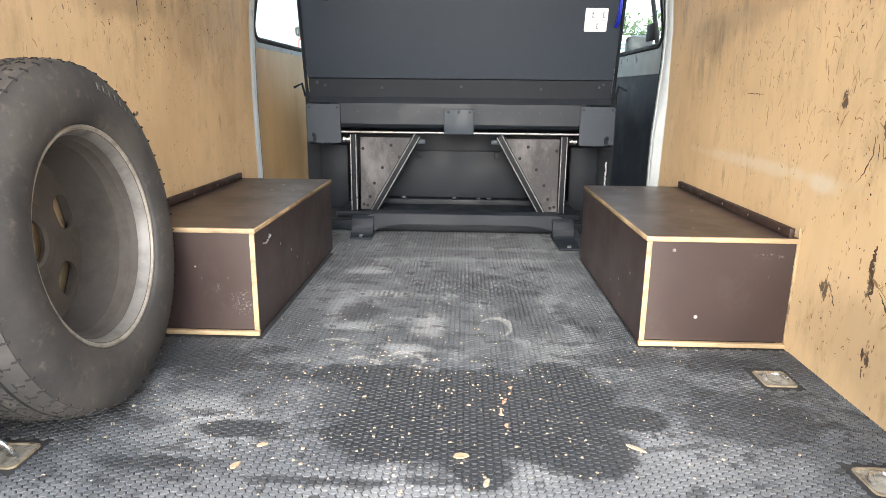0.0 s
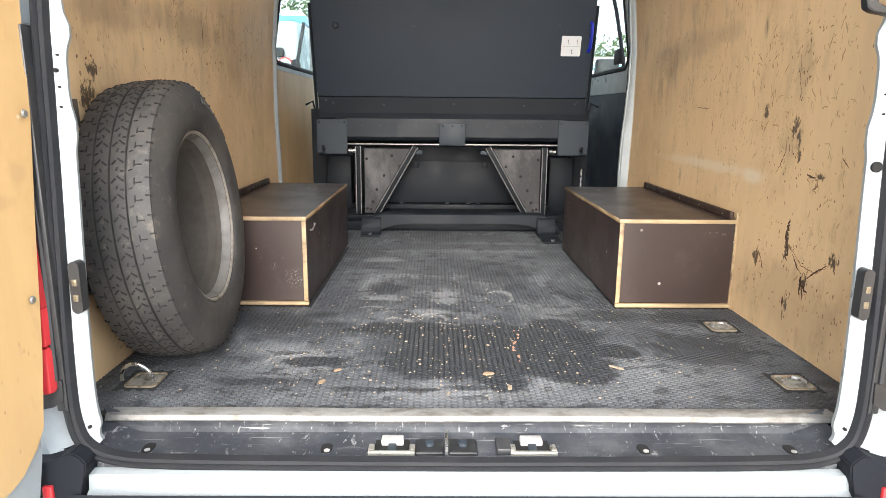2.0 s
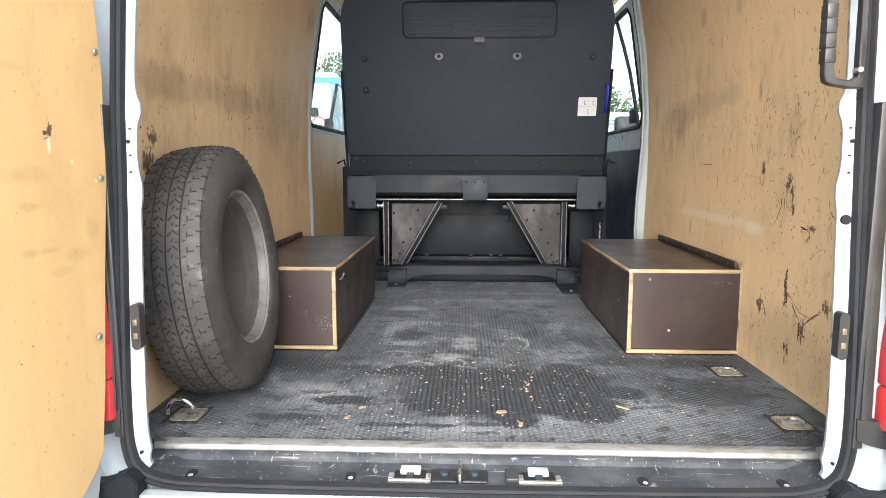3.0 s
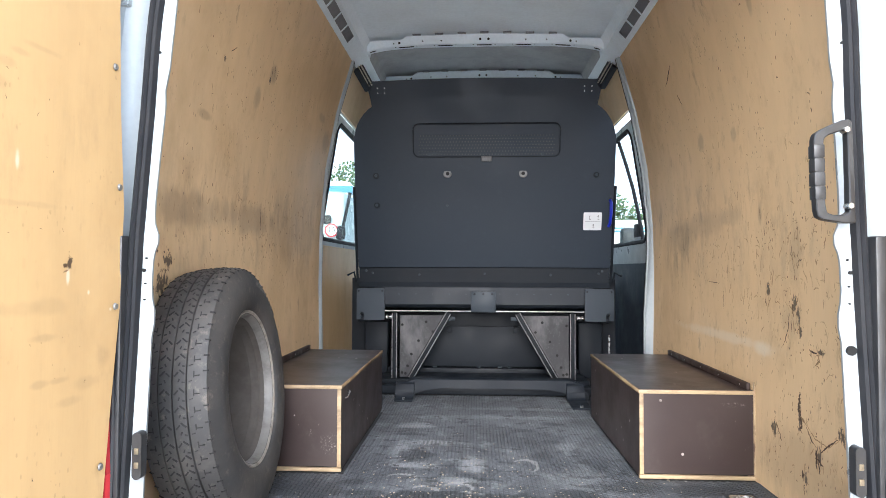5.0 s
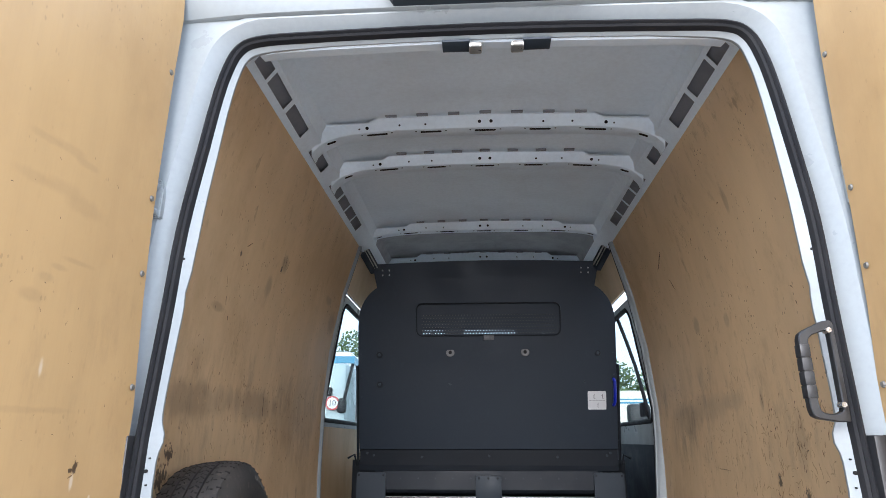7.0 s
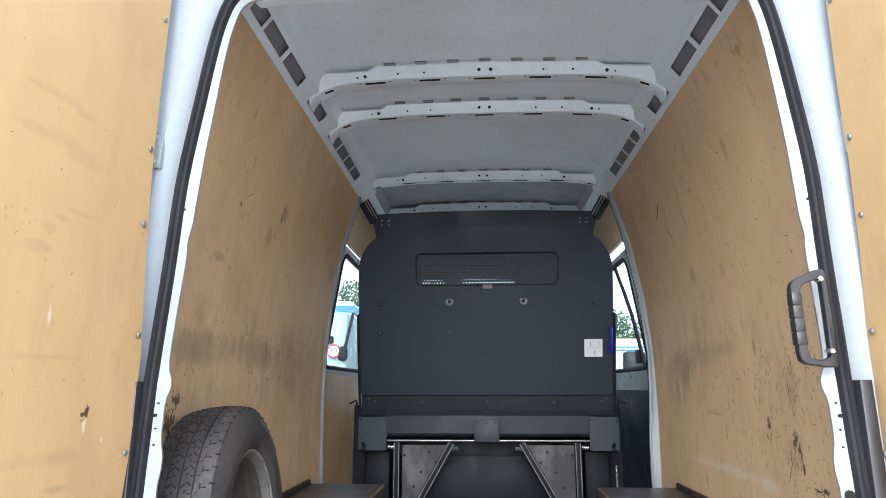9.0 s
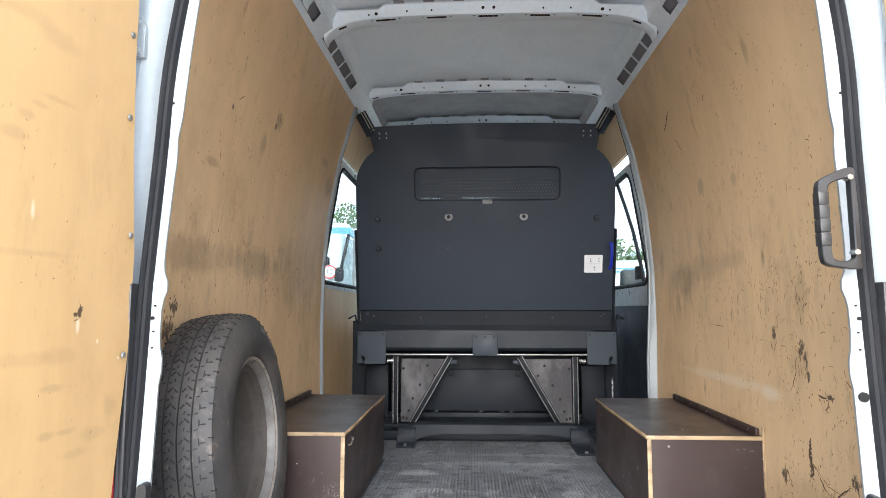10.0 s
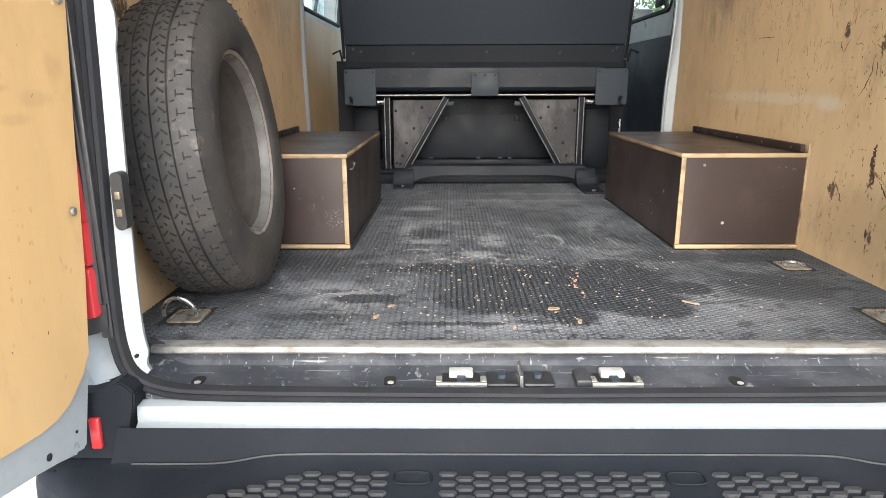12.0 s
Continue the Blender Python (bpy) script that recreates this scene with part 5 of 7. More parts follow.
# ---- rear doors, opened ----
def rear_door(s):
    t = thing("rear_door", (s * 0.78, -0.45, -0.08), "open white rear door lined with scuffed plywood", "door", "rear doors")

    def skin(y, z, d=0.0):
        x = 0.752 - 0.08 * (y + 0.14) + 0.01 * (z - 0.6) + 0.03 * max(0.0, 0.6 - z) + d
        return (s * x, y, z)

    def near(z):
        if s < 0:
            return lerp([(0.0, -0.185), (0.07, -0.158), (0.13, -0.145), (0.3, -0.137), (0.55, -0.113), (0.82, -0.098), (1.0, -0.112), (1.13, -0.118), (1.33, -0.114), (1.6, -0.102), (1.85, -0.086)], z)
        return lerp([(0.0, -0.15), (0.3, -0.11), (0.6, -0.075), (0.74, -0.066), (0.82, -0.083), (0.97, -0.092), (1.1, -0.100), (1.26, -0.095), (1.5, -0.088), (1.75, -0.10), (1.85, -0.09)], z)

    outline = []
    for z in (0.07, 0.2, 0.4, 0.6, 0.8, 1.0, 1.2, 1.4, 1.6, 1.74):
        outline.append((near(z), z))
    outline += [(near(1.78) - 0.008, 1.80), (near(1.8) - 0.035, 1.84), (-0.17, 1.852), (-0.74, 1.86), (-0.78, 1.80), (-0.79, 1.0), (-0.79, 0.1), (-0.74, 0.012), (-0.36, 0.008), (-0.28, 0.0), (-0.245, 0.002), (-0.215, 0.012), (-0.178, 0.042)]
    bm = B()
    low = [bm.verts.new(skin(y, z)) for y, z in outline]
    top = [bm.verts.new(skin(y, z, 0.008)) for y, z in outline]
    bm.faces.new(low)
    bm.faces.new(top[::-1])
    for i in range(len(low)):
        j = (i + 1) % len(low)
        bm.faces.new((low[i], top[i], top[j], low[j]))
    lining = part("lining", bm, DOOR_WOOD, t, "yellowish plywood lining")
    scuffs(lining, lambda y, z: skin(y, z, -0.0007), [(0.0035, (-0.252, 0.702), (-0.254, 0.678)), (0.003, (-0.256, 0.676), (-0.270, 0.670))],
           [(-0.40, 0.9, 0.10, 0.25, 22, 0.010, 0.0012), (-0.33, 0.45, 0.08, 0.2, 18, 0.008, 0.0014), (-0.35, 1.3, 0.1, 0.2, 10, 0.010, 0.0014)], 21 if s < 0 else 22)
    frame_line = [(near(z) + 0.008, z) for z in (0.1, 0.3, 0.6, 0.9, 1.2, 1.5, 1.80)] + [(-0.14, 1.885), (-0.80, 1.895), (-0.835, 1.8), (-0.835, 0.03), (-0.78, -0.02), (-0.36, -0.043), (-0.295, -0.061), (-0.185, -0.091), (-0.170, -0.083), (-0.167, -0.03), (-0.165, 0.015)]
    bm = B()
    low = [bm.verts.new(skin(y, z, 0.009)) for y, z in frame_line]
    top = [bm.verts.new(skin(y, z, 0.065)) for y, z in frame_line]
    bm.faces.new(low)
    bm.faces.new(top[::-1])
    for i in range(len(low)):
        j = (i + 1) % len(low)
        bm.faces.new((low[i], top[i], top[j], low[j]))
    bmesh.ops.bevel(bm, geom=[e for e in bm.edges if len(e.link_faces) == 2], offset=0.008, segments=2, affect="EDGES")
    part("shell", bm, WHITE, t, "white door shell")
    for z in (0.30, 0.604, 0.84, 1.077, 1.249, 1.575):
        p = Vector(skin(near(z) - 0.016, z, -0.001))
        bm = B()
        rod(bm, p, p + Vector((-s * 0.0035, 0, 0)), 0.0072, 14, 0.0055)
        part("screw", bm, SCREW, lining)
    for y, z, r in ((-0.198, -0.045, 0.0025), (-0.262, -0.050, 0.0058)):
        p = Vector(skin(y, z, 0.0085))
        part("drain_hole", rod(B(), p, p + Vector((-s * 0.0015, 0, 0)), r), HOLE, t)
    # hinge on the pillar side
    for z in (1.27,):
        bm = B()
        m = Matrix(((1, 0, 0, s * 0.772), (0, 0, 1, rear_y(z) - 0.026), (0, 1, 0, z), (0, 0, 0, 1)))
        prism(bm, [(-0.010, -0.046), (0.014, -0.05), (0.016, 0.02), (0.002, 0.048), (-0.010, 0.044)], m, 0.02)
        bmesh.ops.bevel(bm, geom=list(bm.edges), offset=0.003, segments=2, affect="EDGES")
        h = part("hinge", bm, WHITE, t)
        for dz in (-0.035, 0.025):
            bm = B()
            rod(bm, (s * 0.772, rear_y(z) - 0.027, z + dz), (s * 0.772, rear_y(z) - 0.034, z + dz), 0.009, 12, 0.006)
            part("bolt", bm, WHITE, h)
    return t


rear_door(-1)
rear_door(1)

# ---- contact plates on the flanges and the grab handle ----
PX0 = {-1: -0.716, 1: 0.681}
for s, z in ((-1, 0.305), (1, 0.300)):
    t = thing("contact_plate", (PX0[s], -0.09, z), "black oval contact plate with two brass pads", "contact plate", "contact plates")
    m = Matrix(((1, 0, 0, PX0[s]), (0, 0, -1, rear_y(z) - 0.004), (0, 1, 0, z), (0, 0, 0, 1)))
    bm = B()
    prism(bm, rounded(0.0190, 0.094, 0.0094, 5), m @ Matrix.Translation((0, 0, -0.014)), 0.022)
    part("base", bm, GRIP, t)
    for dz in (-0.018, 0.010):
        part("pad", box(B(), PX0[s] - 0.0044, PX0[s] + 0.0044, rear_y(z) - 0.0145, rear_y(z) - 0.010, z + dz - 0.0060, z + dz + 0.0060, 0.001), BRASS, t, "brass coloured pad")

t = thing("grab_handle", (0.70, -0.05, 0.80), "black plastic grab handle bolted to the door pillar", "grab handle")
HM = Matrix(((1, 0, 0, 0), (0, 0, 1, -0.112), (0, 1, 0, 0), (0, 0, 0, 1)))
outer = [(0.672, 0.769), (0.671, 0.870), (0.668, 0.960), (0.663, 0.966), (0.647, 0.964), (0.613, 0.948), (0.601, 0.940), (0.597, 0.928), (0.598, 0.870), (0.600, 0.795), (0.603, 0.781), (0.614, 0.775), (0.650, 0.769)]
inner = [(0.661, 0.790), (0.660, 0.870), (0.659, 0.945), (0.657, 0.947), (0.648, 0.944), (0.626, 0.937), (0.617, 0.930), (0.615, 0.920), (0.616, 0.870), (0.617, 0.803), (0.620, 0.789), (0.628, 0.785), (0.648, 0.783)]
bm = ring_plate(B(), outer, inner, HM, 0.020)
bmesh.ops.bevel(bm, geom=list(bm.edges), offset=0.002, segments=1, affect="EDGES")
ring = part("bow", bm, GRIP, t)
for k in range(4):
    z = 0.826 + 0.0265 * k
    x = 0.6098 - 0.0004 * k
    part("grip_rib", box(B(), x - 0.0122, x + 0.0072, -0.1135, -0.0905, z - 0.0122, z + 0.0122, 0.0010), GRIP, ring)
for x, z in ((0.660, 0.801), (0.655, 0.945)):
    part("bolt", rod(B(), (x, -0.119, z), (x, -0.100, z), 0.0056, 6), STEEL, t, "bright hexagon bolt")


# ---- wheel-arch boxes ----
def arch_box(s, y0, y1):
    xi, xo, h = 0.495, 0.860, 0.286
    t = thing("arch_box", (s * 0.68, (y0 + y1) / 2, 0), "dark brown film-faced plywood box over the wheel arch", "box", "wheel arch boxes")
    X = lambda a, b: (min(s * a, s * b), max(s * a, s * b))
    part("front_panel", box(B(), *X(xi + 0.013, xo), y0 + 0.003, y0 + 0.015, 0.014, h - 0.012), FILM, t)
    part("side_panel", box(B(), *X(xi, xi + 0.010), y0 + 0.004, y1, 0.002, h - 0.012), FILM, t)
    part("back_panel", box(B(), *X(xi + 0.012, xo), y1 - 0.012, y1 - 0.002, 0.002, h - 0.012), FILM, t)
    part("top_panel", box(B(), *X(xi + 0.001, xo + 0.003), y0 + 0.005, y1, h - 0.011, h + 0.0005), FILM, t)
    part("top_edge", box(B(), *X(xi, xo + 0.003), y0 - 0.001, y0 + 0.0045, h - 0.0125, h, 0.001), CUT_PLY, t, "pale cut plywood edge")
    part("side_edge", box(B(), *X(xi - 0.003, xi + 0.0008), y0 + 0.0, y1, h - 0.0125, h - 0.0002, 0.001), CUT_PLY, t, "pale cut plywood edge")
    part("corner_edge", box(B(), *X(xi - 0.001, xi + 0.0125), y0 - 0.0005, y0 + 0.0035, 0.008, h - 0.013, 0.001), CUT_PLY, t, "pale cut plywood edge")
    part("foot_batten", box(B(), *X(xi - 0.004, xo), y0 - 0.012, y0 + 0.0025, 0.001, 0.013, 0.002), CUT_PLY, t, "bare wooden batten")
    part("wall_edge", box(B(), *X(xo - 0.0005, xo + 0.005), y0 - 0.001, y0 + 0.004, 0.014, h + 0.028, 0.001), CUT_PLY, t, "pale cut plywood edge")
    c = part("wall_cleat", box(B(), *X(xo - 0.020, xo - 0.006), y0 + 0.006, y1 - 0.02, h + 0.0005, h + 0.025, 0.003), BATTEN, t, "dark cleat along the wall")
    for k in range(5):
        y = y0 + 0.06 + (y1 - y0 - 0.14) * k / 4
        part("screw", rod(B(), (s * (xo - 0.020), y, h + 0.013), (s * (xo - 0.0212), y, h + 0.013), 0.003, 10), STEEL, c)
    return t


arch_box(1, 0.792, 1.68)
t = arch_box(-1, 0.797, 1.74)
part("hook", pipe(B(), [(-0.495, 0.865, 0.232), (-0.488, 0.87, 0.232), (-0.486, 0.905, 0.246), (-0.493, 0.91, 0.248)], 0.003, 8), STEEL, t, "bright wire hook")

# ---- tie-down points ----
def tie_down(x, y, ring):
    t = thing("tie_down", (x, y, 0), "steel tie-down ring in a recess of the floor" if ring else "tie-down recess cut through the rubber floor", "tie-down", "tie-downs")
    m = Matrix.Translation((x, y, -0.004))
    bm = B()
    ring_plate(bm, rounded(0.072, 0.080, 0.010, 4), rounded(0.066, 0.072, 0.012, 4), m, 0.0046)
    part("cut_edge", bm, RUBBED, t, "bare plywood edge")
    part("cup", prism(B(), rounded(0.066, 0.072, 0.012, 4), Matrix.Translation((x, y, -0.005)), 0.0026), CUP, t)
    pts = []
    for k in range(13):
        a = math.pi * k / 12
        if ring:
            pts.append((x - 0.012 + 0.036 * math.cos(a), y - 0.014 - 0.012 * math.sin(a), 0.004 + 0.044 * math.sin(a)))
        else:
            pts.append((x + 0.026 * math.cos(a), y - 0.014 + 0.034 * math.sin(a), 0.0035))
    part("ring", pipe(B(), pts, 0.0045 if ring else 0.004, 10), STEEL, t)


tie_down(0.755, 0.208, False)
tie_down(0.755, 0.606, False)
tie_down(-0.755, 0.208, True)


# ---- spare wheel leaning on the left lining ----
def spare_wheel():
    t = thing("spare_wheel", (-0.745, 0.42, 0.0), "dusty worn tyre on a deep steel rim leaning on the lining", "wheel")
    R, W, r = 0.340, 0.190, 0.2085
    m = Matrix.Translation((-0.7425, 0.4125, 0.3412)) @ Euler((0, radians(-5.6), radians(2.8))).to_matrix().to_4x4()
    h = W / 2
    crown = lambda u: R - 0.010 * (abs(u) / 0.077) ** 2.4
    prof = [(-h + 0.03, r), (-h + 0.008, r + 0.012), (-h, r + 0.055), (-h + 0.003, r + 0.080), (-h + 0.010, R - 0.032), (-h + 0.018, crown(0.077) - 0.002)]
    for a, b in ((-0.076, -0.0355), (-0.0315, -0.002), (0.002, 0.0305), (0.0365, 0.076)):
        prof += [(a - 0.0008, crown(a) - 0.008), (a, crown(a) - 0.001), ((a + b) / 2, crown((a + b) / 2)), (b, crown(b) - 0.001), (b + 0.0008, crown(b) - 0.008)]
    prof += [(h - 0.018, crown(0.077) - 0.002), (h - 0.010, R - 0.032), (h - 0.0045, R - 0.046), (h - 0.0012, R - 0.060), (h, r + 0.052), (h - 0.0008, r + 0.046), (h - 0.0014, r + 0.034), (h - 0.006, r + 0.014), (h - 0.010, r + 0.010), (h - 0.03, r)]
    tyre = part("tyre", lathe(B(), prof, m, 128), TYRE, t)
    skin = sorted(q for q in prof if abs(q[0]) < 0.08 and q[1] > R - 0.03)
    # sipes: notches on the shoulder, angled cuts on the outer ribs, chevrons on the middle ones
    bm = B()
    rnd = random.Random(31)
    for k in range(54):
        a = 2 * math.pi * (k + rnd.uniform(-0.06, 0.06)) / 54
        cuts = []
        for s in (-1, 1):
            cuts += [(s * 0.0745, 0.0065, 0.0016, 0.0, 0.0), (s * 0.055, 0.0075, 0.0013, 0.0, 0.030), (s * 0.049, 0.0012, 0.0075, 0.0, 0.022), (s * 0.042, 0.004, 0.0010, 0.3, 0.065),
                     (s * 0.0225, 0.0080, 0.0013, s * -0.75, 0.0), (s * 0.0095, 0.0065, 0.0013, s * 0.8, 0.012), (s * 0.016, 0.0040, 0.0011, s * 1.2, 0.055), (s * 0.026, 0.0035, 0.0011, s * -0.2, 0.07)]
        for u, du, dy, dv, da in cuts:
            lean_u = math.atan2(lerp(skin, u - 0.003) - lerp(skin, u + 0.003), 0.006)
            c = m @ Euler((a + da, 0, 0)).to_matrix().to_4x4() @ Matrix.Translation((u, 0, crown(u) - 0.0002)) @ Euler((0, lean_u if abs(u) > 0.07 else 0.0, 0)).to_matrix().to_4x4() @ Euler((0, 0, dv)).to_matrix().to_4x4()
            wide = 1.45 if abs(u) < 0.035 else 0.95
            box(bm, -du, du, -dy * wide, dy * wide, -0.003, 0.0006, 0, c)
    part("tread_cut", bm, TYRE_CUT, tyre, kind="stuff")
    # raised writing on the wall, as plain bars
    bm = B()
    for a0, n in ((-50, 9),):
        for k in range(n):
            a = radians(a0 + 4.2 * k)
            c = m @ Euler((a, 0, 0)).to_matrix().to_4x4() @ Matrix.Translation((h - 0.0045, 0, r + 0.0865)) @ Euler((0, radians(-14), 0)).to_matrix().to_4x4()
            box(bm, 0, 0.0018, -0.005, 0.005, -0.007, 0.007, 0, c)
    part("raised_bar", bm, worn("chalked_rubber", (0.060, 0.056, 0.051), (0.036, 0.034, 0.032), 0.7, amount=0.6, scale=40), tyre, kind="stuff")
    # rim: deep dish seen from the hollow side
    e = h - 0.030
    prof = [(e + 0.012, r - 0.004), (e + 0.014, r + 0.006), (e + 0.006, r + 0.010), (e - 0.004, r), (e - 0.010, r - 0.010), (e - 0.022, r - 0.014), (e - 0.026, r - 0.018), (e - 0.044, r - 0.020), (e - 0.048, r - 0.0235), (-0.02, r - 0.026), (-0.07, r - 0.028), (-0.090, r - 0.030),
            (-0.097, r - 0.022), (-0.04, r - 0.020), (e - 0.06, r - 0.014), (e - 0.03, r - 0.004), (e - 0.006, r + 0.004), (e + 0.002, r + 0.0)]
    rim = part("rim", lathe(B(), prof, m, 72), RIM, t)
    part("rim_lip", lathe(B(), [(e + 0.012, r - 0.003), (e + 0.0165, r + 0.001), (e + 0.0165, r + 0.005), (e + 0.008, r + 0.009), (e + 0.006, r - 0.001)], m, 72), RIM_EDGE, rim, "bright scuffed rim lip")
    part("rim_bead", lathe(B(), [(e + 0.0115, r - 0.0036), (e + 0.004, r - 0.0080), (e - 0.006, r - 0.0112), (e - 0.0115, r - 0.0118), (e - 0.0115, r - 0.0105), (e - 0.004, r - 0.0080), (e + 0.006, r - 0.0040)], m, 72), worn("worn_rim_bead", (0.17, 0.160, 0.148), (0.075, 0.066, 0.058), 0.5, 0.1, amount=0.75, scale=14), rim, "pale worn rim bead")
    # disc with oval windows and a hub hole
    bm = B()
    outlines = [[(( r - 0.029) * math.cos(2 * math.pi * k / 60), (r - 0.029) * math.sin(2 * math.pi * k / 60)) for k in range(60)],
                [(0.080 * math.cos(2 * math.pi * k / 40), 0.080 * math.sin(2 * math.pi * k / 40)) for k in range(40)]]
    for k in range(6):
        am = 2 * math.pi * (k + 0.25) / 6
        er, et = Vector((math.cos(am), math.sin(am))), Vector((-math.sin(am), math.cos(am)))
        outlines.append([tuple(er * (0.142 + u) + et * v) for u, v in rounded(0.054, 0.074, 0.024, 5)])
    faces = []
    for u in (-0.066, -0.073):
        vs = [[bm.verts.new(m @ Vector((u, p, q))) for p, q in line] for line in outlines]
        edges = [bm.edges.new((line[i], line[(i + 1) % len(line)])) for line in vs for i in range(len(line))]
        bmesh.ops.triangle_fill(bm, use_beauty=True, use_dissolve=False, edges=edges)
        faces.append(vs)
    for a, b in zip(*faces):
        for i in range(len(a)):
            j = (i + 1) % len(a)
            bm.faces.new((a[i], a[j], b[j], b[i]))
    part("disc", bm, RIM, rim)
    part("hub_face", lathe(B(), [(-0.066, 0.084), (-0.058, 0.076), (-0.056, 0.052), (-0.062, 0.047), (-0.072, 0.05), (-0.074, 0.083)], m, 48), RIM, rim)


spare_wheel()

# ---- folding partition with seat base ----
def lean(z):
    """The partition's rear face reclines towards the load space."""
    return 2.445 - 0.262 * (z - 0.69)


def on_panel(x, z, d=0.0):
    return Vector((x, lean(z) - d, z))


t = thing("partition", (0, 2.45, 0.0), "black folding partition wall with an arched top", "partition")
W = 0.742
arch = [(-W, 0.69), (-W - 0.004, 1.0), (-W, 1.38)]
for k in range(1, 11):
    a = radians(180 - 9 * k)
    arch.append((-0.52 + 0.222 * math.cos(a), 1.39 + 0.235 * math.sin(a)))
arch += [(-0.3, 1.645), (0, 1.66)]
arch += [(-x, z) for x, z in arch[-2::-1]]
HX0, HX1, HZ0, HZ1 = -0.40, 0.43, 1.318, 1.50
hatch = rounded(HX1 - HX0, HZ1 - HZ0, 0.035, 6, (HX0 + HX1) / 2, (HZ0 + HZ1) / 2)
bm = B()
for d, flip in ((0.0, False), (-0.012, True)):
    ov = [bm.verts.new(on_panel(x, z, d)) for x, z in arch]
    iv = [bm.verts.new(on_panel(x, z, d)) for x, z in hatch]
    edges = [bm.edges.new((ov[i], ov[(i + 1) % len(ov)])) for i in range(len(ov))] + [bm.edges.new((iv[i], iv[(i + 1) % len(iv)])) for i in range(len(iv))]
    bmesh.ops.triangle_fill(bm, use_beauty=True, use_dissolve=False, edges=edges)
    if not flip:
        keep = (ov, iv)
for a, b in zip(keep, (ov, iv)):
    for i in range(len(a)):
        j = (i + 1) % len(a)
        bm.faces.new((a[i], a[j], b[j], b[i]))
panel = part("panel", bm, BLACK_PANEL, t)
panel.data.shade_flat()
# mesh screen: a plate with a field of real holes
bm = B()
step = 0.0170
nx, nz = int((HX1 - HX0 + 0.02) / step), int((HZ1 - HZ0 + 0.02) / step)
for i in range(nx):
    for j in range(nz):
        x0, z0 = HX0 - 0.01 + i * step + (step / 2 if j % 2 else 0.0), HZ0 - 0.01 + j * step
        cx, cz = x0 + step / 2, z0 + step / 2
        sq = [(x0, z0), (cx, z0), (x0 + step, z0), (x0 + step, cz), (x0 + step, z0 + step), (cx, z0 + step), (x0, z0 + step), (x0, cz)]
        inside = HX0 + 0.03 < cx < HX1 - 0.03 and HZ0 + 0.012 < cz < HZ1 - 0.05
        o = [bm.verts.new(on_panel(x, z, -0.006)) for x, z in sq]
        if inside:
            h = [bm.verts.new(on_panel(cx + 0.0035 * math.cos(radians(225 + 45 * k)), cz + 0.0035 * math.sin(radians(225 + 45 * k)), -0.006)) for k in range(8)]
            for k in range(8):
                bm.faces.new((o[k], o[(k + 1) % 8], h[(k + 1) % 8], h[k]))
        else:
            bm.faces.new(o)
part("screen", bm, BLACK_PANEL, t, "perforated steel screen")
bm = B()
pipe(bm, [on_panel(x, z, 0.002) for x, z in hatch], 0.0035, 8, True)
hf = part("screen_frame", bm, BLACK_STEEL, t)
bm = B()
box(bm, -0.012, 0.046, lean(1.31) - 0.014, lean(1.31) - 0.001, 1.292, 1.322, 0.003)
part("screen_latch", bm, WASHER, hf)
for x in (-0.31, 0.335):
    part("bolt", rod(B(), on_panel(x, 1.334, -0.004), on_panel(x, 1.334, 0.004), 0.009, 12), DARK_PLATE, hf)


def washer(x, z, r, material):
    bm = B()
    a, b = on_panel(x, z, -0.001), on_panel(x, z, 0.004)
    rod(bm, a, b, r, 20, r * 0.86)
    w = part("washer", bm, material, panel)
    bm = B()
    rod(bm, b, on_panel(x, z, 0.007), r * 0.42, 12, r * 0.34)
    part("bolt_head", bm, HOLE if material is not BLACK_STEEL else DARK_PLATE, w)


for x, z, r, mt in ((-0.206, 1.226, 0.025, WASHER), (0.226, 1.226, 0.025, WASHER), (-0.62, 1.216, 0.020, BLACK_STEEL), (-0.62, 1.05, 0.020, BLACK_STEEL), (0.64, 1.218, 0.018, BLACK_STEEL), (-0.21, 1.05, 0.007, DARK_PLATE), (0.56, 1.06, 0.006, DARK_PLATE)):
    washer(x, z, r, mt)
for x, z in [(s * 0.728, z) for s in (-1, 1) for z in (0.98, 1.1, 1.22)]:
    part("rivet", rod(B(), on_panel(x, z, 0), on_panel(x, z, 0.003), 0.005, 10), DARK_PLATE, panel)
for s in (-1, 1):
    bm = B()
    pipe(bm, [on_panel(s * (W + 0.008), z, 0.004) for z in (0.62, 0.8, 1.0, 1.12, 1.155)], 0.008, 8)
    part("edge_tube", bm, TUBE, t, "rubbed steel edge tube")
# shaded fold below the panel
bm = B()
solid(bm, [[(x, y, z) for x in (-W, -0.3, 0.3, W)] for y, z in ((2.448, 0.692), (2.462, 0.685), (2.474, 0.60), (2.458, 0.572))], (0, 0.006, 0))
fold = part("fold", bm, BLACK_STEEL, t)
for x, z in ((-0.66, 0.655), (-0.38, 0.645), (0.01, 0.652), (0.40, 0.645), (0.68, 0.655), (-0.70, 0.668), (0.70, 0.668)):
    part("bolt", rod(B(), (x, 2.466, z), (x, 2.456, z), 0.007, 10), DARK_PLATE, fold)
bm = B()
for s in (-1, 1):
    pipe(bm, [(s * 0.755, 2.44, 0.60), (s * 0.765, 2.42, 0.66), (s * 0.80, 2.40, 0.64)], 0.006, 8)
part("hook", bm, TUBE, t)
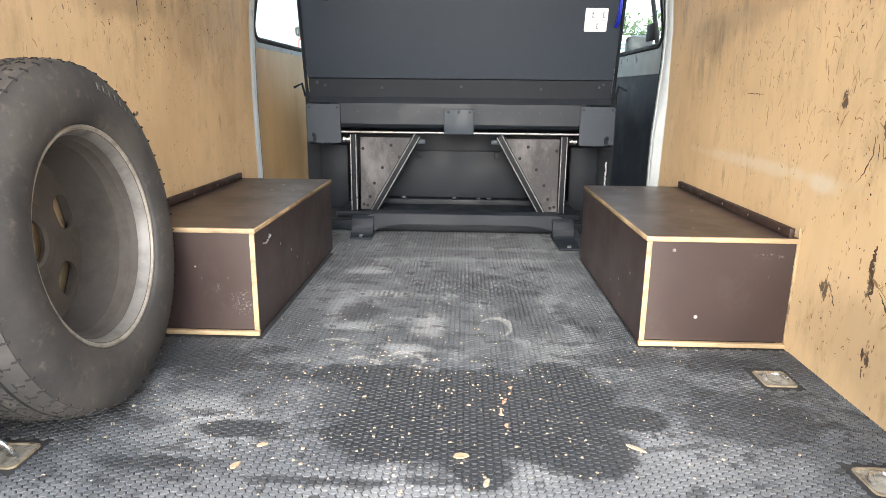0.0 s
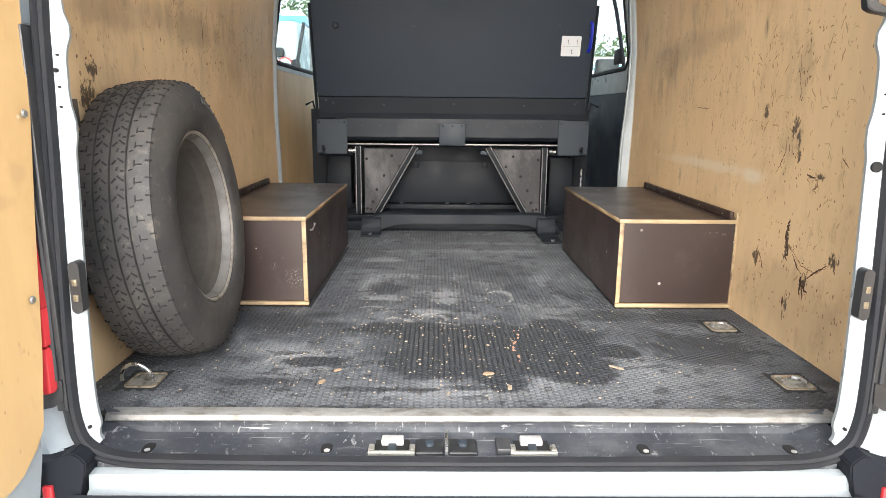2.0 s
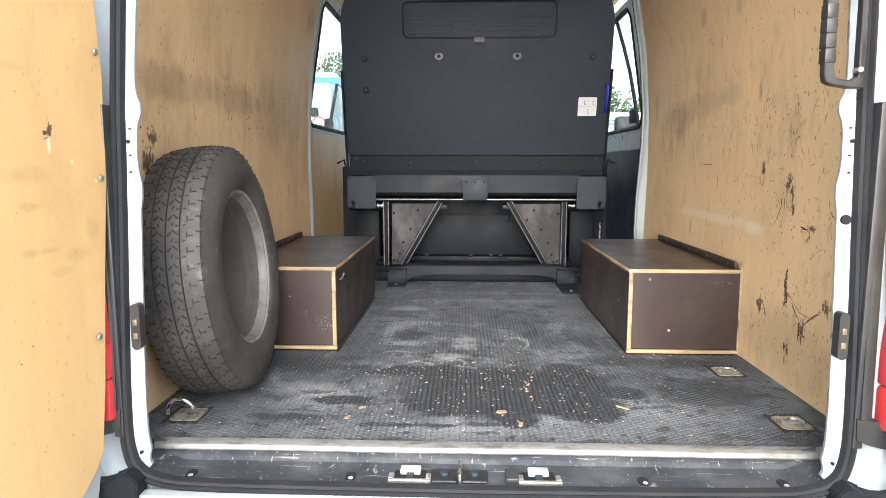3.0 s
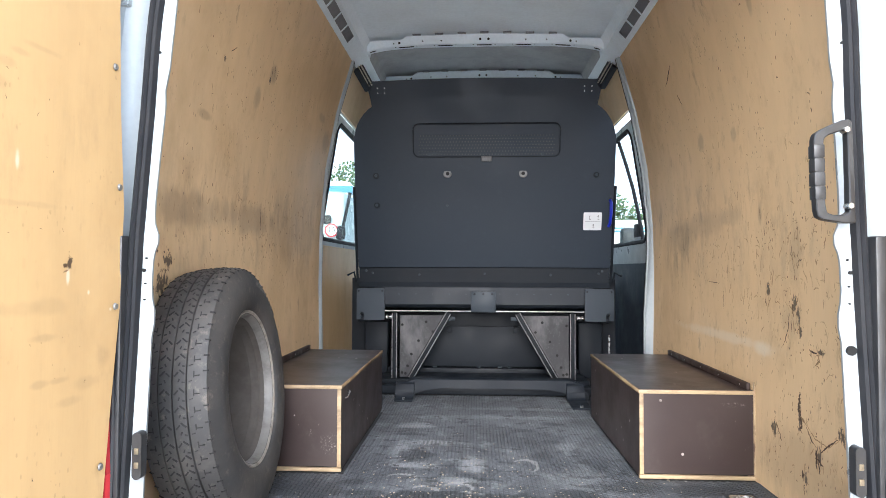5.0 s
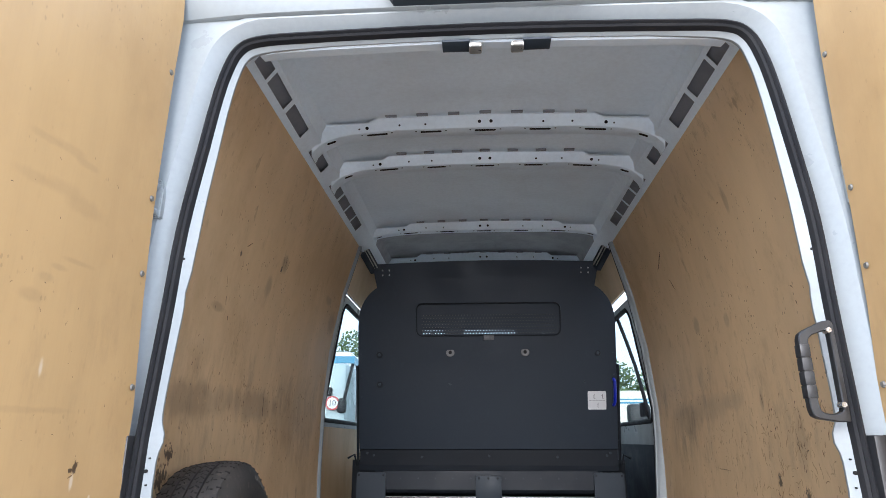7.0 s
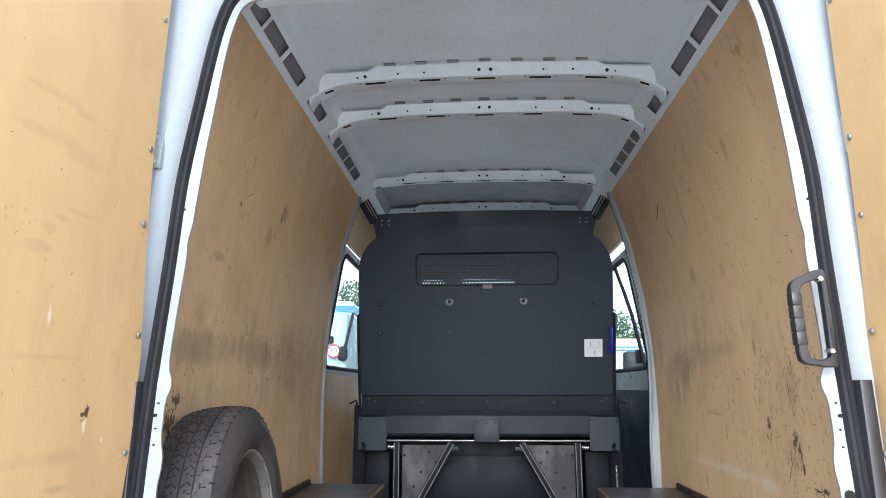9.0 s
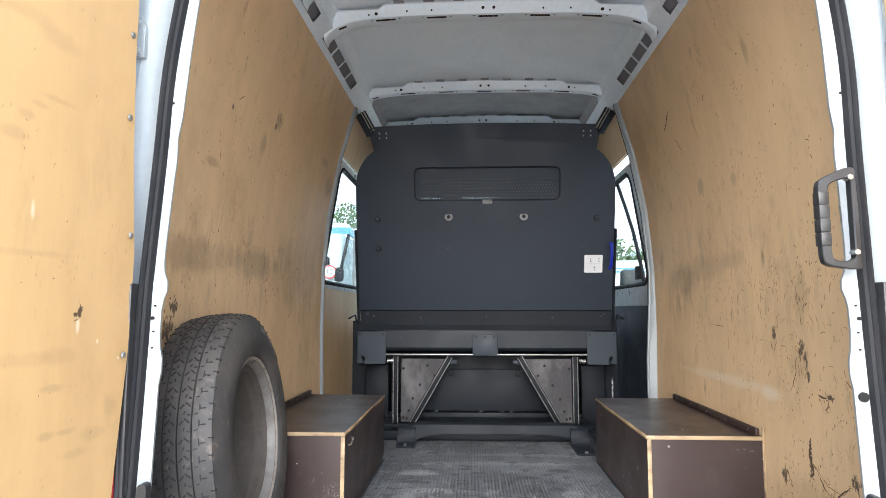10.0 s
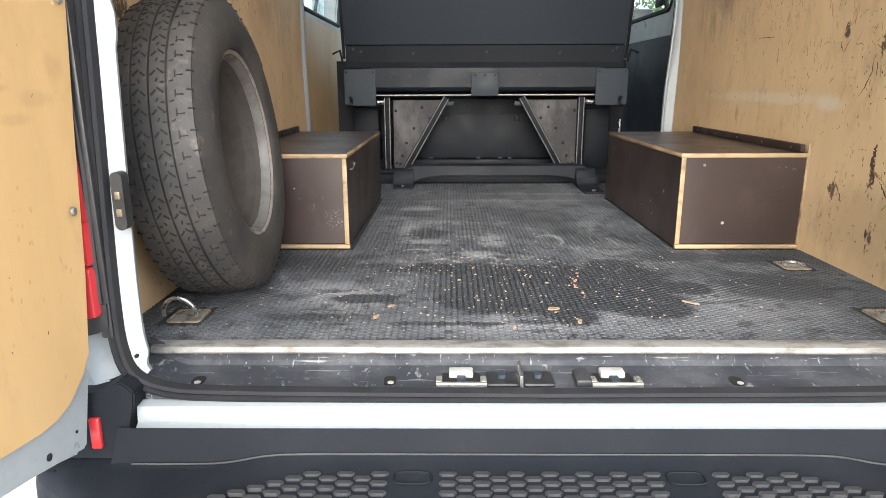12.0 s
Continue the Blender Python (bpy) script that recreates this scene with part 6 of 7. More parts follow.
# beam
bm = B()
solid(bm, [[(x, y, z) for x in (-0.60, -0.3, 0, 0.3, 0.62)] for y, z in ((2.46, 0.574), (2.452, 0.570), (2.452, 0.470), (2.470, 0.452), (2.50, 0.446))], (0, 0.006, 0.0))
beam = part("beam", bm, BEAM, t)
for k in range(11):
    x = -0.50 + 0.1 * k
    part("dimple", rod(B(), (x, 2.4515, 0.530), (x, 2.449, 0.530), 0.0045, 10), DARK_PLATE, beam)
bm = B()
rod(bm, (-0.66, 2.47, 0.428), (0.68, 2.47, 0.428), 0.005, 14)
part("cross_tube", bm, RUBBED_EDGE, t, "rubbed steel cross tube")
bm = B()
box(bm, -0.071, 0.075, 2.430, 2.446, 0.424, 0.546, 0.003)
ctr = part("centre_plate", bm, DARK_PLATE, t)
for x in (-0.050, 0.002, 0.054):
    part("bolt", rod(B(), (x, 2.431, 0.532), (x, 2.427, 0.532), 0.007, 12), BLACK_STEEL, ctr)
for s in (-1, 1):
    bm = B()
    x0 = s * 0.671 + 0.005
    o = [(-0.088, -0.088), (-0.062, -0.088), (-0.060, -0.070), (-0.068, -0.058), (-0.060, -0.046), (-0.046, -0.048), (-0.040, -0.062), (-0.042, -0.094), (0.08, -0.094), (0.088, -0.086), (0.088, 0.086), (0.08, 0.094), (-0.08, 0.094), (-0.088, 0.086)]
    o = [(u * 0.945, v) for u, v in o]
    if s > 0:
        o = [(-u, v) for u, v in o][::-1]
    prism(bm, o, Matrix(((1, 0, 0, x0), (0, 0, 1, 2.425), (0, 1, 0, 0.470), (0, 0, 0, 1))), 0.012)
    br = part("bracket", bm, DARK_PLATE, t, "grey steel bracket plate")
    for u, v in ((-0.07, 0.078), (0.07, 0.078)):
        part("bolt", rod(B(), (x0 + u, 2.425, 0.47 + v), (x0 + u, 2.4215, 0.47 + v), 0.006, 10), BLACK_STEEL, br)
    part("hinge_pin", rod(B(), (x0 + s * 0.02, 2.47, 0.382), (x0 + s * 0.082, 2.47, 0.38), 0.016, 14), BLACK_STEEL, t)
    part("stub", rod(B(), (x0 - s * 0.088, 2.46, 0.392), (x0 - s * 0.125, 2.46, 0.392), 0.012, 12), STEEL, t, "bright bolt end")

# seat frame below: two gussets with tubes
def gusset(s):
    g = thing("seat_gusset", (s * 0.40, 2.48, 0.03), "worn steel gusset plate between black tubes", "gusset", "seat gussets")
    m = Matrix(((s, 0, 0, 0.006), (0, 0, 1, 2.478), (0, 1, 0, 0), (0, 0, 0, 1)))
    bm = B()
    prism(bm, [(0.226, 0.402), (0.500, 0.402), (0.502, 0.035), (0.440, 0.035)], m, 0.006)
    plate = part("plate", bm, WORN_PLATE, g)
    # Bright rods draw the tubes' highlight lines along their rubbed edges.
    for dx in (0.5135, 0.5405):
        part("edge_highlight", rod(B(), (s * dx, 2.456, 0.032), (s * dx, 2.456, 0.416), 0.0028, 8), RUBBED_EDGE, g, "bright line for the highlight on a rubbed edge")
    part("upright", box(B(), min(s * 0.513, s * 0.541), max(s * 0.513, s * 0.541), 2.455, 2.50, 0.030, 0.418, 0.008), TUBE, g, "rubbed black upright")
    bm = B()
    a, b = Vector((s * 0.204, 2.474, 0.416)), Vector((s * 0.428, 2.474, 0.030))
    way = b - a
    mm = Matrix.Translation((a + b) / 2) @ way.to_track_quat("Z", "Y").to_matrix().to_4x4()
    box(bm, -0.015, 0.015, -0.02, 0.02, -way.length / 2, way.length / 2, 0.007, mm)
    part("diagonal", bm, TUBE, g, "rubbed black diagonal")
    side_way = Vector((way.z, 0, -way.x)).normalized() * 0.0135
    for sg in (-1, 1):
        off = side_way * sg + Vector((0, -0.019, 0))
        part("edge_highlight", rod(B(), a + off, b + off, 0.0028, 8), RUBBED_EDGE, g, "bright line for the highlight on a rubbed edge")
    for u, v in ((0.305, 0.305), (0.345, 0.363), (0.39, 0.25), (0.432, 0.17), (0.455, 0.10), (0.468, 0.055), (0.488, 0.345), (0.488, 0.06), (0.418, 0.072)):
        x = s * u + 0.006
        r = part("bolt_hole", rod(B(), (x, 2.4785, v), (x, 2.4765, v), 0.008, 12), HOLE, plate)
    part("ear", box(B(), min(s * 0.165, s * 0.205), max(s * 0.165, s * 0.205), 2.47, 2.476, 0.372, 0.395, 0.004), DARK_PLATE, g)
    return g


gusset(-1)
gusset(1)
bm = B()
box(bm, -0.58, 0.58, 2.74, 2.752, 0.06, 0.315, 0.004)
t = thing("seat_box", (0, 2.75, 0), "black steel seat box behind the gussets", "seat box")
part("face", bm, BLACK_STEEL, t)
part("lip", box(B(), -0.60, 0.60, 2.70, 2.752, 0.0, 0.055, 0.006), BLACK_STEEL, t)
for x in (-0.21, 0.21):
    part("tab", box(B(), x - 0.016, x + 0.016, 2.726, 2.739, 0.275, 0.31, 0.003), BLACK_STEEL, t)
for x in (-0.02, 0.11, 0.17, -0.3):
    part("clip", box(B(), x - 0.012, x + 0.012, 2.712, 2.724, 0.055, 0.066, 0.002), DARK_PLATE, t)
part("base", box(B(), -0.62, 0.62, 2.44, 2.76, 0.0, 0.028, 0.004), BLACK_STEEL, t)
part("back", box(B(), -0.86, 0.86, 2.86, 2.88, 0.0, 0.62), BLACK_STEEL, t)
bm = B()
solid(bm, [[(x, y, z) for x in (-0.68, 0.68)] for y, z in ((2.80, 0.40), (2.66, 0.46), (2.62, 0.8), (2.50, 1.25))], (0, 0.08, 0))
part("seat_back", bm, BLACK_PANEL, t)
for s in (-1, 1):
    part("side_box", box(B(), min(s * 0.60, s * 0.745), max(s * 0.60, s * 0.745), 2.70, 2.84, 0.0, 0.345, 0.008), BLACK_STEEL, t)
bm = B()
rod(bm, (0.735, 2.44, 0.13), (0.735, 2.44, 0.30), 0.005)
part("gas_strut", bm, STEEL, t, "thin bright rod")

# floor bracket: a low arched bar with two feet
def floor_bar():
    t = thing("floor_bar", (0.03, 2.05, 0), "low black arched steel bar bolted to the floor", "floor bar")
    x0, x1 = -0.46, 0.545
    bm = B()
    rows = []
    for k in range(49):
        f = k / 48
        x = x0 + (x1 - x0) * f
        edge = min(f, 1 - f) * (x1 - x0)
        zt = 0.102 * math.sqrt(min(1.0, 0.12 + edge / 0.10))
        zl = 0.0 if edge < 0.085 else 0.054 * math.sqrt(max(0.0, 1 - (max(0.0, 0.26 - edge) / 0.176) ** 2))
        zl = min(zl, zt - 0.02) if edge > 0.085 else 0.0
        rows.append([bm.verts.new(p) for p in ((x, 2.02, zl), (x, 2.022, zt - 0.004), (x, 2.028, zt), (x, 2.10, zt), (x, 2.105, zl))])
    for a, b in zip(rows, rows[1:]):
        for k in range(5):
            bm.faces.new((a[k], a[(k + 1) % 5], b[(k + 1) % 5], b[k]))
    bm.faces.new(rows[0])
    bm.faces.new(rows[-1][::-1])
    part("bar", bm, BLACK_STEEL, t)
    for x, y, w in ((-0.412, 1.925, 0.048), (0.472, 1.79, 0.046)):
        bm = B()
        m = Matrix(((0, 0, 1, x - w), (1, 0, 0, 0), (0, 1, 0, 0), (0, 0, 0, 1)))
        prism(bm, [(2.03, 0.0), (2.03, 0.090), (2.004, 0.078), (1.990, 0.045), (1.978, 0.020), (1.960, 0.011), (y, 0.009), (y, 0.0)], m, 2 * w)
        bmesh.ops.bevel(bm, geom=list(bm.edges), offset=0.003, segments=1, affect="EDGES")
        part("foot", bm, BLACK_STEEL, t)
        part("bolt", rod(B(), (x, y + 0.016, 0.010), (x, y + 0.016, 0.018), 0.009, 6), STEEL, t, "bright bolt")
    part("rear_rail", box(B(), -0.62, 0.62, 2.13, 2.19, 0.0, 0.045, 0.006), BLACK_STEEL, t)


floor_bar()

# header plate above the partition
t = thing("header_plate", (0, 2.22, 1.45), "black steel plate between partition and roof", "header plate")
bm = B()
prism(bm, [(-0.60, 1.45), (0.60, 1.45), (0.635, 1.60), (0.66, 1.726), (0.64, 1.735), (0.3, 1.746), (0.0, 1.749), (-0.3, 1.746), (-0.64, 1.735), (-0.66, 1.726), (-0.635, 1.60)], Matrix(((1, 0, 0, 0), (0, -0.262, 1, 2.222 + 0.262 * 1.66), (0, 1, 0, 0), (0, 0, 0, 1))), 0.006)
plate = part("plate", bm, BLACK_PANEL, t)
for s in (-1, 1):
    for x, z in ((0.56, 1.672), (0.60, 1.672), (0.56, 1.698), (0.60, 1.698)):
        y = 2.222 - 0.262 * (z - 1.66)
        part("bolt", rod(B(), (s * x, y, z), (s * x, y - 0.004, z), 0.004, 10), STEEL, plate)
    bm = B()
    a, b = Vector((s * 0.645, 2.215, 1.70)), Vector((s * 0.695, 2.12, 1.79))
    way = b - a
    mm = Matrix.Translation((a + b) / 2) @ way.to_track_quat("Z", "Y").to_matrix().to_4x4()
    box(bm, -0.016, 0.016, -0.034, 0.034, -way.length / 2, way.length / 2, 0.004, mm)
    part("side_stay", bm, BLACK_PANEL, t)
    bm = B()
    pipe(bm, [(s * 0.625, 2.172, 1.705), (s * 0.672, 2.076, 1.79)], 0.004, 8)
    part("stay_rod", bm, ZINC, t, "bright steel rod")
    bm = B()
    pipe(bm, [(s * 0.640, 2.172, 1.70), (s * 0.686, 2.076, 1.785)], 0.003, 8)
    part("stay_rod", bm, ZINC, t, "bright steel rod")
    bm = B()
    box(bm, min(s * 0.60, s * 0.70), max(s * 0.60, s * 0.70), 2.71, 2.72, 1.55, 1.80)
    part("wing", bm, CREW_WOOD, t, "plywood infill")

# sticker and blue handle on the partition
sx, sz = 0.629, 0.957
t = thing("sticker", (sx, lean(sz), sz), "white square instruction sticker with three dark pictograms", "sticker")
tilt = math.atan(0.262)
SM = Matrix.Translation(on_panel(sx, sz, 0.0012)) @ Matrix(((1, 0, 0, 0), (0, -math.sin(tilt) * -1 * -1, math.cos(tilt) * -1, 0), (0, math.cos(tilt), math.sin(tilt) * -1, 0), (0, 0, 0, 1)))
part("sheet", prism(B(), rounded(0.104, 0.104, 0.006, 3), SM, 0.0006), PAPER, t)
bm = B()
for u, v in ((-0.018, 0.024), (0.03, 0.024), (0.004, -0.026)):
    for a, b, c, d in ((-0.0012, 0.0012, -0.012, 0.012), (-0.001, 0.007, -0.0135, -0.011), (-0.005, -0.001, 0.003, 0.0055)):
        prism(bm, [(u + a, v + c), (u + b, v + c), (u + b + 0.003, v + d), (u + a + 0.003, v + d)], SM @ Matrix.Translation((0, 0, 0.0006)), 0.0004)
prism(bm, [(-0.045, -0.001), (0.045, -0.001), (0.045, 0.0), (-0.045, 0.0)], SM @ Matrix.Translation((0, 0, 0.0006)), 0.0003)
part("pictogram", bm, INK, t)
bm = B()
pipe(bm, [on_panel(0.722, 0.93, 0.002), on_panel(0.726, 0.945, 0.02), on_panel(0.728, 1.0, 0.026), on_panel(0.727, 1.06, 0.02), on_panel(0.724, 1.075, 0.002)], 0.009, 12)
alone("release_handle", bm, BLUE, "blue plastic release handle on the partition edge", "handle")

# ---- cab, seen only through the screen and side windows ----
bm = B()
for s in (-1, 1):
    box(bm, s * 0.42 - 0.25, s * 0.42 + 0.25, 3.7, 3.85, 0.0, 0.95, 0.04)
alone("front_seat", bm, BLACK_PANEL, "dark front seats in the cab", "seat")

# ---- yard outside ----
def leaf_mat(name, a, b):
    g = Graph(name, a, 0.6)
    g.colour(g.mix(g.island(), a, b))
    return g.m


LEAVES = leaf_mat("tree_leaves", (0.045, 0.09, 0.025), (0.10, 0.15, 0.045))
BARK = worn("tree_bark", (0.10, 0.08, 0.06), (0.05, 0.04, 0.03), 0.9, amount=0.5)
HULL = worn("pale_vehicle_paint", (0.70, 0.72, 0.74), (0.5, 0.5, 0.5), 0.35, amount=0.25, scale=1)
BLUE_STRIPE = Graph("teal_stripe", (0.04, 0.22, 0.36), 0.4).m
rng = random.Random(4)


def tree(x, y, h, w):
    t = thing("tree", (x, y, GROUND), "leafy green tree at the edge of the yard", "tree", "trees round the yard")
    bm = B()
    rod(bm, (x, y, GROUND), (x + 0.1, y, GROUND + h * 0.55), 0.16, 9, 0.07)
    for k in range(7):
        a = rng.uniform(0, 6.28)
        z = GROUND + h * rng.uniform(0.25, 0.55)
        rod(bm, (x, y, z), (x + math.cos(a) * w * 0.35, y + math.sin(a) * w * 0.35, z + h * 0.22), 0.05, 6, 0.02)
    part("trunk", bm, BARK, t)
    verts, faces = [], []
    lobes = [(x + rng.gauss(0, w * 0.24), y + rng.gauss(0, w * 0.24), GROUND + h * rng.uniform(0.3, 0.93), rng.uniform(0.16, 0.3) * w) for _ in range(24)]
    for _ in range(3600):
        lx, ly, lz, lr = rng.choice(lobes)
        d = Vector((rng.gauss(0, 1), rng.gauss(0, 1), rng.gauss(0, 0.8))).normalized() * lr * rng.uniform(0.6, 1.1)
        c = Vector((lx, ly, lz)) + d
        u = Vector((rng.gauss(0, 1), rng.gauss(0, 1), rng.gauss(0, 1))).normalized() * rng.uniform(0.06, 0.13)
        v = u.orthogonal().normalized() * rng.uniform(0.04, 0.08)
        k = len(verts)
        verts += [tuple(c - u), tuple(c + v), tuple(c + u), tuple(c - v)]
        faces.append((k, k + 1, k + 2, k + 3))
    me = bpy.data.meshes.new("crown")
    me.from_pydata(verts, [], faces)
    me.materials.append(LEAVES)
    ob = new("crown", me)
    ob.parent = t
    ob.matrix_parent_inverse = Matrix.Translation(t.location).inverted()


for x, y, h, w in ((-5.6, 28, 4.9, 3.4), (-8.6, 31, 5.2, 4.0), (-11.5, 28, 4.6, 3.5), (-3.4, 34, 4.4, 3.5), (7.0, 30, 3.9, 3.2), (9.6, 32, 4.3, 3.4), (12.5, 31, 3.8, 3.4), (4.4, 37, 3.8, 3.0), (16, 34, 4.4, 3.6), (5.6, 25, 4.3, 3.0), (7.6, 24, 4.2, 2.6), (-5.2, 29, 6.4, 3.4), (-6.8, 29, 6.0, 3.4)):
    tree(x, y, h, w)


def lorry(x, y, turn, label, stripe):
    t = thing("lorry", (0, 0, GROUND), label, "lorry", "parked lorries")
    L = B()
    box(L, -1.2, 1.2, 0.0, 2.0, GROUND + 0.5, GROUND + 3.9, 0.12)
    body = part("cab", L, HULL, t)
    part("windscreen", box(B(), -1.05, 1.05, -0.02, 0.03, GROUND + 1.6, GROUND + 2.5, 0.02), HOLE, body)
    part("cargo_box", box(B(), -1.25, 1.25, 2.2, 9.0, GROUND + 0.9, GROUND + 4.0, 0.04), HULL, t)
    if stripe:
        part("stripe", box(B(), -1.256, 1.256, -0.03, 8.9, GROUND + 3.55, GROUND + 3.75), BLUE_STRIPE, t, "teal stripe")
    for s in (-1, 1):
        for yy in (0.9, 6.6, 7.6):
            w = part("wheel", rod(B(), (s * 0.85, yy, GROUND + 0.45), (s * 1.2, yy, GROUND + 0.45), 0.45, 20), TYRE, t)
        part("mirror_arm", pipe(B(), [(s * 1.2, 0.1, GROUND + 2.6), (s * 1.45, -0.1, GROUND + 2.5), (s * 1.45, -0.1, GROUND + 1.5), (s * 1.2, 0.1, GROUND + 1.4)], 0.03, 8), SEAL, t)
        part("mirror", box(B(), s * 1.45 - 0.12, s * 1.45 + 0.12, -0.18, -0.06, GROUND + 1.75, GROUND + 2.35, 0.03), SEAL, t)
    t.matrix_world = pose(x, y, GROUND, 0, 0, turn)


lorry(-4.9, 17.0, 4, "white lorry with a teal stripe parked in the yard", True)


def box_van(x0, x1, y0, y1, top, label, stripes):
    t = thing("parked_van", ((x0 + x1) / 2, (y0 + y1) / 2, GROUND), label, "van", "parked vans")
    bm = box(B(), x0, x1, y0, y1, GROUND + 0.35, top, 0.12)
    body = part("body", bm, CREAM if stripes else PALE_GLASS, t)
    for z, h, mat in stripes:
        part("stripe", box(B(), x0 + 0.1, x1 - 0.1, y0 - 0.006, y0 + 0.02, z - h, z + h), mat, body, "blue stripe")
    for x in (x0 + 0.5, x1 - 0.5):
        for y in (y0 + 0.12, y1 - 0.12):
            part("wheel", rod(B(), (x, y - 0.1, GROUND + 0.33), (x, y + 0.1, GROUND + 0.33), 0.33, 20), TYRE, t)
    return t, body


CREAM = worn("cream_vehicle_paint", (0.66, 0.64, 0.52), (0.5, 0.49, 0.42), 0.35, amount=0.25, scale=1)
PALE_GLASS = worn("pale_vehicle_panel", (0.34, 0.42, 0.44), (0.26, 0.33, 0.35), 0.2, amount=0.4, scale=2)
GREY_WALL = worn("grey_render", (0.22, 0.22, 0.22), (0.10, 0.10, 0.10), 0.8, amount=0.8, scale=3, grain=20)
t, body = box_van(1.9, 6.4, 14.0, 16.0, 1.866, "cream camper van with twin blue stripes", ((1.66, 0.016, BLUE_STRIPE), (1.585, 0.020, BLUE_STRIPE)))
t, body = box_van(-5.2, -2.80, 12.0, 16.0, 2.32, "pale van with a speed sign on its rear", ())
part("trim_bar", pipe(B(), [(-2.86, 11.97, 1.45), (-2.80, 11.97, 1.75), (-2.70, 11.97, 2.22), (-2.69, 11.97, 2.28)], 0.035, 8), SEAL, body)
part("mirror", box(B(), -3.25, -3.08, 11.86, 11.96, 1.62, 1.80, 0.04), SEAL, body)
part("lamp", box(B(), -2.98, -2.78, 11.88, 11.99, 1.28, 1.58, 0.07), SEAL, body)
sign = part("sign_rim", rod(B(), (-3.07, 11.90, 1.48), (-3.07, 11.93, 1.48), 0.145, 32), RED, t, "red rim of the speed sign")
part("sign_face", rod(B(), (-3.07, 11.894, 1.48), (-3.07, 11.91, 1.48), 0.112, 32), PAPER, t)
txt = bpy.data.curves.new("digits", "FONT")
txt.body, txt.size, txt.align_x, txt.align_y, txt.extrude = "10", 0.16, "CENTER", "CENTER", 0.001
dig = new("digits", txt)
txt.materials.append(INK)
dig.matrix_world = pose(-3.07, 11.890, 1.48, 90, 0, 0)
dig.parent = t
dig.matrix_parent_inverse = Matrix.Translation(t.location).inverted()
bm = B()
box(bm, -2.72, -1.2, 12.6, 12.8, GROUND, 2.30)
alone("yard_wall", bm, GREY_WALL, "rough grey wall at the edge of the yard", "wall", kind="structure")

# door mirror of the van itself
t = thing("door_mirror", (1.22, 3.95, 0.72), "black door mirror of the van", "mirror")
part("arm", pipe(B(), [(0.98, 4.0, 0.74), (1.1, 3.98, 0.76), (1.2, 3.97, 0.80)], 0.03, 10), GRIP, t)
part("shell", box(B(), 1.14, 1.32, 3.90, 4.0, 0.74, 1.02, 0.03), GRIP, t)

# ---- loose chips on the floor ----
def chips(name, count, material, label, spot, size, kind="stuff", seed=1):
    r = random.Random(seed)
    verts, faces = [], []
    for _ in range(count):
        x, y = spot(r)
        if abs(x) > 0.48 and y > 0.78 or abs(x) > 0.84 or y < 0.1:
            continue
        a, L = r.uniform(0, 6.28), size * r.uniform(0.5, 1.6)
        w = L * r.uniform(0.35, 0.9)
        k = len(verts)
        h = r.uniform(0.0015, 0.0035)
        n = 5
        pts = [(math.cos(6.28 * i / n) * L * r.uniform(0.7, 1.1), math.sin(6.28 * i / n) * w * r.uniform(0.7, 1.1)) for i in range(n)]
        for z, f in ((0.0008, 1.0), (h, 0.8)):
            verts += [(x + (u * math.cos(a) - v * math.sin(a)) * f, y + (u * math.sin(a) + v * math.cos(a)) * f, z) for u, v in pts]
        faces.append(tuple(range(k + n, k + 2 * n)))
        faces += [(k + i, k + (i + 1) % n, k + n + (i + 1) % n, k + n + i) for i in range(n)]
    me = bpy.data.meshes.new(name)
    me.from_pydata(verts, [], faces)
    me.materials.append(material)
    tagged(new(name, me), label, "debris", kind=kind)


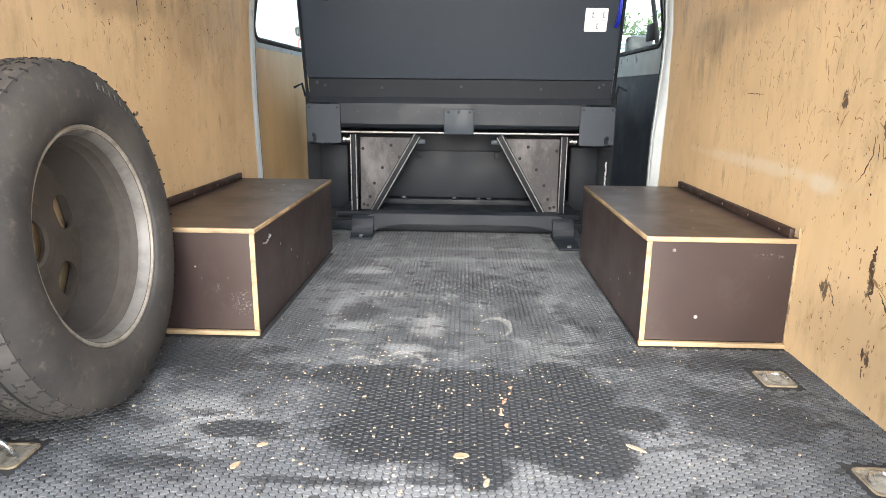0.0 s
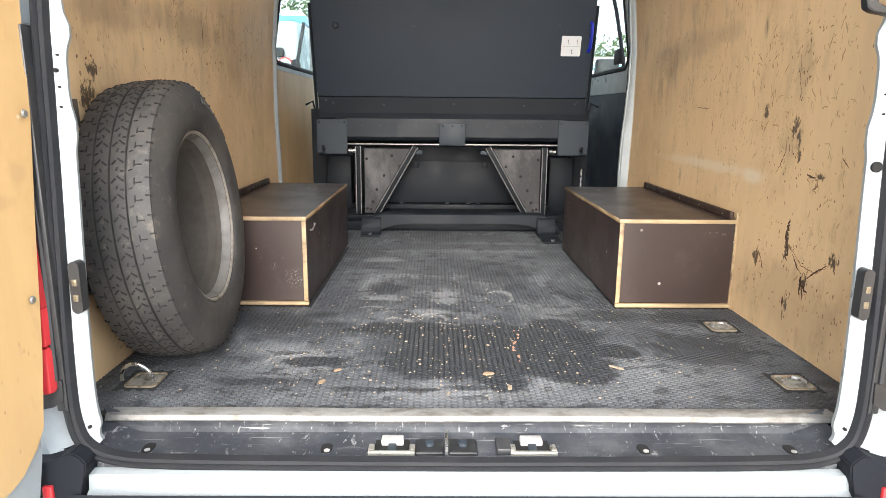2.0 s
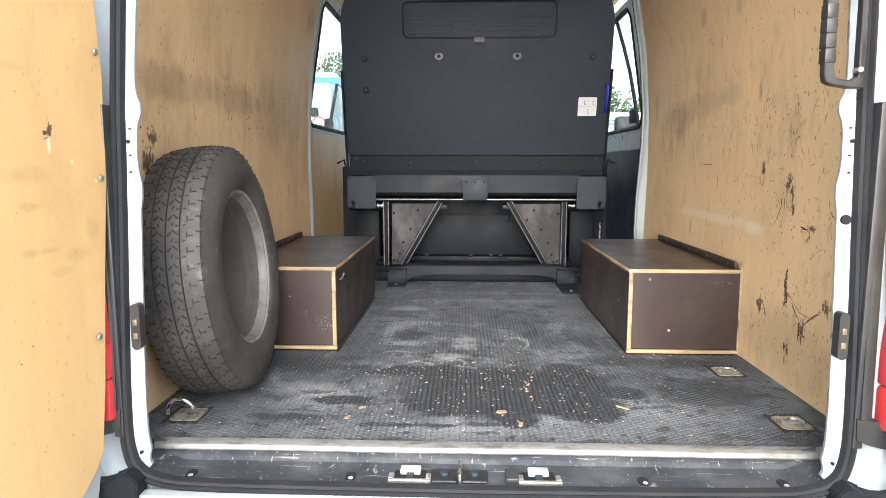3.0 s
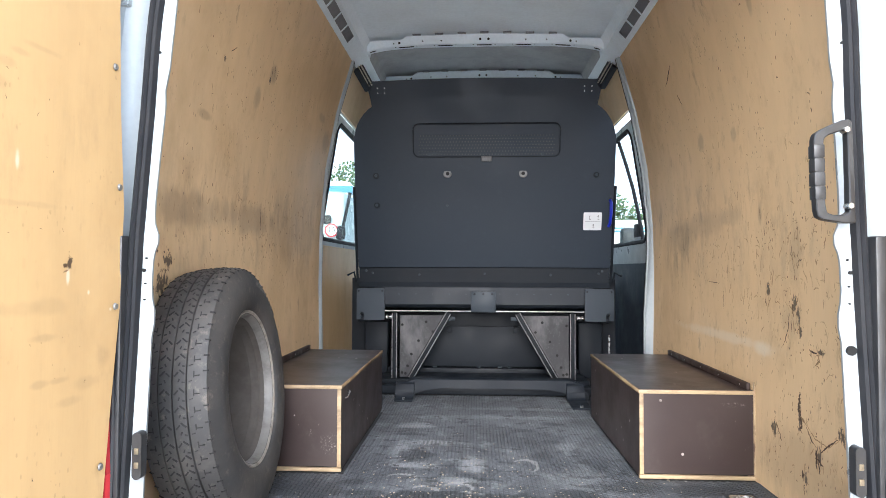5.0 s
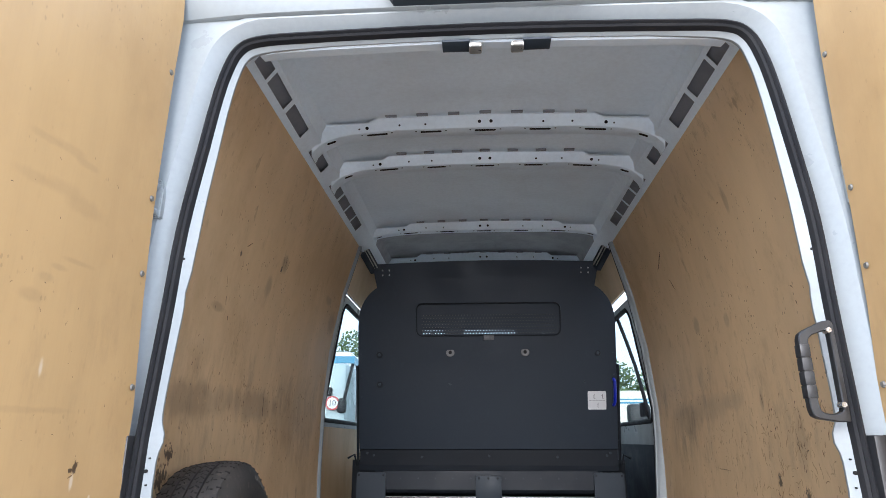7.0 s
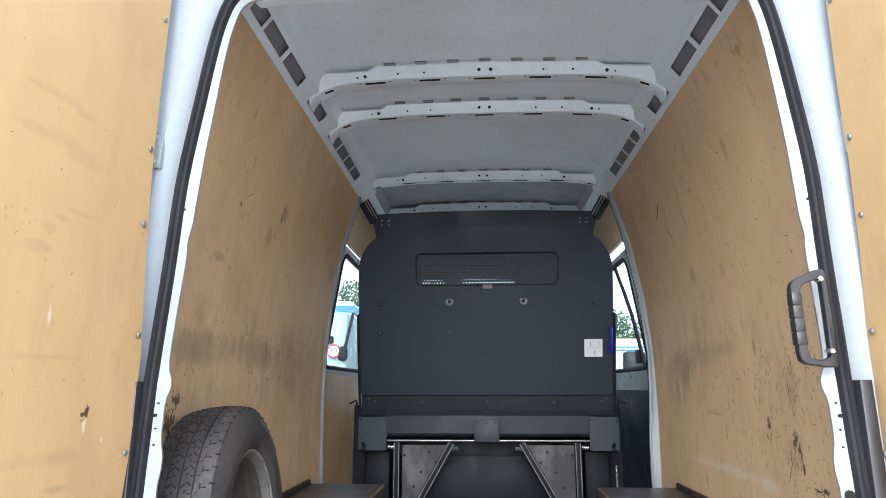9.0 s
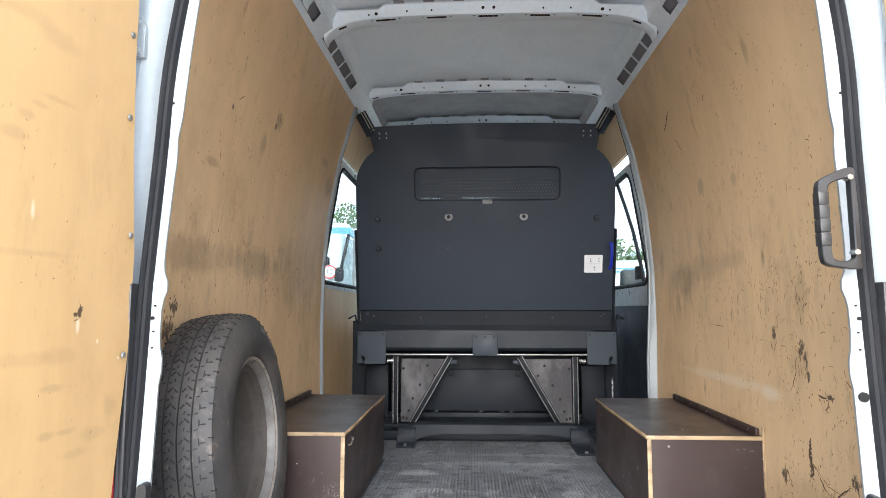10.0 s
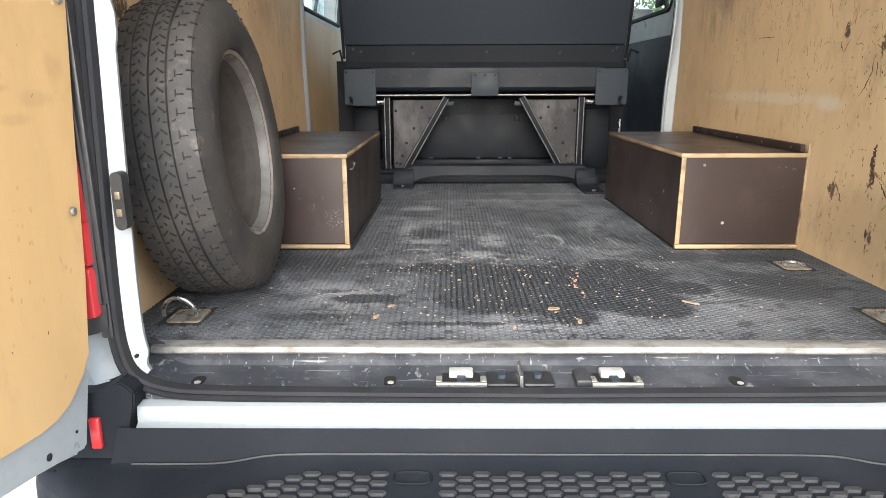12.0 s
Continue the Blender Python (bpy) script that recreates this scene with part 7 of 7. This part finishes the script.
chips("wood_chips", 430, CHIP, "small pale wood chips scattered on the mat", lambda r: (r.gauss(-0.02, 0.36), r.gauss(0.46, 0.30)), 0.0024, seed=3)
chips("wood_chips", 110, CHIP, "larger pale wood chips scattered on the mat", lambda r: (r.gauss(-0.20, 0.26), r.gauss(0.32, 0.17)), 0.0031, seed=8)
chips("wood_chips", 55, CHIP, "crumbs of wood in a row across the mat", lambda r: (r.uniform(-0.35, 0.12), 0.60 + r.gauss(0, 0.10)), 0.0030, seed=5)
chips("orange_crumbs", 17, RUST, "orange crumbs in a broken line on the mat", lambda r: (lambda f: (0.135 + 0.012 * math.sin(f * 9) - 0.05 * max(0, f - 0.5), 0.56 - 0.26 * f))(r.random() if r.random() < 0.35 else r.random() * 0.45), 0.0042, seed=6)


def flake(x, y, L, w, turn, material, label):
    bm = B()
    o = [(-L, -w * 0.3), (-L * 0.5, -w), (L * 0.3, -w * 0.8), (L, -w * 0.2), (L * 0.8, w * 0.6), (0, w), (-L * 0.7, w * 0.7)]
    prism(bm, o, Matrix.Translation((x, y, 0.0006)) @ Euler((0, 0, radians(turn))).to_matrix().to_4x4(), 0.003)
    alone("wood_flake", bm, material, label, "debris")


flake(0.042, 0.244, 0.014, 0.0085, 5, LEAF_BROWN, "orange brown flake of wood on the mat")
flake(-0.32, 0.262, 0.010, 0.005, 30, LEAF_BROWN, "small brown flake of wood on the mat")
flake(0.085, 0.165, 0.012, 0.005, 70, CHIP, "pale sliver of wood on the mat")
flake(-0.346, 0.194, 0.011, 0.006, 60, LEAF_BROWN, "small tan flake of wood on the mat")
flake(0.36, 0.285, 0.020, 0.004, -40, CHIP, "pale splinter on the mat")

# ---- studs of the rubber mat ----
PX, PY = 0.0135, 0.0150
verts, faces = [], []
rows = int((2.42 - 0.10) / PY)
cols = int(1.752 / PX)
for j in range(rows):
    for i in range(cols):
        x, y = -0.866 + i * PX, 0.058 + j * PY + (PY / 2 if i % 2 else 0)
        if abs(x) > 0.485 and 0.775 < y < 1.70 or abs(x) < 0.58 and 2.12 < y < 2.20:
            continue
        if (abs(abs(x) - 0.755) < 0.05) and (abs(y - 0.208) < 0.06 or abs(y - 0.606) < 0.06):
            continue
        k = len(verts)
        for f, z in ((0.53, -0.0030), (0.455, -0.0004)):
            verts += [(x + PX * f * 1.12 * math.cos(math.pi * q / 3), y + PY * f * 0.94 * math.sin(math.pi * q / 3), z) for q in range(6)]
        faces.append(tuple(range(k + 6, k + 12)))
        faces += [(k + q, k + (q + 1) % 6, k + 6 + (q + 1) % 6, k + 6 + q) for q in range(6)]
me = bpy.data.meshes.new("mat_studs")
me.from_pydata(verts, [], faces)
me.materials.append(FLOOR)
ob = new("mat_studs", me)
ob.parent = floor
tagged(ob, kind="stuff")
